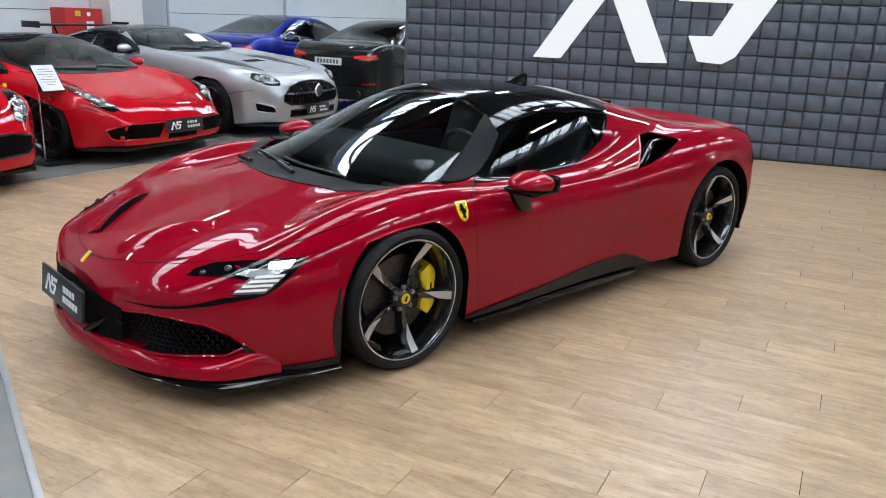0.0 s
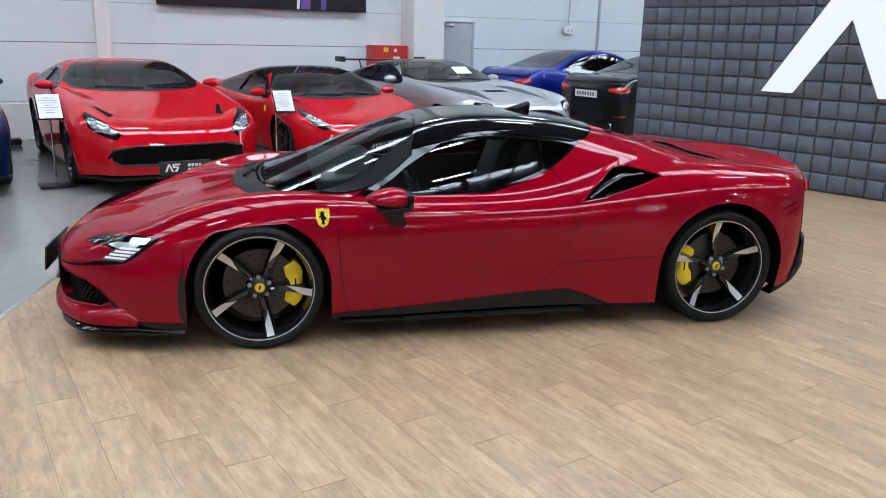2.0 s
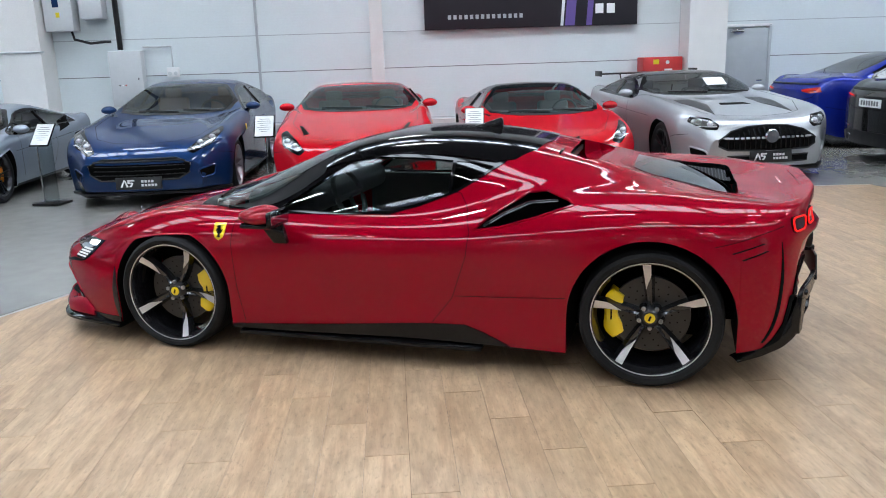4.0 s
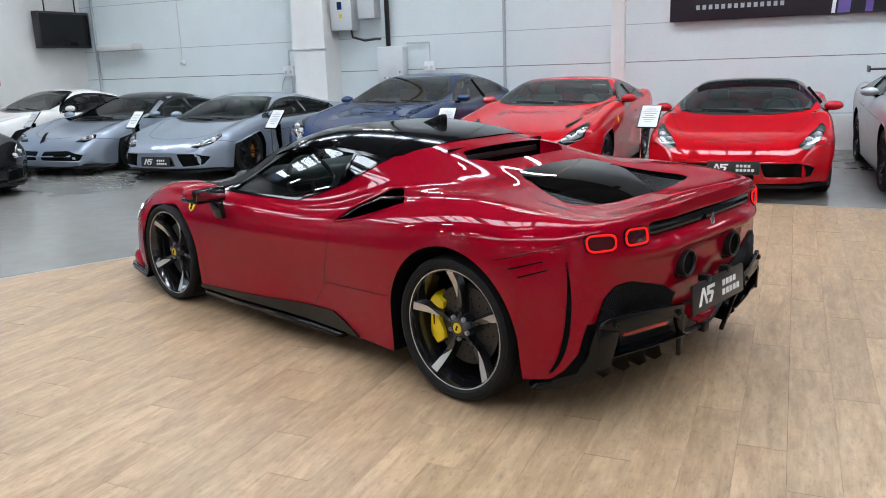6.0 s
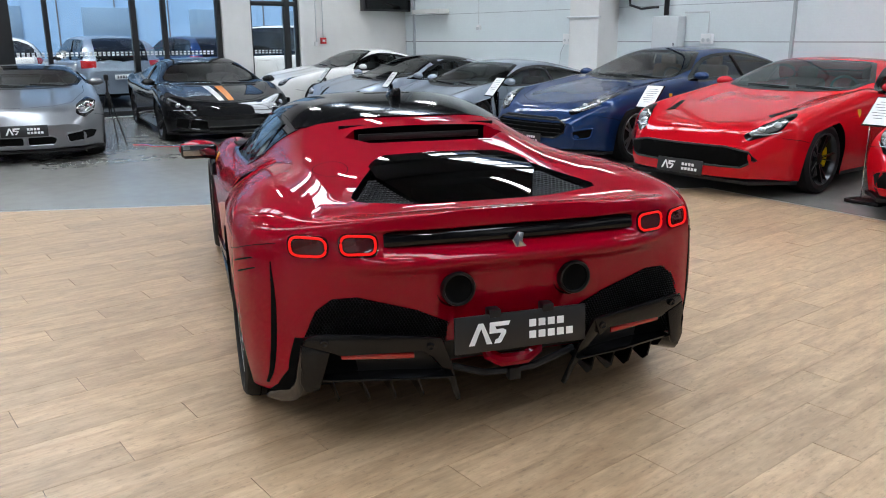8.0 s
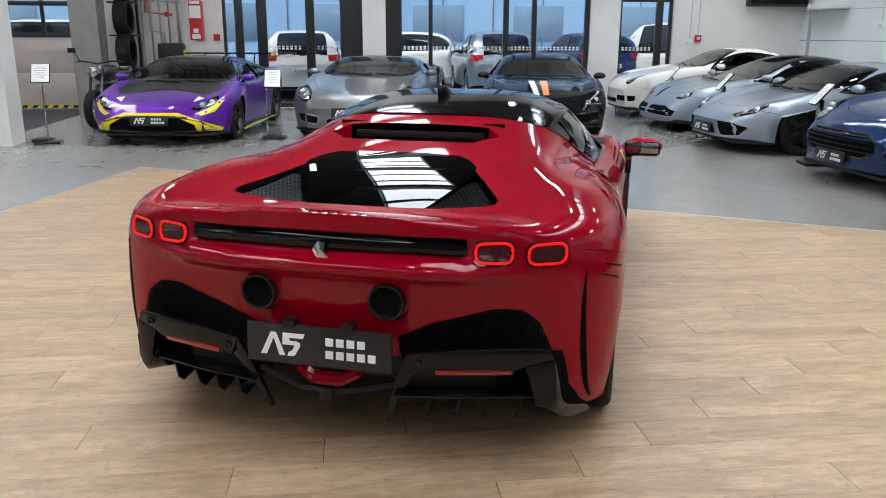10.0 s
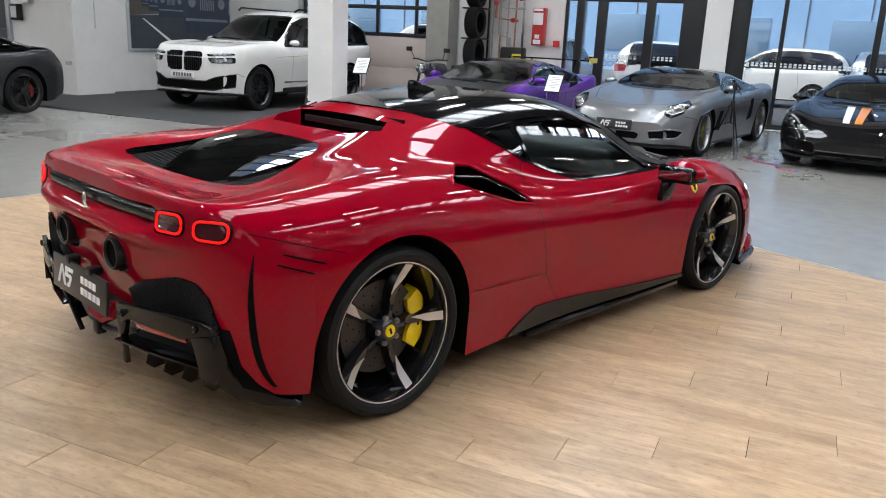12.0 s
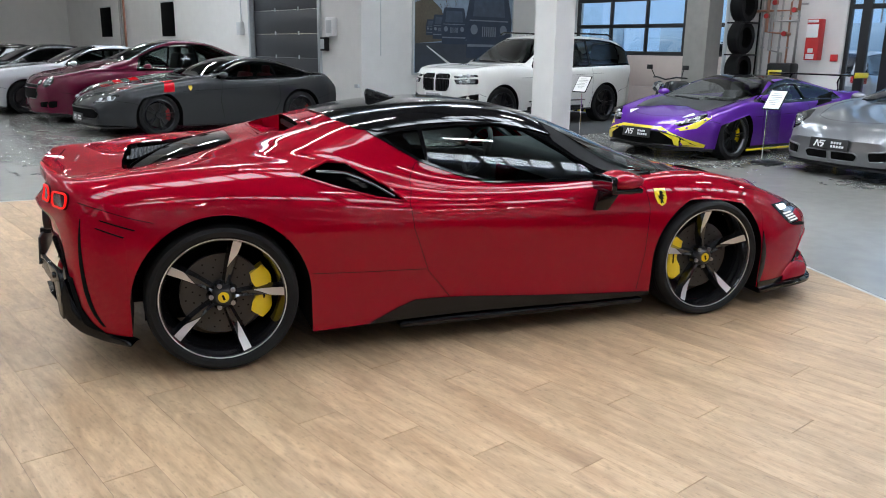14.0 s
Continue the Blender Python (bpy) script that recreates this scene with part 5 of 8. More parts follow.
    refl = part("reflector", bent([(.397, .405), (.644, .407), (.652, .397), (.649, .386), (.397, .384)], .012), REDLENS, hero, "red rear reflector")
    refl.location = (-.016, 0, 0)
    for (ty, tz), (ly, lz) in (((.374, .262), (.348, .189)), ((.475, .26), (.449, .186)), ((.578, .256), (.542, .184)), ((.681, .261), (.652, .181))):
        bm = bmesh.new()
        ex = .05 - .13 * (ty / .75) ** 2
        prof = ((1.74, tz - .02, .0), (2.02 + ex, tz + .04, .0), (2.03 + ex, lz + .025, 1.0), (2.0 + ex, lz, 1.0), (1.93 + ex, lz + .01, 1.0), (1.74, tz - .04, .4))
        a = [bm.verts.new((x, sd * (ty + (ly - ty) * k - .003), z)) for x, z, k in prof]
        b = [bm.verts.new((x, sd * (ty + (ly - ty) * k + .004), z)) for x, z, k in prof]
        bm.faces.new(a)
        bm.faces.new(b[::-1])
        for k in range(6):
            bm.faces.new((a[k], a[(k + 1) % 6], b[(k + 1) % 6], b[k]))
        part("diffuser_fin", bm, GLOSS, hero)
    for by, bz in ((.345, .432), (.71, .455)):
        part("bolt", lathe_bm([(.004, .0), (.008, .010), (.006, .014), (-.01, .014)], 16, "x"), GLOSS, hero).location = (2.155 - .135 * (by / .75) ** 2, sd * by, bz)
part("diffuser", box_bm(.40, 1.42, .05, (1.75, 0, .315), .02), VOID, hero)
part("tow_bar", tube_bm([(2.03, -.27, .315), (2.05, -.20, .30), (2.06, -.11, .273), (2.065, 0, .272), (2.06, .09, .275), (2.05, .19, .30), (2.03, .27, .315)], .014, 8), SATIN, hero)
part("tow_hook", tube_bm([(2.04, -.10, .39), (2.06, -.095, .345), (2.07, -.05, .318), (2.07, .05, .318), (2.06, .10, .345), (2.04, .105, .39)], .026, 8), RED, hero)
part("rear_camera", box_bm(.04, .05, .05, (2.075, 0, .265), .008), SATIN, hero)

# roof fin and mirrors
part("antenna_fin", prism_bm([(.17, 1.165), (.27, 1.195), (.40, 1.236), (.415, 1.232), (.418, 1.20), (.41, 1.14), (.17, 1.14)], .05, "y", -.025, .012), GLOSS, hero, "black shark-fin aerial")
for sd in (-1, 1):
    mir = part("mirror", prism_bm([(-.555, .655), (-.635, .655), (-.73, .78), (-.585, .78)], .036, "y", sd * .955 - .017, .008), GLOSS, hero, "black mirror stalk with red cap")
    bm = bmesh.new()
    bmesh.ops.create_uvsphere(bm, u_segments=28, v_segments=16, radius=1)
    for v in bm.verts:
        x, y, z = v.co
        s = 1.0 - .25 * max(0, -x)
        v.co = (x * .14 * (1 if x < 0 else .68), y * .122 * s, (z * .058 * s) if z > -.45 else -.45 * .058 * s)
    cap_o = part("mirror_cap", bm, RED, mir, "red mirror cap", 50)
    cap_o.location = (-.645, sd * 1.035, .818)
    part("mirror_base", box_bm(.185, .20, .028, (-.645, sd * 1.03, .779), .012), GLOSS, mir)
    part("mirror_frame", box_bm(.026, .215, .080, (-.565, sd * 1.035, .815), .014, 3), GLOSS, mir)
    part("mirror_glass", box_bm(.004, .19, .064, (-.550, sd * 1.035, .818), .0015), MIRROR, mir)


# wheels
def wheel(parent, x, y, r, width, sd, caliper, turn):
    """A wheel with tyre, five forked spokes, disc and caliper; sd tells which way the face looks."""
    hub = part("wheel", lathe_bm([(sd * .010, .0), (sd * .012, .034), (sd * .004, .045), (-sd * .03, .062), (-sd * .06, .07)], 32), RIMDARK, parent, "dark five-spoke alloy wheel with polished tips")
    hub.location = (x, y, r)
    w, R = width / 2, .286
    mid = (r + R) / 2
    half = [(sd * a, b) for a, b in ((-w * .9, R - .02), (-w, mid), (-w * .96, r - .014), (-w * .80, r - .004), (-w * .4, r), (0, r), (w * .4, r), (w * .80, r - .004), (w * .94, r - .013), (w * 1.0, mid), (w * .97, R + .008), (w * .90, R + .001), (w * .86, R - .006))]
    off = -sd * (w * .9 - .045)
    part("tyre", lathe_bm([(h + off, q) for h, q in half], 72), RUBBER, hub, "black low-profile tyre")
    for k in range(-3, 4):
        if k:
            part("tread_groove", lathe_bm([(off + k * w * .2 - .003, r + .0006), (off + k * w * .2 + .003, r + .0006)], 48), VOID, hub)
    part("rim", lathe_bm([(off + sd * (w * .88), R - .003), (off + sd * (w * .86), R - .012), (off + sd * (w * .6), R - .028), (off, R - .036), (off - sd * w * .8, R - .03)], 64), RIMGLOSS, hub)
    part("rim_lip", lathe_bm([(off + sd * (w * .87), R - .001), (off + sd * (w * .895), R - .003), (off + sd * (w * .885), R - .0075)], 72), RIMCUT, hub)
    lip = off + sd * (w * .86)
    for k in range(5):
        a = math.pi / 2 + k * 2 * math.pi / 5 - sd * 0 + radians(turn)
        bm = bmesh.new()
        rows = []

        def line(f):
            """Height, reach and side step of the spoke's middle at f, and half the width of its face."""
            h = sd * -.012 + (lip - sd * .004 + sd * .012) * (f**1.3) - sd * .030 * math.sin(math.pi * f) * .7
            return h, .045 + (R - .008 - .045) * f, .022 * f * sd, .009 + .0105 * f
        for f in np.linspace(0, 1, 10):
            h, q, tw, wf = line(f)
            wb, dip = wf + .010 + .008 * f, .008 * max(0, 1 - 1.7 * f)
            rows.append([bm.verts.new((tw + u, v, q)) for u, v in ((-wb, h - sd * .034), (-wf, h), (0, h - sd * dip), (wf, h), (wb, h - sd * .034), (wb * .7, h - sd * .055), (-wb * .7, h - sd * .055))])
        for u, v in zip(rows, rows[1:]):
            for i in range(7):
                bm.faces.new((u[i], u[(i + 1) % 7], v[(i + 1) % 7], v[i]))
        bmesh.ops.rotate(bm, cent=(0, 0, 0), matrix=Matrix.Rotation(math.pi / 2 - a, 3, "Y"), verts=bm.verts)
        sp = part("spoke", bm, RIMGLOSS, hub, "", 25)
        bm = bmesh.new()
        prev = None
        for f in np.linspace(.40, 1, 10):
            h, q, tw, wf = line(f)
            g = min(1, .06 + 1.9 * (f - .40) / .6)
            cur = [bm.verts.new((tw + sd * wf * 1.02, h + sd * .0014, q)), bm.verts.new((tw + sd * wf * (1.02 - 2.04 * g), h + sd * .0014, q))]
            cur += [bm.verts.new((v.co.x, v.co.y - sd * .004, q)) for v in cur[::-1]]
            if prev:
                for i in range(4):
                    bm.faces.new((prev[i], prev[(i + 1) % 4], cur[(i + 1) % 4], cur[i]))
            prev = cur
        bmesh.ops.rotate(bm, cent=(0, 0, 0), matrix=Matrix.Rotation(math.pi / 2 - a, 3, "Y"), verts=bm.verts)
        part("polished_tip", bm, RIMCUT, sp, "diamond-cut silver spoke tip", 30)
        nut = part("wheel_bolt", lathe_bm([(sd * .006, .0), (sd * .006, .0055), (sd * .002, .0058), (sd * .002, .0075), (sd * .005, .0085), (sd * .004, .0105), (sd * -.02, .0115)], 16), RIMSILVER, hub)
        an = a + math.pi / 5
        nut.location = (.053 * math.cos(an), sd * .004, .053 * math.sin(an))
        valley = part("hub_web", lathe_bm([(sd * -.002, .0), (sd * -.004, .014), (sd * -.03, .022)], 16), RIMGLOSS, hub)
        valley.location = (.053 * math.cos(an), sd * .0, .053 * math.sin(an))
    part("hub_cap", lathe_bm([(sd * .016, .0), (sd * .015, .024), (sd * .006, .028)], 28), YELLOW, hub, "yellow hub cap")
    part("cap_mark", box_bm(.010, .003, .026, (0, sd * .017, 0), .001, 1, None, pose(0, 0, 0, 0, 20, 0)), VOID, hub)
    part("brake_disc", lathe_bm([(-sd * .055, .06), (-sd * .055, .19), (-sd * .085, .19), (-sd * .085, .06)], 48), DISC, hub, "drilled steel brake disc")
    bm = bmesh.new()
    for k in range(48):
        ra, aa = .10 + .032 * (k % 3), k * 2 * math.pi / 48
        bm.faces.new([bm.verts.new((ra * math.cos(aa) + .0045 * math.cos(h), -sd * .0542, ra * math.sin(aa) + .0045 * math.sin(h))) for h in np.linspace(0, 2 * math.pi, 7)[:-1]])
    part("disc_drilling", bm, VOID, hub)
    bm = bmesh.new()
    rows = []
    for f in np.linspace(-.62, .62, 13):
        a = f + (0 if caliper > 0 else math.pi)
        bulge = .004 * math.cos(f * 9)
        rows.append([bm.verts.new((q * math.cos(a), h * sd, q * math.sin(a))) for h, q in ((-.035, .150 + bulge * 2), (-.028, .163), (-.028, .208), (-.04, .226 - bulge * 2), (-.10, .226), (-.10, .150))])
    for u, v in zip(rows, rows[1:]):
        for i in range(6):
            bm.faces.new((u[i], u[(i + 1) % 6], v[(i + 1) % 6], v[i]))
    bm.faces.new(rows[0])
    bm.faces.new(rows[-1])
    cal = part("caliper", bm, YELLOW, hub, "yellow brake caliper", 30)
    part("caliper_mark", box_bm(.008, .003, .06, (caliper * .186, -sd * .0265, 0), .001), VOID, cal)
    return hub


for sd in (-1, 1):
    wheel(hero, -1.325, sd * .905, .334, .255, sd, 1, -30 if sd < 0 else 0)
    wheel(hero, 1.325, sd * .905, .345, .315, sd, -1, 0 if sd < 0 else 20)

# cabin
part("dashboard", box_bm(.42, 1.25, .16, (-.78, 0, .80), .06, 4), LEATHER, hero)
part("cabin_floor", box_bm(1.6, 1.2, .05, (-.1, 0, .28), .02), LEATHER, hero)
part("bulkhead", box_bm(.06, 1.15, .62, (.52, 0, .68), .03, 2, None, pose(0, 0, 0, 0, 12, 0)), LEATHER, hero)
part("tunnel", box_bm(1.1, .24, .26, (-.1, 0, .48), .05, 3), LEATHER, hero)
for sd in (-1, 1):
    seat = part("seat", box_bm(.52, .46, .16, (-.05, sd * .37, .43), .05, 3), LEATHER, hero, "black leather sports seat")
    part("backrest", box_bm(.13, .46, .62, (.30, sd * .37, .72), .055, 4, None, pose(0, 0, 0, 0, 20, 0)), LEATHER, seat)
    part("headrest", box_bm(.09, .24, .16, (.37, sd * .37, 1.0), .04, 3, None, pose(0, 0, 0, 0, 15, 0)), LEATHER, seat)
    part("door_card", box_bm(1.15, .04, .42, (-.18, sd * .76, .58), .02), LEATHER, hero)
wheel_b = bmesh.new()
tube_bm([(.0, .175 * math.cos(k * math.pi / 14), .16 * math.sin(k * math.pi / 14)) for k in range(28)], .016, 8, True, wheel_b)
for k in (-1, 1):
    tube_bm([(0, 0, 0), (0, k * .17, 0)], .014, 6, False, wheel_b)
tube_bm([(0, 0, 0), (0, 0, -.15)], .014, 6, False, wheel_b)
stw = part("steering_wheel", wheel_b, LEATHER, hero, "black steering wheel")
stw.location, stw.rotation_euler = (-.44, -.37, .82), (0, radians(-22), 0)


# dealer plates: the mark drawn as slanting shapes, the words as bars
def mark_polys(h):
    """The dealer's slanting mark as four outlines, h high, from its left foot."""
    five = [(1.02, 1.0), (2.02, 1.0), (1.93, .80), (1.28, .80), (1.34, .66), (1.66, .66), (1.80, .58), (1.80, .44), (1.58, .06), (1.50, 0), (1.22, 0), (1.30, .19), (1.42, .22), (1.56, .44), (1.52, .48), (1.0, .48), (1.0, .55)]
    return [[(0, 0), (.27 * h, 0), (.70 * h, 1.0 * h), (.47 * h, 1.0 * h)], [(.58 * h, .82 * h), (.70 * h, 1.0 * h), (1.12 * h, 0), (.86 * h, 0)], [(a * h, b * h) for a, b in five]]


def dealer_plate(w, h, name="number_plate"):
    """A black plate: mesh in its own frame, facing -x, with mark and bars as sub-parts."""
    pl = part(name, box_bm(.012, w, h, (0, 0, 0), .003), PLATE, None, "black dealer plate with white mark")
    s = h * .58

    def lay(poly):
        # seen from the front, left is +y
        return prism_bm([(w * .40 - a, b - s * .5) for a, b in poly], .002, "x", -.0085)
    for poly in mark_polys(s):
        part("mark", lay(poly), INK, pl)
    for k, (x0, ln) in enumerate(((0, 4), (0, 5))):
        for i in range(ln):
            b0 = -w * .055 - i * w * .072
            part("letter_bar", box_bm(.002, w * .052, h * .20, (-.0075, b0 - w * .026, h * (.15 - .32 * k))), INK, pl)
    return pl


pl = dealer_plate(.52, .138)
pl.parent = hero
pl.matrix_basis = pose(-2.512, 0, .355, 0, 6, 0)
part("plate_bracket", box_bm(.09, .16, .05, (-2.46, 0, .345), .01), SATIN, hero)
pl2 = copy_thing(pl, pose(2.14, 0, .463, 0, 4, 180))
for sd in (-1, 1):
    part("plate_clip", box_bm(.05, .045, .03, (2.122, sd * .105, .535), .005), SATIN, hero)


# ---- other cars ----
SPOKES = {}
SHELLS = {}


def wheel_set(r, width, rim, cal, spokes=5):
    """Meshes of one plain alloy wheel, face to -y, made once for each kind."""
    key = (r, width, rim.name, cal.name if cal else "", spokes)
    if key in SPOKES:
        return SPOKES[key]
    w, R = width / 2, r * .74
    made = []

    def keep(nm, bm, mat, smooth=35):
        me = bpy.data.meshes.new(nm)
        bmesh.ops.recalc_face_normals(bm, faces=bm.faces)
        bm.to_mesh(me)
        bm.free()
        me.materials.append(mat)
        me.shade_smooth()
        me.set_sharp_from_angle(angle=radians(smooth))
        made.append((nm, me))
    keep("tyre", lathe_bm([(w * .9, R - .02), (w, R + .04), (w * .8, r - .006), (0, r), (-w * .8, r - .006), (-w, r - .045), (-w * .95, R + .01), (-w * .88, R - .004)], 40), RUBBER)
    keep("rim", lathe_bm([(-w * .92, R + .002), (-w * .95, R - .004), (-w * .88, R - .014), (-w * .5, R - .03), (w * .7, R - .03)], 40), rim)
    bm = bmesh.new()
    for k in range(spokes):
        a = k * 2 * math.pi / spokes
        for s in (-1, 1):
            c, d = a + s * .10, a + s * .17
            P = [Vector((q * math.cos(u + e), h, q * math.sin(u + e))) for q, u, h in ((.04, c, -w * .55), (R - .012, d, -w * .86)) for e in (-.028 if q > .1 else -.16, .028 if q > .1 else .16)]
            f = [bm.verts.new(v) for v in P]
            g = [bm.verts.new(v + Vector((0, .03, 0))) for v in P]
            for i, j in ((0, 1), (1, 3), (3, 2), (2, 0)):
                bm.faces.new((f[i], f[j], g[j], g[i]))
            bm.faces.new((f[0], f[1], f[3], f[2]))
    keep("spokes", bm, rim, 20)
    keep("hub_cap", lathe_bm([(-w * .62, 0), (-w * .60, .05), (-w * .3, .06)], 20), rim)
    keep("brake_disc", lathe_bm([(-w * .2, .05), (-w * .2, R * .78), (-w * .05, R * .78)], 32), DISC)
    bm = bmesh.new()
    rows = []
    for t in np.linspace(-.5, .5, 7):
        rows.append([bm.verts.new((q * math.cos(t), h, q * math.sin(t))) for h, q in ((-w * .3, R * .55), (-w * .34, R * .8), (-w * .1, R * .86), (0, R * .55))])
    for u, v in zip(rows, rows[1:]):
        for i in range(4):
            bm.faces.new((u[i], u[(i + 1) % 4], v[(i + 1) % 4], v[i]))
    keep("caliper", bm, cal or RIMDARK)
    SPOKES[key] = made
    return made


def interp(knots, x):
    return float(smooth_rows(np.array([k[0] for k in knots], float), [[k[1] for k in knots]], np.array([x]), .06)[0, 0])


def road_car(name, label, paint_m, top, L0, L1, W, belt, axle, r=.34, cabin=(-.6, 1.5), header=(.1, .8), roof_m=None, lamps=(), dark=(), tails=(), rim=None, cal=None, plate=.40, seat=None, roofw=.66, low=.13, crest=.03, group="parked cars in the hall", glassm=None, extras=None, rearplate=0, nose=.30, tail=.22, sill=.16, category="car", lens=None, lensk=(.82, .66)):
    """A road car, front to -x: `top` is its middle line, `cabin` where the glass starts and ends,
    `header` where the roof sheet starts and ends; lamps, dark and tails are outlines for one half."""
    t = thing(name, label, category, group)
    half = W / 2
    xs = sorted({L0, L0 + .04, L0 + .12, L0 + .25, L0 + .45, L0 + .7, L1 - .7, L1 - .4, L1 - .2, L1 - .07, L1, *np.linspace(L0 + .95, L1 - .95, 9).round(3).tolist()})
    sts = []
    for x in xs:
        zt = interp(top, x)
        uf, ur = max(0, (L0 + .75 - x) / .75), max(0, (x - L1 + .6) / .6)
        w = half * (1 - nose * uf**2.4) * (1 - tail * ur**2.4)
        zb = min(belt + .03 * max(0, x), zt)
        g = min(1, max(0, (zt - zb - .02) / .12))
        wr = half * (1 - (1 - roofw) * min(1, max(0, zt - zb) / .36))
        cr = crest * min(1, max(0, (x - L0) / .7)) * min(1, max(0, (L1 - x) / .5))
        hz = min(zt, belt)
        hood_y = [0, .35 * w, .6 * w, .74 * w, .86 * w, .95 * w, w]
        hood_z = [zt, zt + .002, zt - .004, zt + cr * .6, zt + cr, zt - .035 + cr, zt - .16]
        cab_y = [0, .45 * wr, .84 * wr, wr, .90 * half, .965 * half, half]
        cab_z = [zt, zt - .008, zt - .03, zt - .085, zb, zb - .045, zb - .17]
        y = [a * (1 - g) + b * g for a, b in zip(hood_y, cab_y)] + [w * .995, w * .975, w * .955]
        z = [a * (1 - g) + b * g for a, b in zip(hood_z, cab_z)]
        zlow = sill + .04 * uf + .10 * ur
        z += [z[6] * .62 + zlow * .38, z[6] * .28 + zlow * .72, zlow]
        sts.append((x, y, z))

    def ends(V):
        """Bumpers that bow in plan and draw in towards the ground."""
        V = V.copy()
        x, y, z = V[:, 0], np.abs(V[:, 1]) / half, V[:, 2]
        f, b = smooth01((L0 + .55 - x) / .5), smooth01((x - L1 + .5) / .45)
        under = np.clip((.36 - z) / .2, 0, 1) ** 2
        V[:, 0] = x + f * (.26 * y**2.2 + .05 * under) - b * (.16 * y**2.2 + .08 * under)
        return V
    bd = Body(sts, [(a, r, r + .045) for a in axle], per=6, step=.05, sigma=.05, shape=ends, fair=2)
    c0, c1 = cabin
    h0, h1 = header

    def wy(x, f):
        zt = interp(top, x)
        zb = min(belt + .03 * max(0, x), zt)
        return f * half * (1 - (1 - roofw) * min(1, max(0, zt - zb) / .36)) * (.90 if zt - zb < .1 else 1)
    ws = both([(c0 + .02, 0), (c0 + .05, wy(c0 + .1, .45)), (c0 + .17, wy(c0 + .2, .82)), ((c0 + h0) / 2 + .03, wy((c0 + h0) / 2, .90)), (h0 + .02, wy(h0, .80)), (h0, 0)])
    rw = both([(h1, 0), (h1, wy(h1, .72)), ((h1 + c1) / 2, wy((h1 + c1) / 2, .76)), (c1 - .06, wy(c1 - .08, .66)), (c1, 0)])
    side, n = [], 8
    xa, xb = c0 + .28, c1 - .22
    for k in range(n + 1):
        x = xa + (xb - xa) * k / n
        side.append((x, belt + .03 * max(0, x) + .012))
    for k in range(n + 1):
        x = xb - .04 + (xa + .10 - xb + .04) * k / n
        side.append((x, max(belt + .03 * max(0, x) + .03, interp(top, x) - .115)))
    hl = [("z", 1, ws), ("z", 1, rw), ("y", 1, side), ("y", -1, side)]
    add("body", bd.mesh(hl), paint_m, t)
    skin = bd.V[:bd.n * bd.m].reshape(bd.n, bd.m, 3)
    ed = skin[:, -1]
    SHELLS[t.name] = bd
    vs, fs = [], []
    for i, (x, y, z) in enumerate(ed):
        vs += [(x, y, z), (x, min(y, half * .55), z), (x, -min(y, half * .55), z), (x, -y, z)]
        if i:
            a, b = 4 * i - 4, 4 * i
            fs += [(a, b, b + 1, a + 1), (a + 2, b + 2, b + 3, a + 3), (a + 1, b + 1, b + 2, a + 2)]
    add("underbody", mesh_of(vs, fs, False), VOID, t)
    gm = glassm or TINTED
    add("windshield", patch(bd, "z", 1, ws, .004, 0, .07), gm, t)
    add("rear_window", patch(bd, "z", 1, rw, .004, 0, .07), gm, t)
    add("screen_trim", patch(bd, "z", 1, widened(ws, .05), .0025, .002, .05, (widened(ws, -.012),)), GLOSS, t)
    add("screen_trim", patch(bd, "z", 1, widened(rw, .04), .0025, .002, .05, (widened(rw, -.012),)), GLOSS, t)
    cowl = [(c0 - .045, -wy(c0 + .1, .40)), (c0 - .055, 0), (c0 - .045, wy(c0 + .1, .40)), (c0 + .07, wy(c0 + .2, .74)), (c0 + .045, wy(c0 + .1, .40)), (c0 + .018, 0), (c0 + .045, -wy(c0 + .1, .40)), (c0 + .07, -wy(c0 + .2, .74))]
    add("cowl", patch(bd, "z", 1, cowl, .003, .004, .05), SATIN, t)
    for k in (-1, 1):
        wl = [bd.cast("z", 1, c0 + .05 + .07 * f, half * (.30 * k - .36 + .55 * f))[0] for f in (0, .5, 1)]
        part("wiper", tube_bm([v + Vector((0, 0, .012)) for v in wl], .008, 5), SATIN, t)
    for s in (-1, 1):
        add("side_window", patch(bd, "y", s, side, .004, 0, .07), gm, t)
        bx = xa + (xb - xa) * .58
        add("window_trim", patch(bd, "y", s, widened(side, .034), .0025, .002, .05, (widened(side, -.008),)), GLOSS, t)
        part("door_handle", box_bm(.20, .018, .022, (bx - .16, bd.cast("y", s, bx - .16, belt - .13)[0].y, belt - .13), .007), paint_m, t)
        part("pillar", tube_bm([bd.cast("y", s, bx, belt + .03)[0] + Vector((0, s * .005, 0)), bd.cast("y", s, bx - .02, interp(top, bx) - .12)[0] + Vector((0, s * .005, 0))], .022, 6), GLOSS, t)
        for lp in lamps:
            o = [(s * a, b) for a, b in rounded(lp, .022, 3)]
            hd = add("headlight", patch(bd, "x", -1, o, .006, .01, .04), GLOSS, t)
            cy, cz = sum(a for a, b in o) / len(o), sum(b for a, b in o) / len(o)
            inner = [(cy + (a - cy) * lensk[0], cz + (b - cz) * lensk[1]) for a, b in o]
            add("lens", patch(bd, "x", -1, inner, .008, .002, .03), lens or LAMPBED, hd)
            wide = max(a for a, b in o) - min(a for a, b in o)
            tall = max(b for a, b in o) - min(b for a, b in o)
            rad = min(.042, .20 * tall + .10 * wide)
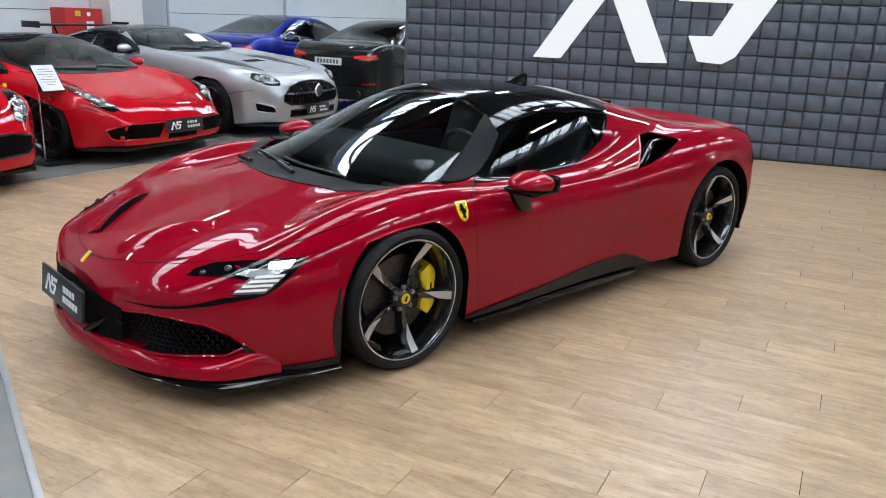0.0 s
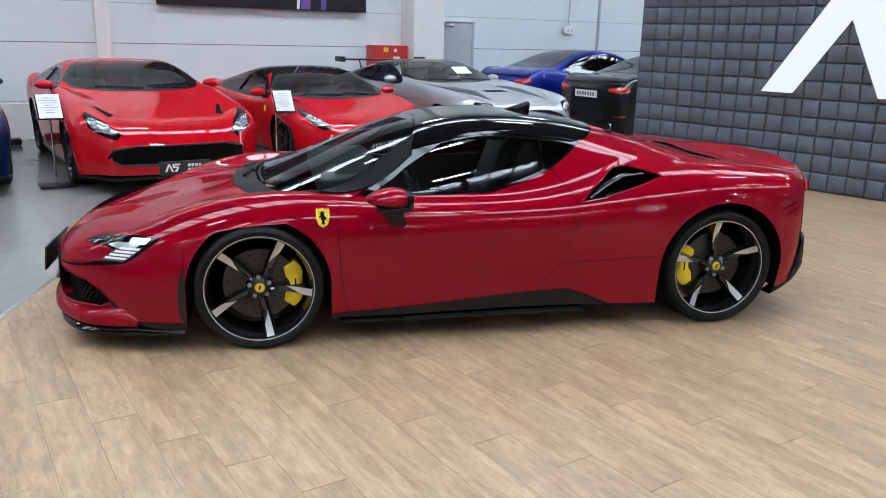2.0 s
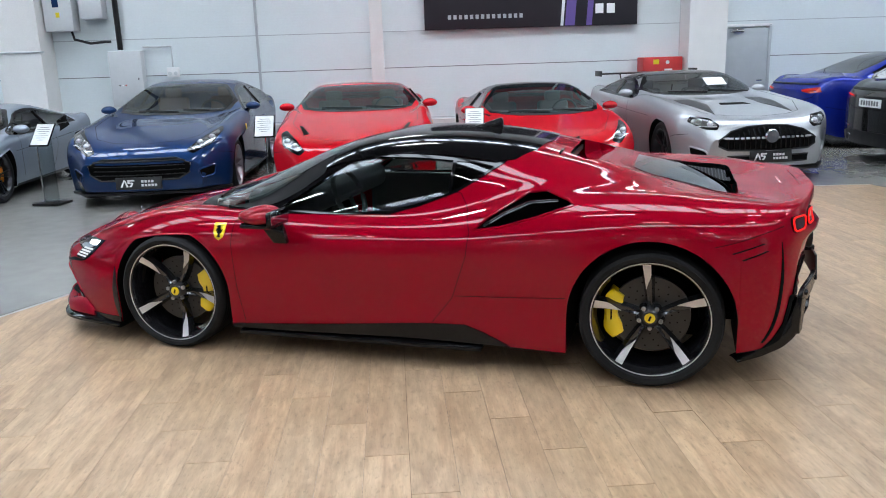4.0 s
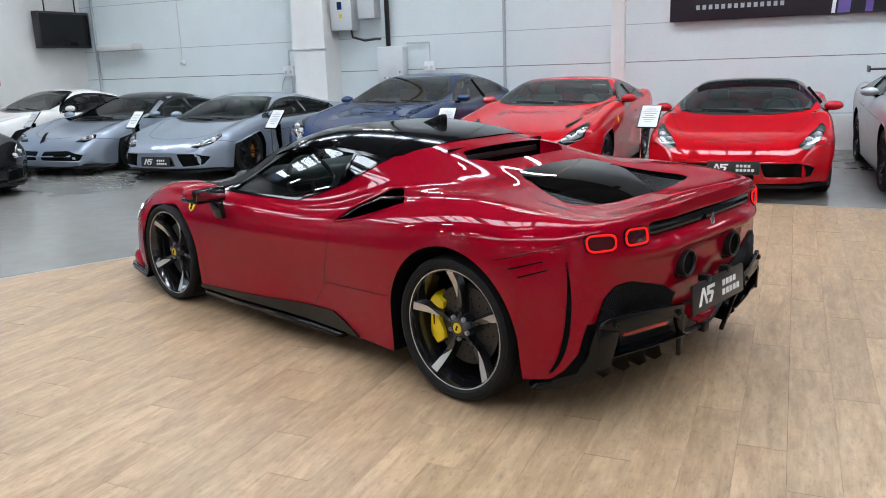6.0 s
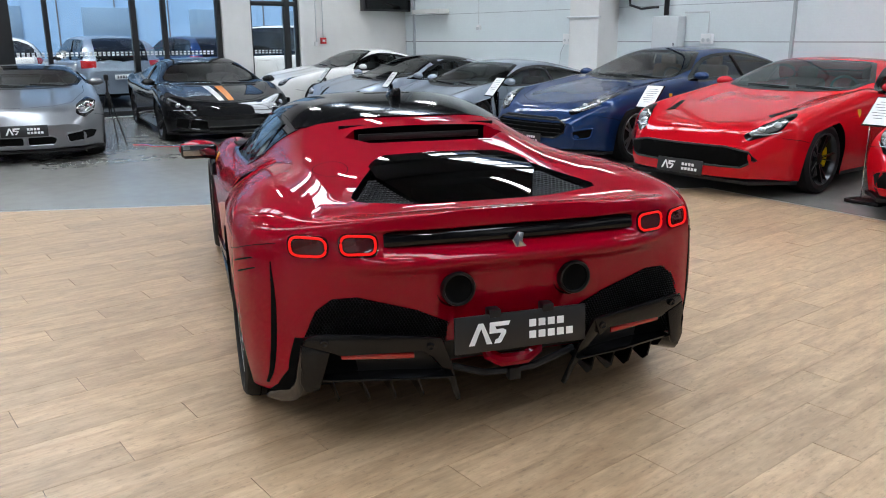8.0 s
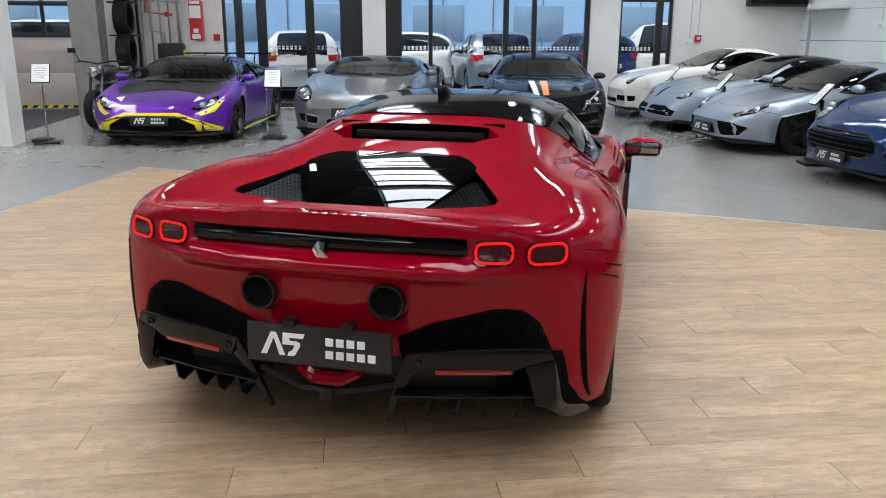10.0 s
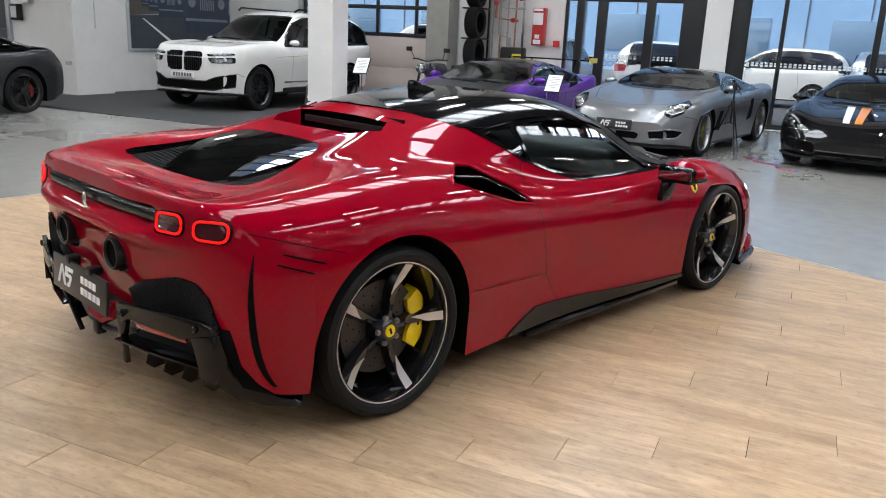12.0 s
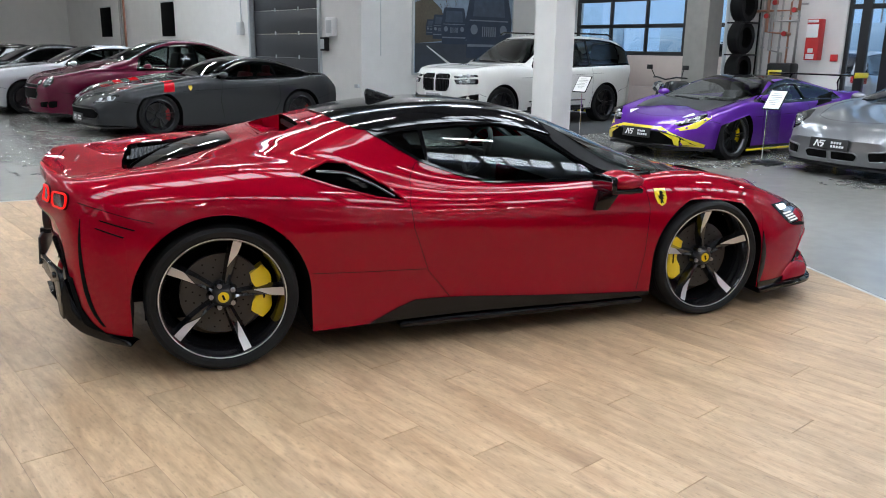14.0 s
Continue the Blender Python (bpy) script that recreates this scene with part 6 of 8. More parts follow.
            for k in (-1, 1):  # two projectors side by side
                h = bd.cast("x", -1, cy + k * wide * .17, cz + k * s * wide * .10 * (tall / wide))[0]
                if h is not None:
                    bulb = bmesh.new()
                    bmesh.ops.create_uvsphere(bulb, u_segments=14, v_segments=8, radius=rad)
                    part("projector", bulb, RIMSILVER, hd).location = h + Vector((rad * .45, 0, 0))
            low_edge = sorted(inner)[::max(1, len(inner) // 4)]
            guide = [(a, min(b for c, b in inner if abs(c - a) < wide * .3) + .012) for a, b in low_edge]
            add("light_guide", strip(bd, "x", -1, guide, .007, .0125), LENS, hd)
        for lp in tails:
            add("tail_light", patch(bd, "x", 1, [(s * a, b) for a, b in lp], .006, .01, .04), REDLENS, t)
        for dk in dark:
            o = [(s * a, b) for a, b in (rounded(dk, .028, 3) if min(a for a, b in dk) > .01 else dk)]
            # flat patch on the closed shell; the opening's shade is its colour
            add("grille", patch(bd, "x", -1, o, .004, .01, .05), VOID, t)
            lip = []
            for a, b in zip(o, o[1:] + o[:1]):
                n_ = max(1, int(math.hypot(b[0] - a[0], b[1] - a[1]) / .06))
                lip += [bd.cast("x", -1, a[0] + (b[0] - a[0]) * k / n_, a[1] + (b[1] - a[1]) * k / n_)[0] for k in range(n_) if abs(a[0]) + abs(b[0]) > .02]
            lip = [v for v in lip if v is not None]
            part("grille_lip", tube_bm(lip, .011, 6, abs(o[0][0]) > .01), SATIN if min(a for a, b in dk) < .01 else paint_m, t)
        add("door_gap", strip(bd, "y", s, [(xa + .12, belt - .01), (xa + .08, .55), (xa + .14, .26)], .006), VOID, t)
        add("door_gap", strip(bd, "y", s, [(bx, belt), (bx + .04, .55), (bx - .10, .26)], .006), VOID, t)
        nose_y = half * .60
        add("bonnet_gap", strip(bd, "z", 1, [(L0 + .30, s * .02), (L0 + .36, s * nose_y * .6), (L0 + .52, s * nose_y), (L0 + 1.0, s * half * .78), (c0 + .06, s * half * .80)], .006), VOID, t)
        add("bumper_gap", strip(bd, "y", s, [(axle[0] - r - .02, r * 1.55), (axle[0] - r - .10, r * 1.62), (L0 + .36, r * 1.70)], .005), VOID, t)
        add("bumper_gap", strip(bd, "y", s, [(axle[1] + r + .03, r * 1.6), (axle[1] + r + .14, r * 1.72), (L1 - .22, r * 1.9)], .005), VOID, t)
        # side crease shown by its shade only, as a thin dark strip
        add("waist_line", strip(bd, "y", s, [(axle[0] + r + .06, belt - .20), ((axle[0] + axle[1]) / 2, belt - .17), (axle[1] - .1, belt - .12)], .004), VOID, t)
        mx, my = c0 + .44, half - .05
        mb = bmesh.new()
        bmesh.ops.create_uvsphere(mb, u_segments=16, v_segments=10, radius=1)
        for v in mb.verts:
            v.co = (v.co.x * (.10 if v.co.x < 0 else .034), v.co.y * .105, v.co.z * (.062 if v.co.z > 0 else .048))
        mi = part("mirror", mb, paint_m, t)
        mi.location = (mx, s * (my + .05), belt + .055)
        part("mirror_arm", tube_bm([(mx, s * (my - .10), belt - .01), (mx, s * (my + .03), belt + .03)], .02, 6), GLOSS, t)
        part("mirror_glass", box_bm(.004, .15, .075, (mx + .034, s * (my + .05), belt + .055), .001), MIRROR, t)
        part("sill", box_bm(axle[1] - axle[0] - 2 * r - .1, .06, .05, ((axle[0] + axle[1]) / 2, s * (half - .07), sill + .01), .015), SATIN, t)
    if roof_m:
        rf = both([(h0 + .01, 0), (h0 + .03, wy(h0, .97)), ((h0 + h1) / 2, wy((h0 + h1) / 2, .985)), (h1 - .01, wy(h1, .97)), (h1 - .01, 0)])
        add("roof", patch(bd, "z", 1, rf, .006, .01, .08), roof_m, t)
    # cabin
    sm = seat or LEATHER
    zf = belt - .45
    hs = min(.95, interp(top, (c0 + c1) / 2 + .3) - .10 - zf)
    part("cabin_floor", box_bm(c1 - c0 - .3, half * 1.6, .05, ((c0 + c1) / 2, 0, zf)), LEATHER, t)
    part("dashboard", box_bm(.35, half * 1.5, .16, (c0 + .42, 0, belt - .05), .05, 3), LEATHER, t)
    for s in (-1, 1):
        st_o = part("seat", box_bm(.48, .48, .16, ((c0 + c1) / 2 - .06, s * half * .40, zf + .2), .05, 2), sm, t)
        part("backrest", box_bm(.13, .46, hs - .30, ((c0 + c1) / 2 + .20, s * half * .40, zf + .10 + (hs - .2) / 2), .05, 3, None, pose(0, 0, 0, 0, 14, 0)), sm, st_o)
        part("headrest", box_bm(.09, .24, .15, ((c0 + c1) / 2 + .26, s * half * .40, zf + hs - .09), .04, 2), sm, st_o)
    swb = tube_bm([(0, .17 * math.cos(k * math.pi / 10), .17 * math.sin(k * math.pi / 10)) for k in range(20)], .014, 6, True)
    tube_bm([(0, -.16, 0), (0, .16, 0)], .014, 5, False, swb)
    sw = part("steering_wheel", swb, LEATHER, t)
    sw.location, sw.rotation_euler = (c0 + .68, -half * .4, belt - .01), (0, radians(-22), 0)
    # wheels
    for a in axle:
        for s in (-1, 1):
            hub = None
            for nm, me in wheel_set(r, .26, rim or RIMDARK, cal):
                o = new("wheel" if hub is None else nm, me)
                if hub is None:
                    hub = o
                    o.parent = t
                    o.location = (a, s * (half - .145), r)
                    if s > 0:
                        o.rotation_euler = (0, 0, math.pi)
                else:
                    o.parent = hub
    # chin and plate
    line = [(x - .015, y + .01) for x, y, z in skin[:, -4].tolist() if x < L0 + .55]
    line[0] = (line[0][0], 0)
    full = [(x, -y) for x, y in reversed(line)] + line[1:]
    zl = sill + .035
    cb = bmesh.new()
    ring = [[cb.verts.new((x, y, zl - .05)), cb.verts.new((x, y, zl - .02)), cb.verts.new((x + .12, y * .86, zl - .01)), cb.verts.new((x + .12, y * .86, zl - .05))] for x, y in full]
    for u, v in zip(ring, ring[1:]):
        for k in range(4):
            cb.faces.new((u[k], u[(k + 1) % 4], v[(k + 1) % 4], v[k]))
    part("front_lip", cb, SATIN, t)
    if plate:
        fx = bd.cast("x", -1, .0, plate)[0]
        o = copy_thing(pl, pose((fx.x if fx else L0) - .02, 0, plate, 0, 6, 0))
        o.parent = t
    if rearplate:
        fx = bd.cast("x", 1, .0, rearplate)[0]
        rp = part("number_plate", box_bm(.012, .52, .11, ((fx.x if fx else L1) + .012, 0, rearplate), .003), INK, t, "white number plate")
        for k in range(7):
            part("plate_bar", box_bm(.003, .04, .06, ((fx.x if fx else L1) + .0195, -.19 + .062 * k, rearplate)), DARKINK, rp)
    if extras:
        extras(t, bd)
    return t


def badge_horse(z, x0=None):
    def f(t, bd):
        h = bd.cast("x", -1, 0, z)[0]
        part("nose_emblem", prism_bm([(-.02, -.035), (-.004, -.01), (-.02, .014), (.004, .04), (.018, .03), (.01, .0), (.02, -.035)], .008, "x", h.x - .012, .002), CHROME, t, "small chrome emblem")
    return f


def fender_shields(x, z):
    def f(t, bd):
        for s in (-1, 1):
            sh = [(-.03, .04), (.03, .04), (.03, 0), (0, -.042), (-.03, 0)]
            add("shield_badge", patch(bd, "y", s, [(x + a, z + b) for a, b in sh], .005, .004, .02), YELLOW, t)
    return f


def together(*fs):
    def f(t, bd):
        for g in fs:
            g(t, bd)
    return f


def bonnet_stripe(poly, mat, nm="stripe"):
    def f(t, bd):
        add(nm, patch(bd, "z", 1, poly, .004, .003, .06), mat, t)
    return f


def front_shape(poly, mat, nm, lift=.008):
    def f(t, bd):
        for s in (-1, 1):
            add(nm, patch(bd, "x", -1, [(s * a, b) for a, b in poly], lift, .006, .05), mat, t)
    return f


def rear_wing(x, y, z, chord=.30, mat=None, tips=None):
    def f(t, bd):
        part("rear_wing", box_bm(chord, 2 * y, .025, (x, 0, z), .01), mat or GLOSS, t)
        for s in (-1, 1):
            part("wing_end", box_bm(chord + .03, .012, .09, (x, s * y, z + .005), .004), tips or mat or GLOSS, t)
            part("wing_stay", tube_bm([(x, s * .45, z), (x - .08, s * .45, z - .12), (x - .02, s * .45, z - .30)], .014, 6), GLOSS, t)
    return f


def side_dark(poly, mat=None, nm="side_vent"):
    def f(t, bd):
        for s in (-1, 1):
            add(nm, patch(bd, "y", s, poly, .005, .008, .04), mat or VOID, t)
    return f


GT_TOP = [(-2.34, .50), (-2.26, .60), (-2.1, .67), (-1.8, .745), (-1.35, .83), (-.8, .90), (-.50, .945), (-.1, 1.11), (.2, 1.215), (.45, 1.27), (.75, 1.275), (1.1, 1.22), (1.6, 1.06), (2.05, .98), (2.25, .93), (2.31, .82)]
MID_TOP = [(-2.28, .44), (-2.2, .52), (-2.0, .60), (-1.5, .735), (-1.15, .80), (-.95, .84), (-.5, 1.03), (-.15, 1.155), (.15, 1.205), (.5, 1.18), (.9, 1.10), (1.4, .99), (1.9, .92), (2.15, .88), (2.24, .78)]
WEDGE_TOP = [(-2.26, .42), (-2.18, .50), (-1.9, .60), (-1.4, .715), (-1.05, .79), (-.6, .98), (-.2, 1.12), (.15, 1.165), (.5, 1.145), (.9, 1.07), (1.5, .95), (1.95, .90), (2.13, .86), (2.2, .76)]

LAMP812 = [(.56, .60), (.66, .70), (.80, .80), (.86, .78), (.83, .66), (.74, .60), (.62, .555)]
c812 = road_car("coupe", "bright red long-bonnet coupe with black grille and dealer plate", ROSSO, GT_TOP, -2.34, 2.31, 1.97, .93, (-1.36, 1.36), .345, (-.55, 1.55), (.28, .95), None, [LAMP812], [[(0, .50), (.45, .50), (.66, .46), (.72, .38), (.6, .31), (0, .31)]], [], RIMDARK, YELLOW, .27, TAN, extras=together(badge_horse(.43), fender_shields(-.78, .76), bonnet_stripe([(-1.78, -.60), (-1.42, -.68), (-1.40, -.65), (-1.72, -.54)], VOID, "bonnet_vent"), bonnet_stripe([(-1.78, .60), (-1.42, .68), (-1.40, .65), (-1.72, .54)], VOID, "bonnet_vent")))
c812.matrix_world = hall_pose(-.72, 6.42, -.012, 90)
c458 = road_car("coupe", "bright red mid-engined coupe with black roof beside acrylic stand", ROSSO, MID_TOP, -2.28, 2.24, 1.94, .83, (-1.325, 1.325), .34, (-1.0, 1.5), (-.15, .55), BLACKP, [[(.60, .56), (.70, .66), (.83, .77), (.87, .72), (.80, .60), (.70, .53)]], [[(.24, .42), (.62, .42), (.78, .36), (.74, .26), (.30, .26)], [(0, .30), (.2, .30), (.2, .24), (0, .24)]], [], RIMDARK, YELLOW, .37, LEATHER, extras=together(fender_shields(-.80, .70)))
c458.matrix_world = hall_pose(1.74, 6.5, -.012, 90)
GTC_TOP = [(-2.36, .52), (-2.28, .62), (-2.1, .70), (-1.8, .78), (-1.35, .86), (-.8, .93), (-.55, .97), (-.1, 1.17), (.25, 1.31), (.55, 1.365), (.95, 1.38), (1.5, 1.33), (2.0, 1.18), (2.3, 1.02), (2.45, .88)]
cgtc = road_car("shooting_brake", "dark metallic blue shooting brake with wide black grille", NAVY, GTC_TOP, -2.36, 2.45, 1.98, .96, (-1.4, 1.49), .35, (-.6, 2.1), (.3, 1.55), None, [[(.52, .64), (.66, .75), (.84, .86), (.88, .82), (.80, .70), (.60, .60)]], [[(0, .57), (.42, .57), (.58, .50), (.56, .40), (.44, .33), (0, .33)], [(.66, .42), (.82, .46), (.80, .34), (.68, .32)]], [], RIMSILVER, REDTRIM, .30, TAN, lensk=(.86, .74), extras=together(badge_horse(.50), fender_shields(-.8, .78), *[front_shape([(0, .545 - .05 * k), (.50, .545 - .05 * k), (.52, .535 - .05 * k), (0, .533 - .05 * k)], SATIN, "grille_bar", .016) for k in range(4)]))
cgtc.matrix_world = hall_pose(-3.2, 6.72, -.012, 90)
AMG_TOP = [(-2.32, .55), (-2.26, .68), (-2.1, .76), (-1.8, .82), (-1.3, .89), (-.7, .94), (-.35, .98), (0, 1.13), (.3, 1.24), (.6, 1.285), (.9, 1.27), (1.3, 1.17), (1.8, 1.03), (2.15, .97), (2.32, .80)]
camg = road_car("coupe", "silver racing coupe with upright-slat grille and high rear wing", SILVER, AMG_TOP, -2.32, 2.32, 2.0, .95, (-1.32, 1.31), .35, (-.4, 1.65), (.32, 1.0), GREY, [[(.56, .70), (.64, .775), (.84, .80), (.88, .74), (.74, .655), (.60, .645)]], [[(0, .69), (.25, .68), (.45, .63), (.60, .53), (.60, .46), (.50, .41), (0, .40)], [(.72, .40), (.86, .45), (.84, .33), (.70, .31)], [(0, .34), (.5, .34), (.5, .26), (0, .26)]], [], RIMDARK, RIMDARK, .33, LEATHER, extras=together(rear_wing(2.0, .82, 1.23, .34, SATIN), bonnet_stripe([(-1.85, -.50), (-1.1, -.62), (-.8, -.60), (-.8, -.40), (-1.3, -.36)], SATIN, "bonnet_vent"), bonnet_stripe([(-1.85, .50), (-1.1, .62), (-.8, .60), (-.8, .40), (-1.3, .36)], SATIN, "bonnet_vent"), bonnet_stripe([(-1.35, -.2), (-1.35, .2), (-1.22, .16), (-1.22, -.16)], VOID, "bonnet_scoop")))
camg.matrix_world = hall_pose(4.12, 6.6, -.012, 92)
for k in range(-8, 9):
    up = [SHELLS[camg.name].cast("x", -1, .062 * k, z)[0] + Vector((-.012, 0, 0)) for z in np.linspace(.425, .675 - .0022 * k * k, 6)]
    part("grille_slat", tube_bm(up, .010, 6), SATINGLOSS, camg)
part("grille_star", lathe_bm([(-2.375, .0), (-2.378, .075), (-2.36, .085), (-2.355, .07)], 28, "x"), CHROME, camg, "round chrome star badge").location = (SHELLS[camg.name].cast("x", -1, 0, .57)[0].x + 2.32, 0, .57)
part("windscreen_paper", box_bm(.004, .30, .21, (-.03, -.30, 1.135), .001, 1, None, pose(0, 0, 0, 0, 62, 0)), PAPER, camg)
HLAMP = [(.50, .50), (.64, .57), (.80, .66), (.85, .63), (.78, .54), (.62, .48)]
HDARK = [[(.34, .42), (.60, .42), (.78, .36), (.70, .24), (.42, .22)], [(0, .36), (.26, .36), (.30, .24), (0, .24)]]
chur = road_car("supercar", "matt silver wedge-shaped supercar with dark angular intakes", STEEL, WEDGE_TOP, -2.26, 2.2, 1.93, .80, (-1.31, 1.31), .34, (-1.1, 1.45), (-.2, .6), STEEL, [HLAMP], HDARK, [], RIMDARK, ORANGE, .30, LEATHER, extras=side_dark([(.55, .72), (.78, .86), (1.2, .92), (1.0, .78)]))
chur.matrix_world = hall_pose(-6.05, 6.5, -.012, 90)
csf = road_car("supercar", "steel-silver mid-engined supercar with black roof and low nose", STEEL, MID_TOP, -2.4, 2.24, 1.97, .81, (-1.325, 1.325), .34, (-1.25, 1.4), (-.3, .6), BLACKP, [[(.52, .53), (.66, .60), (.82, .64), (.84, .58), (.70, .52)]], [[(.05, .40), (.5, .41), (.74, .34), (.70, .24), (.05, .26)]], [], RIMDARK, YELLOW, .0, LEATHER, extras=bonnet_stripe([(-2.2, .16), (-1.9, .36), (-1.86, .33), (-2.15, .12)], VOID, "duct"))
csf.matrix_world = hall_pose(-8.55, 6.75, -.012, 90)
P911_TOP = [(-2.12, .52), (-2.06, .64), (-1.9, .72), (-1.4, .82), (-.9, .90), (-.70, .93), (-.3, 1.13), (.05, 1.265), (.35, 1.30), (.7, 1.265), (1.2, 1.12), (1.7, .94), (2.05, .80), (2.15, .68)]
c911 = road_car("coupe", "ivory white rear-engined coupe with round headlamps", WHITEP, P911_TOP, -2.12, 2.15, 1.85, .90, (-1.22, 1.23), .335, (-.72, 1.6), (.05, .75), None, [[(.58 + .10 * math.cos(k * math.pi / 6), .70 + .085 * math.sin(k * math.pi / 6)) for k in range(12)]], [[(.36, .42), (.76, .42), (.74, .30), (.36, .30)], [(0, .34), (.34, .34), (.34, .27), (0, .27)]], [], RIMSILVER, RIMDARK, 0, LEATHER)
c911.matrix_world = hall_pose(-10.75, 6.6, -.012, 86)
cmcl = road_car("supercar", "black supercar with white and orange bonnet stripes", BLACKP, MID_TOP, -2.3, 2.24, 1.93, .80, (-1.335, 1.335), .34, (-1.15, 1.3), (-.25, .55), BLACKP, [[(.50, .52), (.66, .64), (.86, .66), (.88, .52), (.74, .46), (.56, .46)]], [[(.42, .36), (.80, .40), (.82, .26), (.40, .22)], [(0, .26), (.4, .26), (.4, .20), (0, .20)]], [], RIMDARK, ORANGE, 0, LEATHER, extras=together(bonnet_stripe([(-1.95, .09), (-1.95, .17), (-1.2, .24), (-1.2, .14)], WHITEP), bonnet_stripe([(-1.95, -.06), (-1.95, .03), (-1.2, .06), (-1.2, -.06)], ORANGE)), lens=GLOSS)
cmcl.matrix_world = hall_pose(-9.42, 2.68, -.012, 170)
ccgt = road_car("roadster", "silver-grey low roadster with twin round headlamps", GREYSILVER, [(-2.3, .48), (-2.22, .60), (-2.0, .68), (-1.5, .77), (-1.05, .84), (-.85, .87), (-.4, 1.06), (-.1, 1.15), (.15, 1.165), (.5, 1.12), (1.0, 1.0), (1.6, .93), (2.1, .86), (2.28, .74)], -2.3, 2.28, 1.92, .86, (-1.365, 1.365), .34, (-.9, 1.2), (-.1, .4), GREYSILVER, [[(.60, .60), (.62, .70), (.76, .78), (.86, .74), (.82, .62), (.70, .55)]], [[(.02, .355), (.30, .355), (.36, .32), (.32, .245), (.02, .245)], [(.46, .37), (.74, .41), (.84, .38), (.78, .29), (.48, .26)]], [], RIMSILVER, YELLOW, .43, LEATHER, extras=together(side_dark([(.5, .42), (.62, .74), (.74, .76), (.72, .45)]), side_dark([(-1.0, .35), (-.85, .62), (-.72, .62), (-.8, .35)])))
ccgt.matrix_world = hall_pose(-9.05, -.16, -.012, 168)
for s in (-1, 1):
    for k in range(2):
        part("lamp_ring", lathe_bm([(0, .0), (-.004, .045), (.0, .055), (.01, .05)], 20, "x"), CHROME, ccgt).location = SHELLS[ccgt.name].cast("x", -1, s * (.67 + .085 * k), .655 + .035 * k)[0] + Vector((-.012, 0, 0))
csto = road_car("supercar", "purple supercar with yellow front trim and high rear wing", PURPLE, WEDGE_TOP, -2.28, 2.25, 1.95, .80, (-1.31, 1.31), .34, (-1.1, 1.45), (-.2, .6), BLACKP, [HLAMP], [[(.0, .40), (.40, .40), (.66, .34), (.80, .22), (.0, .20)]], [], RIMDARK, YELLOW, .36, LEATHER, extras=together(rear_wing(2.0, .80, 1.16, .36, GLOSS, STRIPEYELLOW), front_shape([(0, .455), (.36, .455), (.62, .37), (.88, .235), (.86, .195), (.60, .215), (.58, .30), (.34, .42), (0, .425)], STRIPEYELLOW, "yellow_trim"), front_shape([(.58, .44), (.72, .50), (.88, .64), (.90, .60), (.80, .46), (.66, .42)], STRIPEYELLOW, "lamp_trim", .003), bonnet_stripe([(-1.55, -.40), (-1.42, -.15), (-1.42, .15), (-1.55, .40), (-1.62, .66), (-1.35, .72), (-1.02, .70), (-1.08, 0), (-1.02, -.70), (-1.35, -.72), (-1.62, -.66)], SATIN, "bonnet_cowl"), bonnet_stripe([(-1.92, .50), (-1.80, .62), (-1.72, .52)], INK, "bonnet_mark"), bonnet_stripe([(-1.92, -.50), (-1.80, -.62), (-1.72, -.52)], INK, "bonnet_mark"), side_dark([(.55, .72), (.78, .86), (1.2, .92), (1.0, .78)])))
csto.matrix_world = hall_pose(-8.88, -3.05, -.012, 173)
for s in (-1, 1):
    part("yellow_sill", box_bm(2.0, .03, .03, (-.05, s * .97, .13), .01), STRIPEYELLOW, csto)
X7_TOP = [(-2.5, .96), (-2.47, 1.07), (-2.3, 1.12), (-1.8, 1.17), (-1.2, 1.20), (-.95, 1.22), (-.5, 1.50), (-.2, 1.70), (.1, 1.78), (.7, 1.82), (1.6, 1.80), (2.1, 1.74), (2.4, 1.45), (2.55, 1.15), (2.6, .95)]
cx7 = road_car("suv", "white large off-road car with split headlamps and black kidney grille", WHITEP, X7_TOP, -2.5, 2.62, 2.0, 1.16, (-1.6, 1.5), .40, (-1.0, 2.5), (-.15, 2.05), None, [[(.46, .99), (.86, 1.02), (.88, .985), (.50, .955)], [(.50, .925), (.88, .945), (.88, .85), (.56, .84)]], [[(.015, .71), (.015, 1.0), (.05, 1.035), (.34, 1.035), (.40, .99), (.40, .80), (.32, .69), (.05, .69)], [(0, .53), (.45, .53), (.62, .60), (.88, .66), (.86, .44), (.6, .38), (0, .38)]], [[(.60, 1.10), (.95, 1.12), (.95, 1.02), (.60, 1.04)]], RIMDARK, RIMDARK, 0, LEATHER, nose=.22, tail=.16, crest=.01, sill=.30, roofw=.72)
cx7.matrix_world = hall_pose(-9.45, -8.35, -.012, 180)
for s in (-1, 1):
    for k in range(8):
        part("grille_slat", box_bm(.02, .010, .29, (SHELLS[cx7.name].cast("x", -1, s * (.06 + .042 * k), .865)[0].x - .012, s * (.06 + .042 * k), .865), .003), SATIN, cx7)
    part("roof_rail", tube_bm([(-.1, s * .68, 1.80), (0, s * .70, 1.85), (1.8, s * .70, 1.84), (1.95, s * .68, 1.78)], .02, 6), GLOSS, cx7)
    part("arch_cladding", box_bm(1.7, .05, .07, (-.05, s * .96, .36), .02), SATIN, cx7)
    part("arch_cladding", box_bm(1.7, .02, .03, (-.05, s * .995, .50), .008), CHROME, cx7)
xp = part("number_plate", box_bm(.012, .52, .11, (-2.535, 0, .625), .003), INK, cx7, "white number plate")
for k in range(7):
    part("plate_bar", box_bm(.003, .04, .06, (-2.5425, -.19 + .062 * k, .625)), DARKINK, xp)
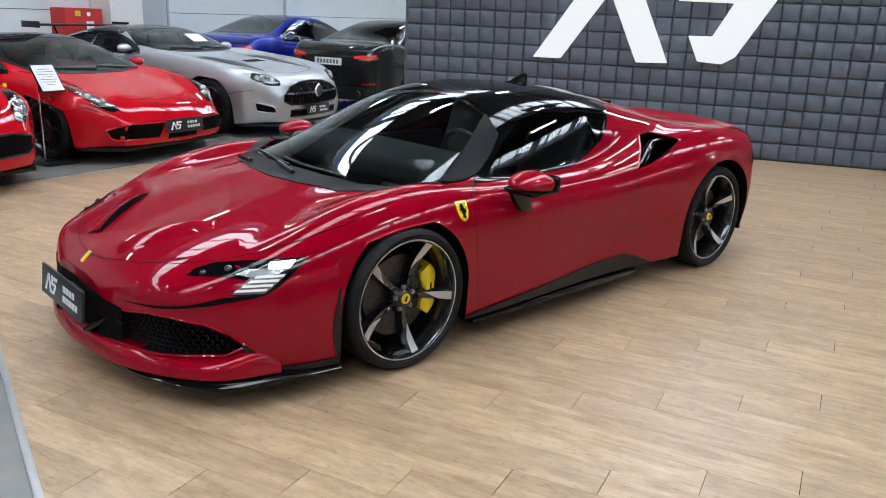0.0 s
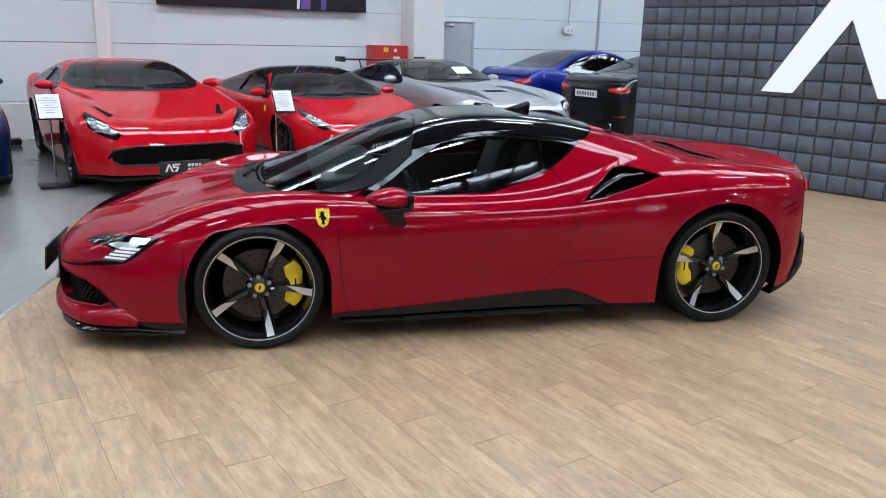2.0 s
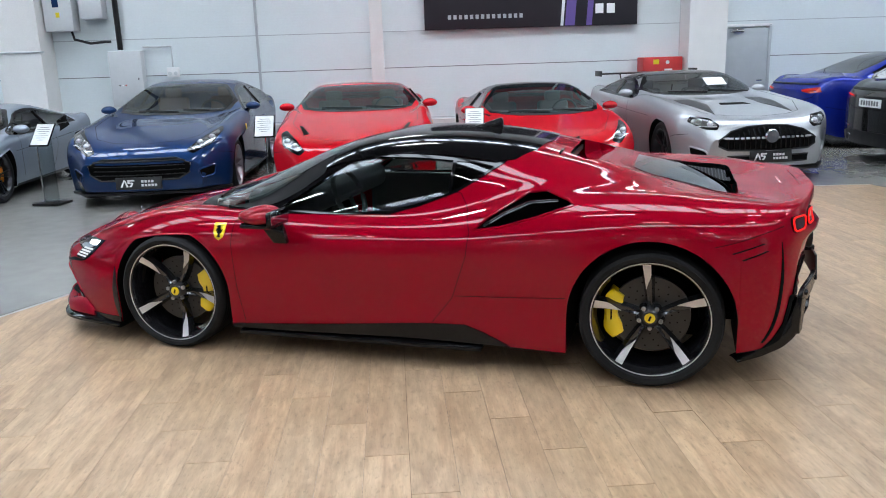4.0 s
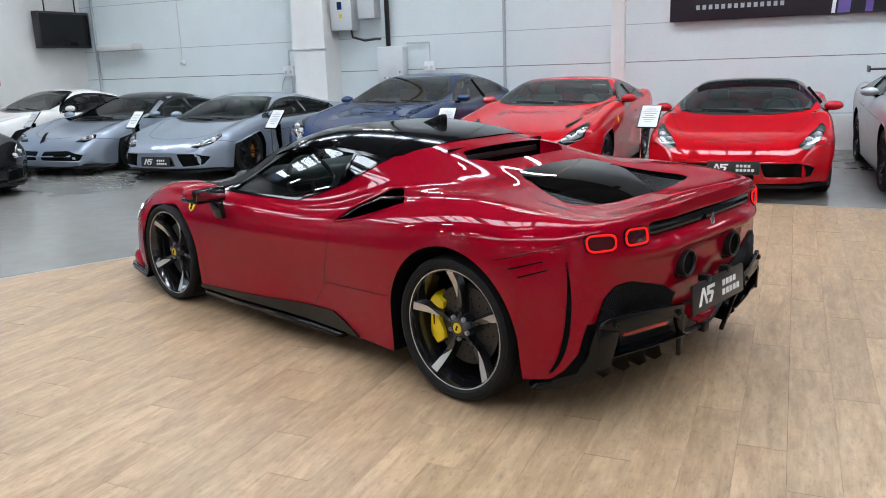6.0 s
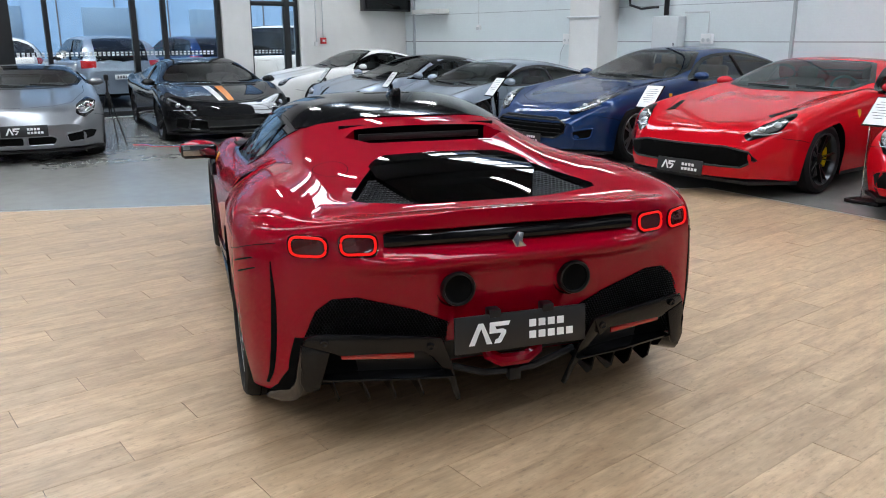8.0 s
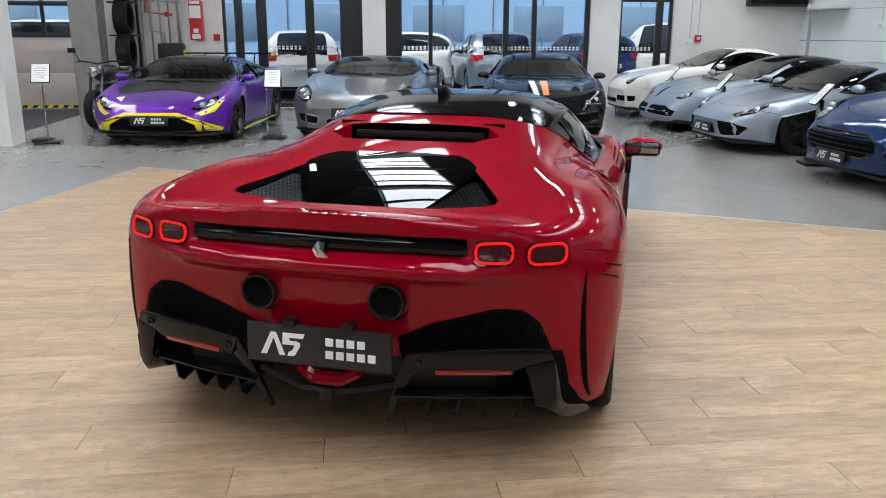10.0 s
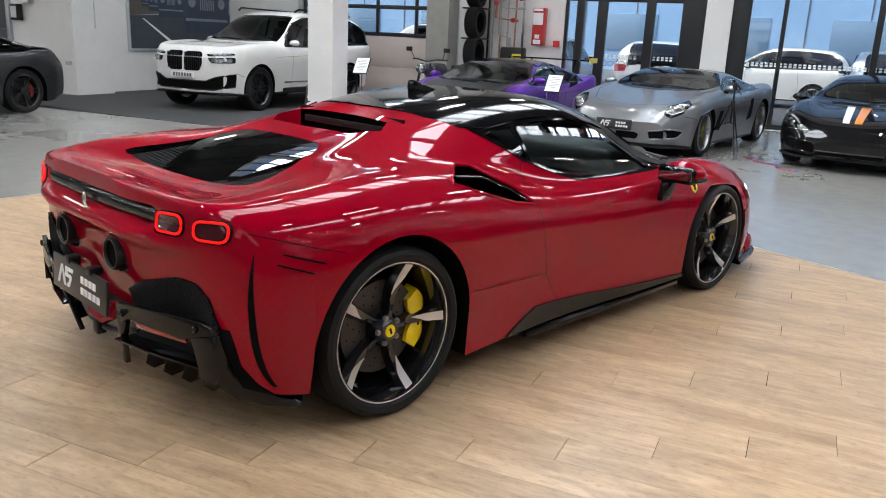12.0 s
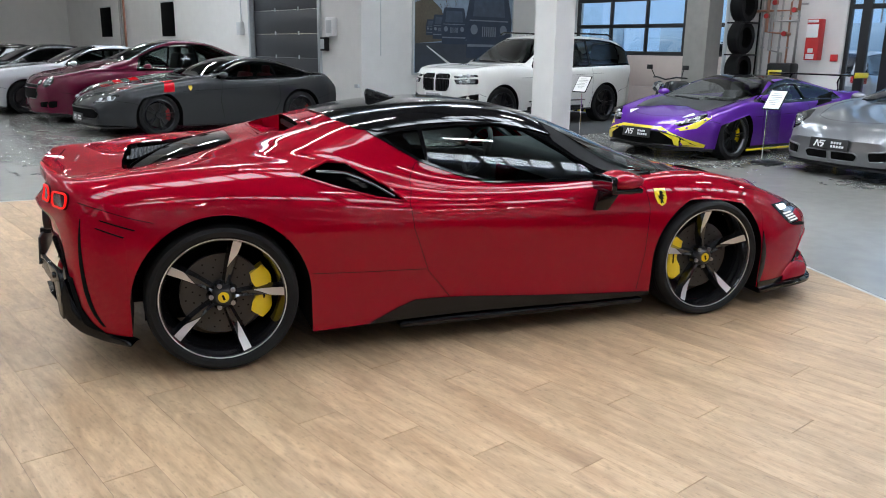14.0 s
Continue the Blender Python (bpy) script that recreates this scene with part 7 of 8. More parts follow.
croma = road_car("coupe", "dark grey coupe with bright red stripes across its bonnet", GREY, [(-2.34, .50), (-2.26, .60), (-2.1, .675), (-1.8, .755), (-1.35, .84), (-.8, .91), (-.50, .955), (-.1, 1.13), (.2, 1.245), (.45, 1.295), (.75, 1.29), (1.1, 1.225), (1.6, 1.06), (1.95, .955), (2.2, .885), (2.31, .78)], -2.34, 2.31, 1.97, .93, (-1.34, 1.33), .345, (-.62, 1.95), (.22, .95), None, [[(.48, .56), (.64, .62), (.84, .70), (.86, .66), (.70, .575), (.52, .53)]], [[(0, .46), (.56, .46), (.68, .38), (.6, .30), (0, .30)]], [], RIMDARK, REDTRIM, .30, REDTRIM, extras=together(fender_shields(-.80, .78), side_dark([(-1.26, .72), (-1.08, .72), (-1.06, .87), (-1.22, .87)], ROSSO, "stripe"), *[bonnet_stripe([(a, s * y0), (a + .02, s * y1), (a + w + .02, s * y1), (a + w, s * y0)], ROSSO) for s in (-1, 1) for a, w, y0, y1 in ((-1.78, .13, .30, .62), (-1.52, .13, .50, .84), (-1.24, .15, .60, .90))]))
croma.matrix_world = hall_pose(-3.3, -10.4, -.012, 180)
SEDAN_TOP = [(-2.45, .66), (-2.4, .80), (-2.2, .88), (-1.7, .95), (-1.1, 1.02), (-.85, 1.05), (-.4, 1.27), (0, 1.42), (.4, 1.465), (.9, 1.44), (1.3, 1.32), (1.75, 1.14), (2.1, 1.09), (2.4, 1.06), (2.5, .90)]


def sedan_tail(t, bd):
    """Boot lid, dark lower valance and tail pipes of a saloon."""
    add("boot_gap", strip(bd, "x", 1, [(-.78, .86), (-.70, .80), (-.45, .735), (.45, .735), (.70, .80), (.78, .86)], .007), VOID, t)
    add("boot_lip", patch(bd, "x", 1, [(-.72, .985), (.72, .985), (.74, 1.005), (-.74, 1.005)], .012, .01, .04), SATIN, t)
    add("valance", patch(bd, "x", 1, [(-.80, .40), (-.62, .44), (.62, .44), (.80, .40), (.74, .26), (-.74, .26)], .008, .01, .05), SATIN, t)
    for s in (-1, 1):
        add("light_line", strip(bd, "x", 1, [(s * .48, .90), (s * .80, .925)], .010, .010), TAILRED, t)
        add("reflector", patch(bd, "x", 1, [(s * .60, .50), (s * .82, .52), (s * .82, .50), (s * .60, .48)], .006, .004, .04), REDLENS, t)
        h = bd.cast("x", 1, s * .55, .34)[0]
        part("tail_pipe", lathe_bm([(-.06, .045), (.02, .048), (.024, .044), (-.02, .038)], 18, "x"), CHROME, t).location = (h.x, s * .55, .34)


def sedan(label, mat, p, q, turn, tails=(), lamps=None, darkm=True, gl=None, rear=0.0, dz=0.0):
    s = road_car("sedan", label, mat, [(a, b + dz * (b > 1.0)) for a, b in SEDAN_TOP], -2.45, 2.5, 1.90, 1.0, (-1.48, 1.48), .345, (-.9, 1.75), (.05, .95), None, lamps or [[(.50, .74), (.84, .80), (.85, .72), (.54, .67)]], [[(0, .72), (.42, .72), (.44, .54), (.36, .46), (0, .46)], [(.5, .40), (.8, .44), (.78, .30), (.5, .30)]], tails, RIMDARK, RIMDARK, 0, LEATHER, glassm=gl, rearplate=rear, nose=.24, tail=.12, crest=.015, extras=sedan_tail)
    s.matrix_world = hall_pose(p, q, -.012, turn)
    return s


TAILS = [[(.46, .915), (.80, .955), (.84, .88), (.66, .855), (.48, .88)]]
bmw = sedan("royal blue sedan seen from behind with red tail lights", ROYAL, 8.7, 8.0, 180, TAILS, None, True, DARKGLASS, 0)
merc = sedan("dark grey sedan with white number plate behind", ANTHRACITE, 8.6, 5.35, 178, TAILS, None, True, DARKGLASS, .82)
BIGLAMP = [[(.66 + .10 * math.cos(k * math.pi / 6), .78 + .10 * math.sin(k * math.pi / 6)) for k in range(12)], [(.44 + .055 * math.cos(k * math.pi / 6), .76 + .055 * math.sin(k * math.pi / 6)) for k in range(12)]]
sedan("wine red limousine with round headlamps in a row", WINE, -3.35, -13.25, 180, (), BIGLAMP, True, TINTED, 0, .12)
sedan("silver-white sedan in the row of parked cars", SILVER, -2.8, -16.0, 178, (), None, True, TINTED)
sedan("black sedan in the row of parked cars", BLACKP, -2.4, -18.8, 180, (), None, True, DARKGLASS)
sedan("dark grey sedan in the row of parked cars", GREY, -2.0, -21.6, 180, (), None, True, DARKGLASS)
sedan("black sedan at the far end of the row", BLACKP, -1.6, -24.4, 180, (), None, True, DARKGLASS)


# ---- outside the windows ----
gm = bpy.data.meshes.new("ground")
gm.from_pydata([(-400, -400, -.07), (400, -400, -.07), (400, 400, -.07), (-400, 400, -.07)], [], [(0, 1, 2, 3)])
gm.materials.append(ASPHALT)
tagged(new("ground", gm), "grey asphalt yard in front of the hall", "", "", "structure")
FACADE = plain("blue_grey_facade", (0.34, 0.53, 0.74), 0.5, vary=0.08, scale=2)
FACADEDARK = plain("facade_window", (0.22, 0.33, 0.44), 0.15)
fac = thing("office_building", "blue-grey clad office building across the yard", "building")
fac.matrix_world = hall_pose(-31, 0)
part("wall", box_bm(.4, 70, 11, (0, 0, 5.4)), FACADE, fac)
for q in np.arange(-32, 33, 4.4):
    for z in (1.6, 4.6, 7.6):
        w = part("window", box_bm(.06, 2.2, 1.5, (.21, float(q), z + .4), .01), FACADEDARK, fac)
for q in np.arange(-34, 35, 2.2):
    part("cladding_joint", box_bm(.03, .05, 11, (.21, float(q), 5.4)), DARKINK, fac)
part("plinth", box_bm(.5, 70, .5, (.1, 0, .2)), STEELGREY, fac)
part("gutter", box_bm(.5, 70, .2, (.1, 0, 10.9), .03), STEELGREY, fac)


def yard_car(label, mat, p, q, turn, kind="suv"):
    top = {"suv": [(-2.3, .72), (-2.24, .92), (-1.9, 1.02), (-1.1, 1.10), (-.85, 1.14), (-.3, 1.52), (.1, 1.64), (.8, 1.67), (1.6, 1.62), (2.0, 1.45), (2.25, 1.12), (2.33, .85)],
           "van": [(-2.3, .85), (-2.2, 1.05), (-1.7, 1.2), (-1.2, 1.6), (-.8, 1.9), (0, 1.97), (1.5, 1.97), (2.2, 1.93), (2.4, 1.6), (2.45, 1.0)]}[kind]
    c = road_car("parked_car", label, mat, top, -2.3, 2.33 if kind == "suv" else 2.45, 1.86, 1.08, (-1.4, 1.35), .345, (-.9, 2.22), (-.05, 1.75), None, [[(.45, .84), (.84, .90), (.84, .78), (.5, .76)]], [[(0, .82), (.4, .82), (.38, .6), (0, .6)]], [[(.60, 1.08), (.90, 1.10), (.90, .92), (.62, .94)]], RIMSILVER, None, 0, LEATHER, group="cars parked in the yard", glassm=DARKGLASS, rearplate=.72, nose=.25, tail=.14, crest=.01, sill=.24, roofw=.74)
    c.matrix_world = hall_pose(p, q, -.07, turn)


yard_car("white off-road car parked in the yard", WHITEP, -17.5, -1.9, 4)
yard_car("grey estate car parked in the yard, tail lights red", STEEL, -17.8, 3.3, 0)
yard_car("white estate car parked across the yard", WHITEP, -21.5, .6, 80)
yard_car("dark blue car parked across the yard", NAVY, -20.5, 6.6, 8)
yard_car("white van parked in the yard", WHITEP, -19.5, 9.2, 20, "van")
yard_car("silver car parked in the yard", SILVER, -18.2, -5.0, 0)
yard_car("white van parked behind the garage door", WHITEP, -22, -10.5, 95, "van")

# ---- hall fittings ----
def block(name, label, category, p, q, z, sp, sq, sz, mat, bevel=.01, parent=None):
    """A plain case with rounded edges: centre in hall coordinates, size along p, q, z."""
    o = part(name, box_bm(sp, sq, sz, (0, 0, 0), bevel), mat)
    o.matrix_world = hall_pose(p, q, z)
    return tagged(o, label, category)


POSTERDARK = plain("dark_banner_print", (0.012, 0.010, 0.016), 0.5, vary=.2, scale=3)
POSTERPURPLE = plain("purple_banner_print", (0.13, 0.08, 0.30), 0.5)
bn = block("banner", "long dark printed banner with a purple band", "banner", 2.21, 9.22, 2.83, 3.70, .06, 1.6, POSTERDARK, .004)
for k, (a, w_, sl) in enumerate(((.58, .17, POSTERPURPLE), (.50, .05, INK), (.95, .10, POSTERPURPLE))):
    b = part("print_band", prism_bm([(a, -.79), (a + w_, -.79), (a + w_ + .12, .79), (a + .12, .79)], .002, "y", -.033), sl, bn)
for k in range(14):
    part("letter_bar", box_bm(.055, .003, .07, (-1.42 + .095 * k, -.032, -.60)), STEELGREY, bn)
for k in range(2):
    part("letter_bar", box_bm(.14, .003, .16, (1.18 + .2 * k, -.032, -.52)), INK, bn)

hc = block("hydrant_cabinet", "red steel hydrant cabinet with small labels", "hydrant cabinet", 4.46, 9.12, 1.08, .70, .34, .76, REDBOX, .012)
part("door_seam", box_bm(.66, .004, .70, (0, -.172, 0), .001), REDBOX, hc)
part("label_sign", box_bm(.10, .003, .08, (-.12, -.176, .30)), STRIPEYELLOW, hc)
part("label_sign", box_bm(.14, .003, .12, (.10, -.176, .12)), INK, hc)
part("lock", lathe_bm([(-.19, 0), (-.188, .03), (-.17, .034)], 20, "y"), INK, hc).location = (.08, 0, .29)
dr = thing("door_3", "grey steel side door with a closer", "door")
dr["kind"] = "structure"
dr.matrix_world = hall_pose(6.0, 9.27)
part("leaf", box_bm(.88, .06, 1.90, (0, -.03, .95), .004), STEELGREY, dr)
part("frame", box_bm(.05, .10, 1.96, (-.46, -.03, .98), .004), STEELGREY, dr)
part("frame", box_bm(.05, .10, 1.96, (.46, -.03, .98), .004), STEELGREY, dr)
part("frame", box_bm(.97, .10, .05, (0, -.03, 1.95), .004), INK, dr)
part("door_closer", box_bm(.24, .07, .06, (-.15, -.09, 1.86), .01), CHROME, dr)
part("door_handle", tube_bm([(.34, -.06, 1.0), (.34, -.11, 1.0), (.24, -.11, 1.0)], .011, 8), CHROME, dr)

CASE = plain("pale_grey_case", (0.55, 0.57, 0.58), 0.45, vary=.04, scale=20)
eb = block("fuse_box", "pale grey electrical cabinet on the wall", "electrical cabinet", -4.69, 9.17, 1.38, .54, .22, .92, CASE, .012)
part("door_panel", box_bm(.48, .006, .84, (0, -.112, 0), .002), CASE, eb)
part("door_lock", box_bm(.02, .02, .04, (.2, -.12, 0), .004), DARKINK, eb)
for k in range(3):
    part("indicator", lathe_bm([(-.124, 0), (-.12, .014), (-.11, .015)], 12, "y"), (DARKINK, INK, REDBOX)[k], eb).location = (-.12 + .05 * k, 0, -.1)
vb = block("control_box", "white wall box with a small display above the column", "control box", -5.64, 9.12, 2.58, .46, .30, .80, CASE, .015)
part("display", box_bm(.10, .004, .14, (-.02, -.152, .05)), NAVY, vb)
part("label_sign", box_bm(.06, .004, .08, (.0, -.152, -.14)), STRIPEYELLOW, vb)
block("control_box", "small white wall box beside the cable", "control box", -5.12, 9.14, 2.62, .36, .26, .50, CASE, .012)


def conduit(label, pts, r=.014, mat=None, cat="conduit"):
    o = part("conduit", tube_bm([hall(*v) for v in pts], r, 8), mat or CASE)
    return tagged(o, label, cat)


conduit("thick black cable from the control box", [(-5.5, 9.1, 2.2), (-5.45, 9.05, 2.05), (-5.2, 9.05, 1.98), (-4.98, 9.1, 2.0), (-4.9, 9.15, 2.0)], .022, SATIN)
conduit("black cable duct rising up the wall", [(-4.78, 9.2, 1.86), (-4.78, 9.2, 5.9)], .045, SATIN)
conduit("grey conduit along the wall to a socket", [(-4.42, 9.24, 1.90), (-3.95, 9.24, 1.90), (-3.95, 9.24, 1.56)], .016)
conduit("grey conduit beside the column", [(-5.85, 8.74, 1.86), (-6.65, 8.74, 1.86), (-6.75, 9.2, 1.86), (-7.05, 9.24, 1.86), (-7.05, 9.24, 1.56)], .016)
conduit("thin hanging switch cord", [(-9.76, 9.24, 6.0), (-9.76, 9.24, 1.8)], .008)
conduit("grey conduit down to a socket near the blue sedan", [(9.0, 9.24, 5.9), (9.0, 9.24, 1.95)], .02)
conduit("grey conduit at the white column", [(4.86, 9.26, 5.9), (4.86, 9.26, 1.6), (4.86, 9.26, .9)], .018)


def socket(p, q, z, w=.20, h=.16):
    o = block("wall_socket", "white double wall socket with plug", "socket", p, q, z, w, .09, h, INK, .012)
    for k in (-1, 1):
        part("outlet", lathe_bm([(-.052, 0), (-.052, .028), (-.045, .032)], 16, "y"), CASE, o).location = (k * w * .24, 0, -.02)
    return o


socket(-3.95, 9.22, 1.47)
socket(-7.05, 9.22, 1.47, .24, .20)
socket(9.0, 9.22, 1.85)
socket(-9.76, 9.25, 1.72, .07, .10)
conduit("grey cable hanging from the wall socket", [(-7.12, 9.18, 1.38), (-7.2, 9.16, 1.2), (-7.22, 9.16, .6)], .008, STEELGREY)
conduit("black cable hanging from the wall socket", [(-6.98, 9.18, 1.38), (-6.95, 9.16, 1.1), (-6.9, 9.16, .5)], .008, STEELGREY)
block("wall_ledge", "white ledge on the wall beside the television", "ledge", -11.4, 9.15, 2.10, 1.05, .30, .10, PLASTER, .008)
block("floor_cable_duct", "black cable reel lying on the floor by the wall", "cable", -2.1, 8.6, .04, .6, .18, .10, SATIN, .03)

tv = thing("television", "black television in a wall cage", "television")
tv.matrix_world = hall_pose(-12.36, 8.55, 2.5)
part("screen", box_bm(.16, 1.35, .76, (0, 0, 0), .012), PLATE, tv)
part("screen_glass", box_bm(.004, 1.25, .66, (.083, 0, 0), .001), GLOSS, tv)
part("bracket", box_bm(.22, .3, .2, (-.1, 0, .1), .01), SATIN, tv)
for k in (-.4, .4):
    part("hanger", tube_bm([(0, k, .38), (0, k, .9)], .015, 6), SATIN, tv)
al = block("fire_alarm", "red square fire alarm call point", "alarm", -12.57, 6.93, 1.45, .05, .14, .14, REDBOX, .008)
part("alarm_glass", box_bm(.004, .07, .05, (.027, 0, 0)), INK, al)
conduit("white conduit above the fire alarm", [(-12.57, 6.93, 1.52), (-12.57, 6.93, 5.9)], .01)
conduit("white conduit beside the fire alarm", [(-12.57, 6.75, 1.42), (-12.57, 6.75, 5.9)], .01)
block("wall_switch", "small white switch on the wall", "switch", -12.58, 6.75, 1.38, .04, .09, .09, INK, .006)
fb = block("extinguisher_cabinet", "tall red extinguisher cabinet with white labels", "extinguisher cabinet", -12.46, -3.66, 1.75, .22, .25, .76, REDBOX, .012)
for z, h, w in ((.16, .24, .22), (-.20, .08, .10), (-.31, .09, .16), (.34, .05, .2)):
    part("label_sign", box_bm(.004, w, h, (.132, 0, z)), INK, fb)
a2 = block("fire_alarm", "red square fire alarm call point", "alarm", -12.57, -3.30, 1.42, .05, .13, .13, REDBOX, .008)
COPPER = plain("copper_pipe", (0.42, 0.22, 0.15), 0.35, 0.8, vary=.1, scale=20)
GALV = plain("galvanised_pipe", (0.42, 0.42, 0.41), 0.35, 0.7, vary=.1, scale=20)
for k, (pts, m) in enumerate((([(-12.4, -4.75, .4), (-12.4, -4.75, 3.0), (-12.4, -4.2, 3.05), (-12.4, -4.0, 3.05), (-12.4, -4.0, 1.2), (-12.4, -4.4, 1.15)], GALV), ([(-12.35, -4.6, 5.8), (-12.35, -4.6, 1.9), (-12.35, -4.1, 1.85)], COPPER), ([(-12.35, -4.45, 5.8), (-12.35, -4.45, 2.1), (-12.35, -3.95, 2.1)], GALV), ([(-12.4, -4.9, 2.3), (-12.4, -4.0, 2.3), (-12.4, -3.95, 5.8)], COPPER), ([(-12.45, -4.3, .3), (-12.45, -4.3, 1.5), (-12.45, -4.55, 1.55), (-12.45, -4.55, 2.6)], GALV))):
    conduit("exposed heating pipe with bends and valves", pts, .032, m, "pipe")
for k in range(5):
    q = -4.72 + .17 * k
    conduit("vertical heating pipe with an elbow at the wall", [(-12.5, q, .5 + .12 * k), (-12.5, q, 2.72 - .09 * k), (-12.5, q + .03, 2.78 - .09 * k), (-12.5, -3.88, 2.78 - .09 * k)], .019, COPPER if k % 2 else GALV, "pipe")
    for z in (1.15, 1.6, 2.2):
        cl = part("pipe_clip", lathe_bm([(-.012, .03), (-.012, .036), (.012, .036), (.012, .03)], 14, "z"), STEELGREY)
        cl.matrix_world = hall_pose(-12.5, q, z)
        tagged(cl, "small steel clip round a heating pipe", "pipe clip")
for q, z in ((-4.6, 2.2), (-4.2, 1.86), (-4.45, 2.45), (-4.05, 2.3)):
    v = block("pipe_valve", "small brass and red pipe valve", "valve", -12.34, q, z, .08, .09, .09, COPPER, .02)
    part("handle", lathe_bm([(.06, 0), (.062, .045), (.05, .05)], 14, "x"), REDBOX, v)
block("pump_unit", "dark boiler pump unit at the wall", "pump", -12.30, -4.15, 1.0, .35, .5, .62, SATIN, .05)
for z in (.55, 1.15, 1.78, 2.4):
    ty = part("spare_tyre", lathe_bm([(-.12, .20), (-.13, .30), (-.09, .33), (.09, .33), (.13, .30), (.12, .20)], 36, "y"), RUBBER)
    ty.matrix_world = hall_pose(-12.1, -4.98, z)
    tagged(ty, "black spare tyre hung on the wall rack", "tyre", "tyres on the rack")
rk = thing("tyre_rack", "dark steel wall rack for tyres", "rack")
rk.matrix_world = hall_pose(-12.2, -5.0)
for y in (-.2, .2):
    part("upright", box_bm(.05, .05, 3.2, (-.25, y, 1.6), .005), SATIN, rk)
for z in (.22, .82, 1.45, 2.07):
    part("shelf", box_bm(.5, .46, .03, (0, 0, z), .005), SATIN, rk)
slab("column_3", -11.75, -5.72, -11.25, -5.22, -.02, HIGH, CONCRETE, "bare concrete hall column by the garage door")
slab("column_4", -7.32, -5.68, -6.86, -5.22, -.02, HIGH, PLASTER, "white painted hall column on the showroom floor")

MAT = plain("dark_floor_mat", (0.035, 0.036, 0.038), 0.9, bump=.3, scale=150, vary=.1)
slab("carpet", -12.5, -11.85, -5.45, -5.75, -.011, -.005, MAT, "dark grey carpet under the white off-road car", "structure")

# framed photograph on the wall
mu = thing("wall_photograph", "large framed photograph of dark off-road cars on a road", "photograph")
mu.matrix_world = hall_pose(-10.85, -11.87, 1.95)
SKYPRINT = plain("print_sky", (0.26, 0.34, 0.44), 0.4, vary=.35, scale=6)
ROADPRINT = plain("print_road", (0.040, 0.050, 0.066), 0.4, vary=.2, scale=6)
CARPRINT = plain("print_cars", (0.022, 0.036, 0.066), 0.4, vary=.3, scale=6)
GRASSPRINT = plain("print_trees", (0.10, 0.085, 0.06), 0.4, vary=.4, scale=30)
part("frame", box_bm(3.4, .05, 2.2, (0, 0, 0), .01), CASE, mu)
part("print", box_bm(3.3, .004, 2.1, (0, .028, 0)), SKYPRINT, mu)
part("road", prism_bm([(-1.64, -1.04), (1.64, -1.04), (1.64, -.35), (-1.64, -.2)], .002, "y", .0315), ROADPRINT, mu)
part("hillside", prism_bm([(1.64, -.35), (.75, -.28), (.6, .1), (.85, .5), (1.2, .75), (1.64, .6)], .002, "y", .0345), GRASSPRINT, mu)
SCREENPRINT = plain("print_screens", (0.055, 0.08, 0.12), 0.4, vary=.3, scale=6)
CHROMEPRINT = plain("print_chrome", (0.17, 0.20, 0.24), 0.4, vary=.2, scale=6)
# bare trees behind the row of printed cars
twigs = random.Random(5)
for k in range(9):
    x, h = 1.55 - .15 * k, twigs.uniform(.55, .95)
    bm = bmesh.new()
    for e in range(14):
        f, lean = twigs.uniform(.15, 1), twigs.uniform(-.16, .16)
        z0 = -.25 + f * h
        top = min(1.03, z0 + twigs.uniform(.12, .3))
        x1 = min(1.62, max(.05, x + lean))
        vs = [bm.verts.new(v) for v in ((x - .006, .0338, z0), (x + .006, .0338, z0), (x1, .0338, top))]
        bm.faces.new(vs)
    vs = [bm.verts.new(v) for v in ((x - .012, .0338, -.28), (x + .012, .0338, -.28), (x + .003, .0338, -.25 + h), (x - .003, .0338, -.25 + h))]
    bm.faces.new(vs)
    part("printed_tree", bm, GRASSPRINT, mu)
for k, (x, s) in enumerate(((-.80, 1.24), (.40, .64), (.83, .42), (1.13, .27))):
    y0 = .0375 + .0012 * (3 - k)
    c = part("printed_car", prism_bm([(x - .62 * s, -.55 * s), (x + .62 * s, -.55 * s), (x + .66 * s, .2 * s), (x + .52 * s, .78 * s), (x + .47 * s, .82 * s), (x - .47 * s, .82 * s), (x - .52 * s, .78 * s), (x - .66 * s, .2 * s)], .001, "y", y0), CARPRINT, mu)
    part("printed_screen", prism_bm([(x - .46 * s, .28 * s), (x + .46 * s, .28 * s), (x + .41 * s, .70 * s), (x - .41 * s, .70 * s)], .0004, "y", y0 + .0012), SCREENPRINT, c)
    for e in range(7):
        part("printed_grille", box_bm(.030 * s, .0004, .20 * s, (x + (-.18 + .06 * e) * s, y0 + .0014, -.02 * s)), CHROMEPRINT, c)
    part("printed_bumper", box_bm(1.2 * s, .0004, .05 * s, (x, y0 + .0014, -.30 * s)), CHROMEPRINT, c)
    part("printed_bonnet", box_bm(1.1 * s, .0004, .025 * s, (x, y0 + .0014, .20 * s)), CHROMEPRINT, c)
    for e in (-1, 1):
        part("printed_lamp", lathe_bm([(.0016, 0), (.0017, .085 * s), (.0010, .10 * s)], 20, "y"), CHROMEPRINT, c).location = (x + e * .42 * s, y0, .02 * s)
part("road_line", prism_bm([(.1, -1.04), (.25, -1.04), (1.3, -.4), (1.25, -.4)], .002, "y", .0345), INK, mu)

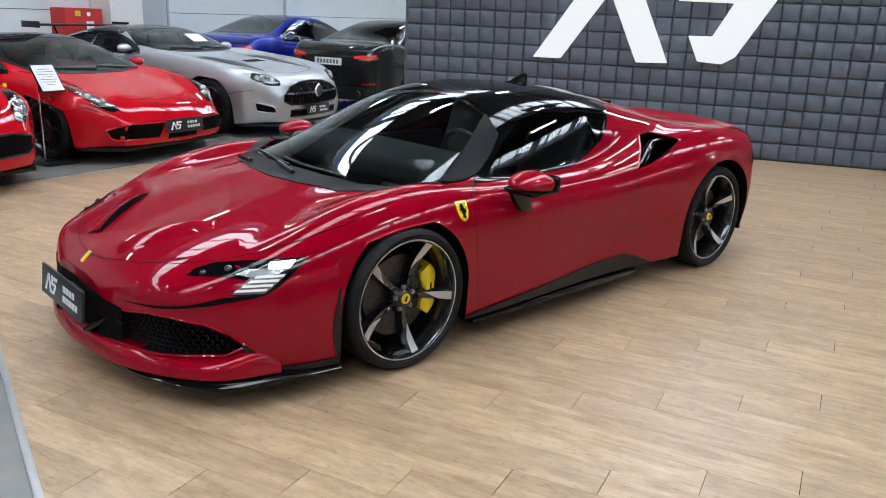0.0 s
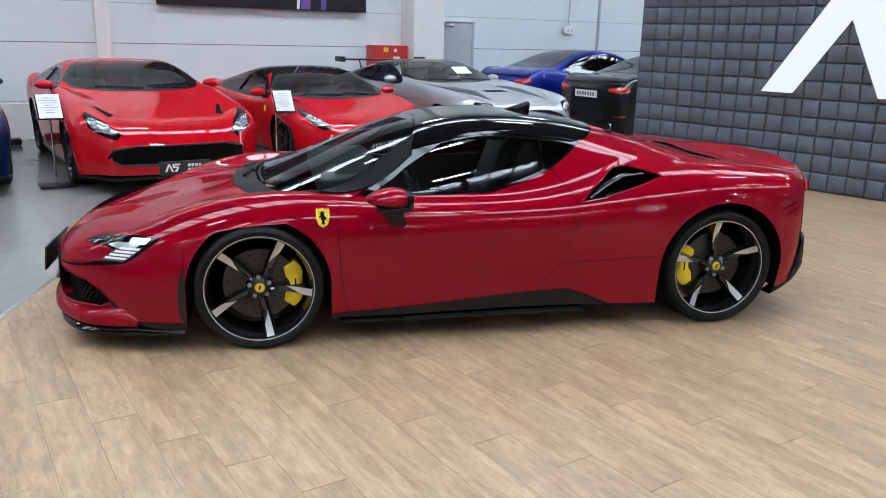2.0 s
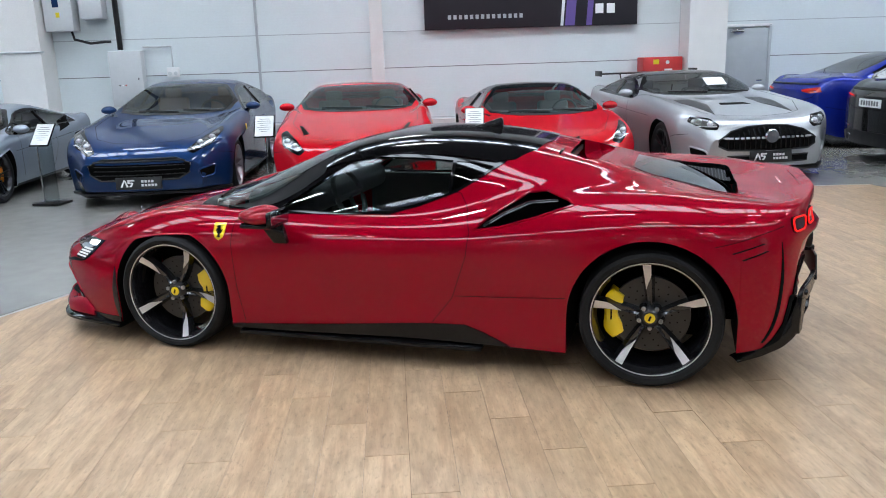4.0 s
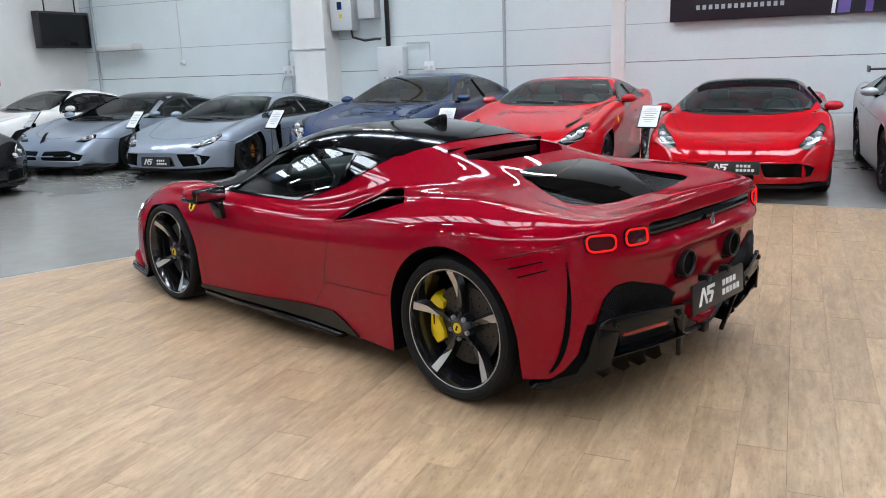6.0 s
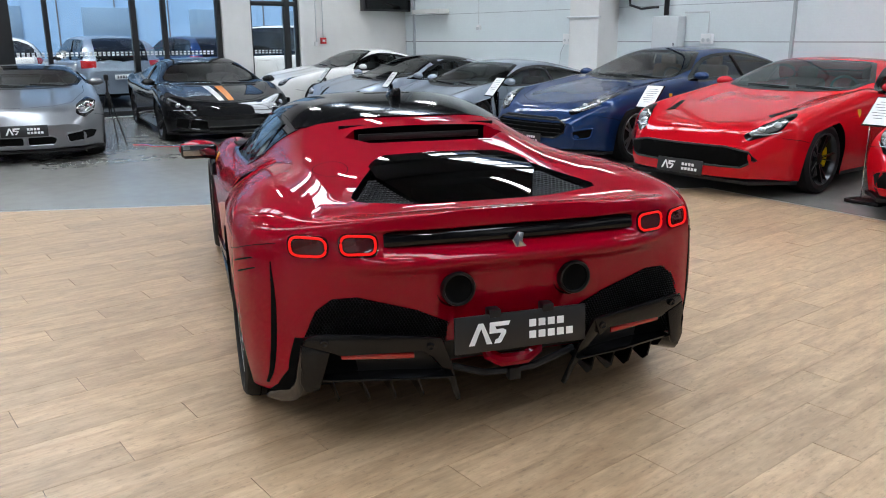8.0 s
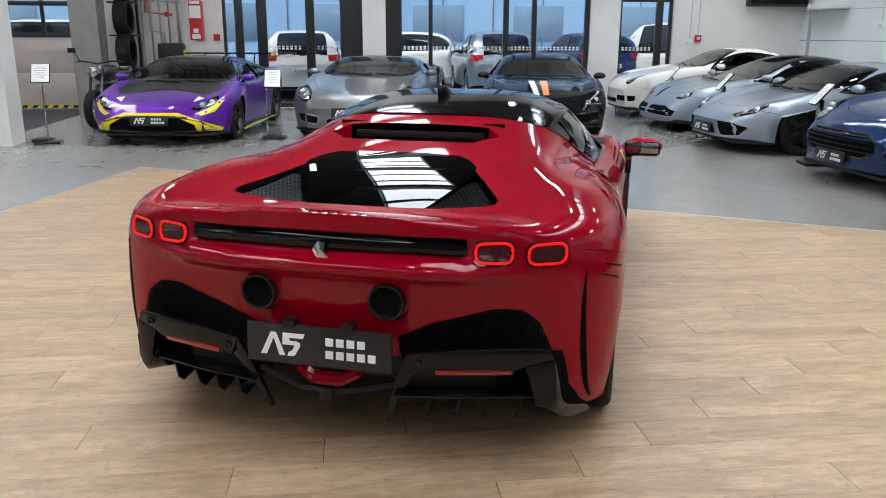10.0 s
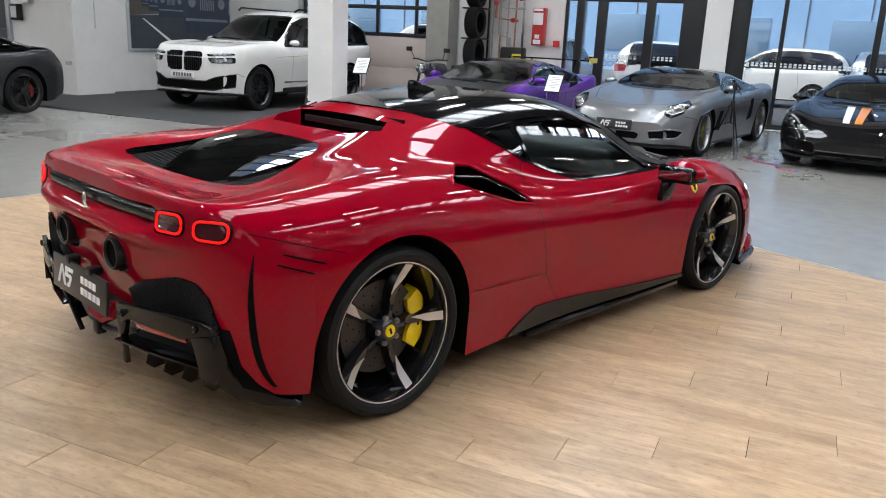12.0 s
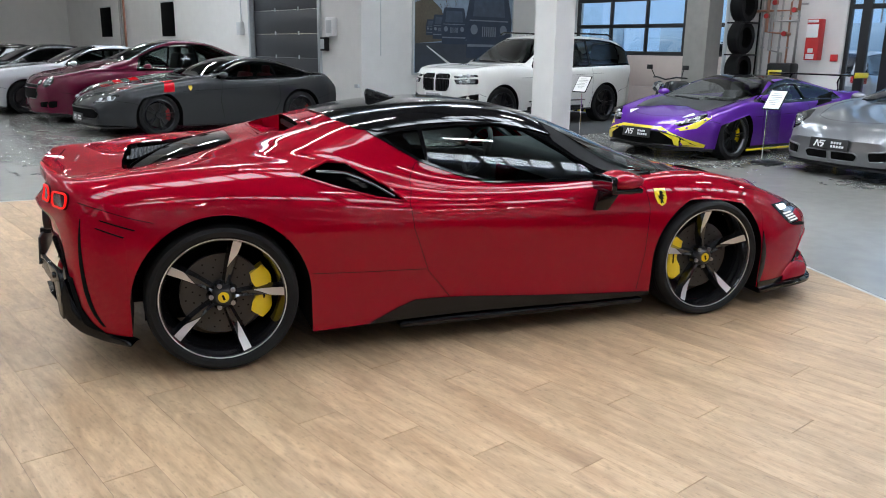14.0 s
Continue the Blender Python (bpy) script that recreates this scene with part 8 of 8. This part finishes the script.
for q, z, w, h, m in ((-12.9, 1.95, .30, .42, INK), (-13.2, 1.55, .20, .32, SATIN), (-17.6, 1.95, .22, .34, CASE)):
    bx = block("control_box", "gate control box on the white wall", "control box", -7.52, q, z, .14, w, h, m, .012)
    part("cover", box_bm(.01, w * .8, h * .7, (.07, 0, 0), .003), CASE, bx)
for q, w in ((-22.9, 1.0), (-29.0, 1.1)):
    vt = block("wall_vent", "dark open vent recess in the white wall", "vent", -7.58, q, 2.3, .05, w, 1.1, VOID, .004)
    part("vent_frame", box_bm(.06, w + .1, .05, (0, 0, .56), .004), CASE, vt)
conduit("grey conduit down the wall by the gate", [(-7.55, -17.6, 5.9), (-7.55, -17.6, 2.1)], .02)
conduit("grey conduit down the white pilaster", [(-7.95, -11.5, 5.9), (-7.95, -11.5, 1.3)], .012)
block("wall_outlet", "small grey outlet low on the white wall", "socket", -7.42, -11.7, .62, .05, .14, .08, STEELGREY, .006)
conduit("pipes rising in the far corner", [(-7.45, -27.0, .5), (-7.45, -27.0, 5.8)], .05, GALV, "pipe")
conduit("pipes rising in the far corner", [(-7.45, -26.6, .5), (-7.45, -26.6, 5.8)], .04, COPPER, "pipe")

# ---- price stands ----
ACRYL = glass("clear_acrylic", (0.86, 0.90, 0.90))


def price_stand(p, q, z, turn, kind="pole", label="sheet on a stand beside a car"):
    t = thing("price_stand", label, "display stand", "price stands beside the cars")
    t.matrix_world = hall_pose(p, q, 0, turn)
    part("base", box_bm(.30, .34, .03, (0, 0, .004), .006), SATIN, t)
    if kind == "pole":
        part("pole", tube_bm([(0, 0, .02), (0, 0, z - .05)], .009, 8), CHROME, t)
    else:
        part("panel", box_bm(.012, .20, z - .08, (0, 0, z / 2 - .02), .002), ACRYL, t)
        part("panel_edge", box_bm(.014, .012, z - .08, (0, .10, z / 2 - .02), .002), CHROME, t)
    tilt = pose(0, 0, 0, 0, 40, 0)
    fr = part("sheet_frame", box_bm(.014, .245, .325, (0, 0, z), .004, 2, None, tilt), GLOSS, t)
    sc = tilt @ Vector((-.009, 0, 0))
    part("sheet", box_bm(.003, .222, .30, (sc.x, 0, z + sc.z), .0005, 1, None, tilt), PAPER, t)
    for k in range(7):
        w = (.12, .17, .16, .10, .17, .13, .08)[k]
        c = tilt @ Vector((-.0112, 0, .10 - .03 * k))
        part("text_bar", box_bm(.001, w, .006, (c.x, 0, z + c.z), .0002, 1, None, tilt), DARKINK, t)
    return t


price_stand(-1.83, 5.0, .83, 90, "pole", "white sheet on a thin black pole stand")
price_stand(.75, 5.0, .83, 82, "acryl", "white sheet on a clear acrylic stand with black base")
price_stand(-4.45, 4.95, .83, 78, "acryl", "white sheet on a clear acrylic stand near blue car")
price_stand(-7.1, 5.0, .83, 78, "acryl", "white sheet on a clear acrylic stand near silver car")
price_stand(-9.6, 5.2, .83, 78, "acryl", "white sheet on a clear acrylic stand near ivory car")
price_stand(-7.5, -1.75, .86, 180, "acryl", "white sheet on a clear acrylic stand near purple car")
price_stand(-7.15, -4.85, .95, 190, "pole", "white sheet on a black pole stand by the column")
sg = part("dealer_board", box_bm(.03, .24, .62, (0, 0, .31), .004), PLATE)
sg.matrix_world = hall_pose(-6.80, -5.62, -.004) @ pose(0, 0, 0, 0, -12, 0)
tagged(sg, "black dealer board with white mark leaning on the column", "sign board")
for poly in mark_polys(.15):
    part("mark", prism_bm([(-.075 + b, .28 + a) for a, b in poly], .002, "x", .0155), INK, sg)
for k in range(2):
    for i in range(5):
        part("letter_bar", box_bm(.003, .04, .035, (.0165, .035 - .07 * k, .24 - .045 * i)), INK, sg)
ct = block("cable_coil", "black cable coil and plug on the floor", "cable", -7.2, -4.95, .03, .3, .2, .06, SATIN, .02)

# camera tripod beside the silver roadster, with its leads on the floor
qp = thing("tripod", "slim black tripod standing before the silver roadster", "tripod")
qp.matrix_world = hall_pose(-8.1, .75, -.012)
part("post", tube_bm([(0, 0, .45), (0, 0, .96)], .014, 10), SATIN, qp)
for k in range(3):
    a = .5 + k * 2 * math.pi / 3
    part("leg", tube_bm([(.02 * math.cos(a), .02 * math.sin(a), .74), (.15 * math.cos(a), .15 * math.sin(a), .36), (.27 * math.cos(a), .27 * math.sin(a), .008)], .010, 8), SATIN, qp)
    part("brace", tube_bm([(0, 0, .47), (.13 * math.cos(a), .13 * math.sin(a), .42)], .005, 6), SATIN, qp)
part("collar", lathe_bm([(.70, .0), (.70, .03), (.76, .03), (.78, .018)], 16, "z"), SATIN, qp)
part("head", box_bm(.07, .06, .09, (0, 0, .98), .015), SATIN, qp)
part("pan_handle", tube_bm([(0, 0, .96), (-.10, .05, .90), (-.16, .08, .86)], .007, 6), SATIN, qp)
REDCABLE = plain("red_cable", (0.45, 0.03, 0.03), 0.5)
BLUECABLE = plain("blue_cable", (0.03, 0.10, 0.40), 0.5)
for mat, lag, word in ((REDCABLE, 0.0, "red"), (BLUECABLE, .05, "blue")):
    run = [(-8.0 + .09 * k, 1.0 + lag + .055 * k + .07 * math.sin(1.1 * k + 9 * lag), -.004) for k in range(13)]
    conduit("thin " + word + " charging lead lying on the floor", run, .006, mat, "cable")

# motorcycle
mo = thing("motorcycle", "dark naked motorcycle with round mirrors beside the purple car", "motorcycle")
mo.matrix_world = hall_pose(-9.7, -4.66, -.012, 174)
for x in (-.72, .72):
    w = part("wheel", lathe_bm([(-.05, .22), (-.07, .28), (-.04, .31), (.04, .31), (.07, .28), (.05, .22)], 36, "y"), RUBBER, mo)
    w.location = (x, 0, .31)
    part("rim", lathe_bm([(-.04, .22), (-.03, .205), (.03, .205), (.04, .22)], 28, "y"), RIMDARK, w)
    for k in range(5):
        a = k * 2 * math.pi / 5
        part("spoke", tube_bm([(0, 0, 0), (.21 * math.cos(a), 0, .21 * math.sin(a))], .014, 6), RIMDARK, w)
part("tank", box_bm(.52, .30, .26, (-.14, 0, .86), .11, 4), GREY, mo)
part("seat", box_bm(.56, .24, .10, (.38, 0, .82), .045, 3), LEATHER, mo)
part("engine", box_bm(.50, .36, .38, (-.02, 0, .50), .06, 3), RIMDARK, mo)
part("tail", box_bm(.36, .16, .10, (.72, 0, .90), .04, 3), GREY, mo)
for s in (-1, 1):
    part("fork", tube_bm([(-.72, s * .10, .31), (-.48, s * .09, .98)], .026, 8), RIMDARK, mo)
    part("handlebar", tube_bm([(-.46, 0, 1.02), (-.44, s * .22, 1.06), (-.34, s * .38, 1.05)], .014, 8), SATIN, mo)
    part("mirror_stem", tube_bm([(-.40, s * .30, 1.06), (-.44, s * .36, 1.20)], .008, 6), SATIN, mo)
    part("mirror", box_bm(.02, .13, .08, (-.44, s * .40, 1.23), .009, 2), SATIN, mo)
part("headlight", lathe_bm([(-.72, .0), (-.70, .08), (-.62, .095), (-.52, .05)], 24, "x"), CHROME, mo).location = (0, 0, .90)
part("exhaust", tube_bm([(-.2, .16, .35), (.2, .18, .28), (.55, .2, .42), (.8, .2, .50)], .045, 10), CHROME, mo)
part("side_stand", tube_bm([(.1, .12, .3), (.05, .34, .0)], .012, 6), SATIN, mo)

# ---- padded wall and its lit sign ----
PW = Matrix.Translation((4.175, 4.323, 0)) @ Matrix.Rotation(math.atan2(-.874, .485), 4, "Z")
pad_wall = part("wall_padded", box_bm(9.2, .22, 3.6, (3.62, .13, 1.79)), PAD)
pad_wall.matrix_world = PW
tagged(pad_wall, "partition wall covered with square grey padded tiles", "", "", "structure")
LOGO = glowing("lit_sign_face", (0.97, 0.99, 1.0), 0.50)
sign = thing("wall_sign", "large white lit dealer sign of slanting strokes", "sign")
sign.matrix_world = PW
for poly in ([(.86, 1.10), (1.21, 1.10), (1.99, 2.25), (1.62, 2.25)], [(2.17, 1.10), (2.55, 1.11), (2.02, 2.25), (1.70, 2.12), (1.84, 1.80)], [(2.76, 1.45), (2.90, 1.15), (3.18, 1.13), (3.33, 1.22), (3.76, 1.98), (3.56, 2.12), (2.52, 2.12), (2.60, 1.85), (3.24, 1.84), (3.04, 1.45)], [(2.35, 2.32), (3.98, 2.32), (3.86, 2.56), (2.45, 2.56)]):
    part("stroke", prism_bm(poly, .10, "y", -.14, .012), LOGO, sign)
T = .2055
cols, rows_n = 44, 17
tv_, tf_ = [], []
N = 6
knots = (-1, -.94, -.80, 0, .80, .94, 1)
for u in knots:
    for v in knots:
        h = .034 * (1 - abs(u) ** 7) ** .5 * (1 - abs(v) ** 7) ** .5 * (1 - .12 * (u * u + v * v))
        tv_.append((u * (T / 2 - .002), -h, v * (T / 2 - .002)))
for i in range(N):
    for j in range(N):
        a = i * (N + 1) + j
        tf_.append((a, a + N + 1, a + N + 2, a + 1))
tile_me = mesh_of(tv_, tf_)
tile_me.materials.append(PAD)
tile_me.name = "padded_tile"
rest_v, rest_f = [], []
for c in range(cols):
    for r_ in range(rows_n):
        x, z = -.94 + T * (c + .5), .01 + T * (r_ + .5)
        if c < 33 and r_ < 9:
            o = new("padded_tile", tile_me)
            o.parent = pad_wall
            o.location = (x, 0, z)
            o.rotation_euler = (0, random.uniform(-.006, .006), random.uniform(-.02, .02))
        else:
            b = len(rest_v)
            rest_v += [(x + a, y, z + h) for a, y, h in tv_]
            rest_f += [tuple(b + i for i in f) for f in tf_]
rest = add("padded_tiles", mesh_of(rest_v, rest_f), PAD, pad_wall)
rest["kind"] = "stuff"

# ---- planks of the stage ----
PWID, PLEN = .1855, 1.22
pa = math.radians(20.6 - ROOM)
joined_v, joined_f = [], []
count = 0
pieces = []
poly_ccw = STAGE_H if sum(a[0] * b[1] - b[0] * a[1] for a, b in zip(STAGE_H, STAGE_H[1:] + STAGE_H[:1])) > 0 else STAGE_H[::-1]
for k in range(-45, 70):
    p0 = -1.559 + PWID * k
    base = -1.21 - .313 * k
    base = base - PLEN * math.floor(base / PLEN)
    for n in range(-9, 9):
        q0 = base + PLEN * n
        g = .0006
        e = .0014
        quad = [(p0 + g, q0 + e), (p0 + PWID - g, q0 + e), (p0 + PWID - g, q0 + PLEN - e), (p0 + g, q0 + PLEN - e)]
        cut = quad
        for a, b in zip(poly_ccw, poly_ccw[1:] + poly_ccw[:1]):
            cut = clip(cut, a, b)
            if len(cut) < 3:
                break
        if len(cut) < 3:
            continue
        cx, cy = p0 + PWID / 2, q0 + PLEN / 2
        pieces.append((abs(cx) * 1.0 + abs(cy + .5) * .8, cx, cy, [(a - cx, b - cy) for a, b in cut]))
pieces.sort(key=lambda e: e[0])
shared = {}
for i, (_, cx, cy, pts) in enumerate(pieces):
    key = tuple((round(a, 4), round(b, 4)) for a, b in pts)
    if key not in shared:
        n = len(pts)
        vs = [(a, b, 0) for a, b in pts] + [(a, b, -.006) for a, b in pts]
        fs = [tuple(range(n))] + [(j, j + n, (j + 1) % n + n, (j + 1) % n) for j in range(n)]
        me = mesh_of(vs, fs, False)
        me.materials.append(OAK)
        me.name = "plank"
        shared[key] = me
    o = new("plank", shared[key])
    o.parent = stage
    o.location = (cx, cy, random.uniform(-.0004, .0))
ALU = plain("brushed_edge_trim", (0.5, 0.5, 0.5), 0.35, 0.9)
for a, b in ((STAGE[0], STAGE[1]), (STAGE[1], STAGE[2]), (STAGE[3], STAGE[0])):
    d = Vector(b) - Vector(a)
    tr = part("trim", box_bm(d.length, .03, .012, (0, 0, 0), .003), ALU)
    tr.matrix_world = Matrix.Translation(((a[0] + b[0]) / 2, (a[1] + b[1]) / 2, -.005)) @ Matrix.Rotation(math.atan2(d.y, d.x), 4, "Z")
    tagged(tr, "thin metal edge trim of the wooden stage", "", "", "structure")
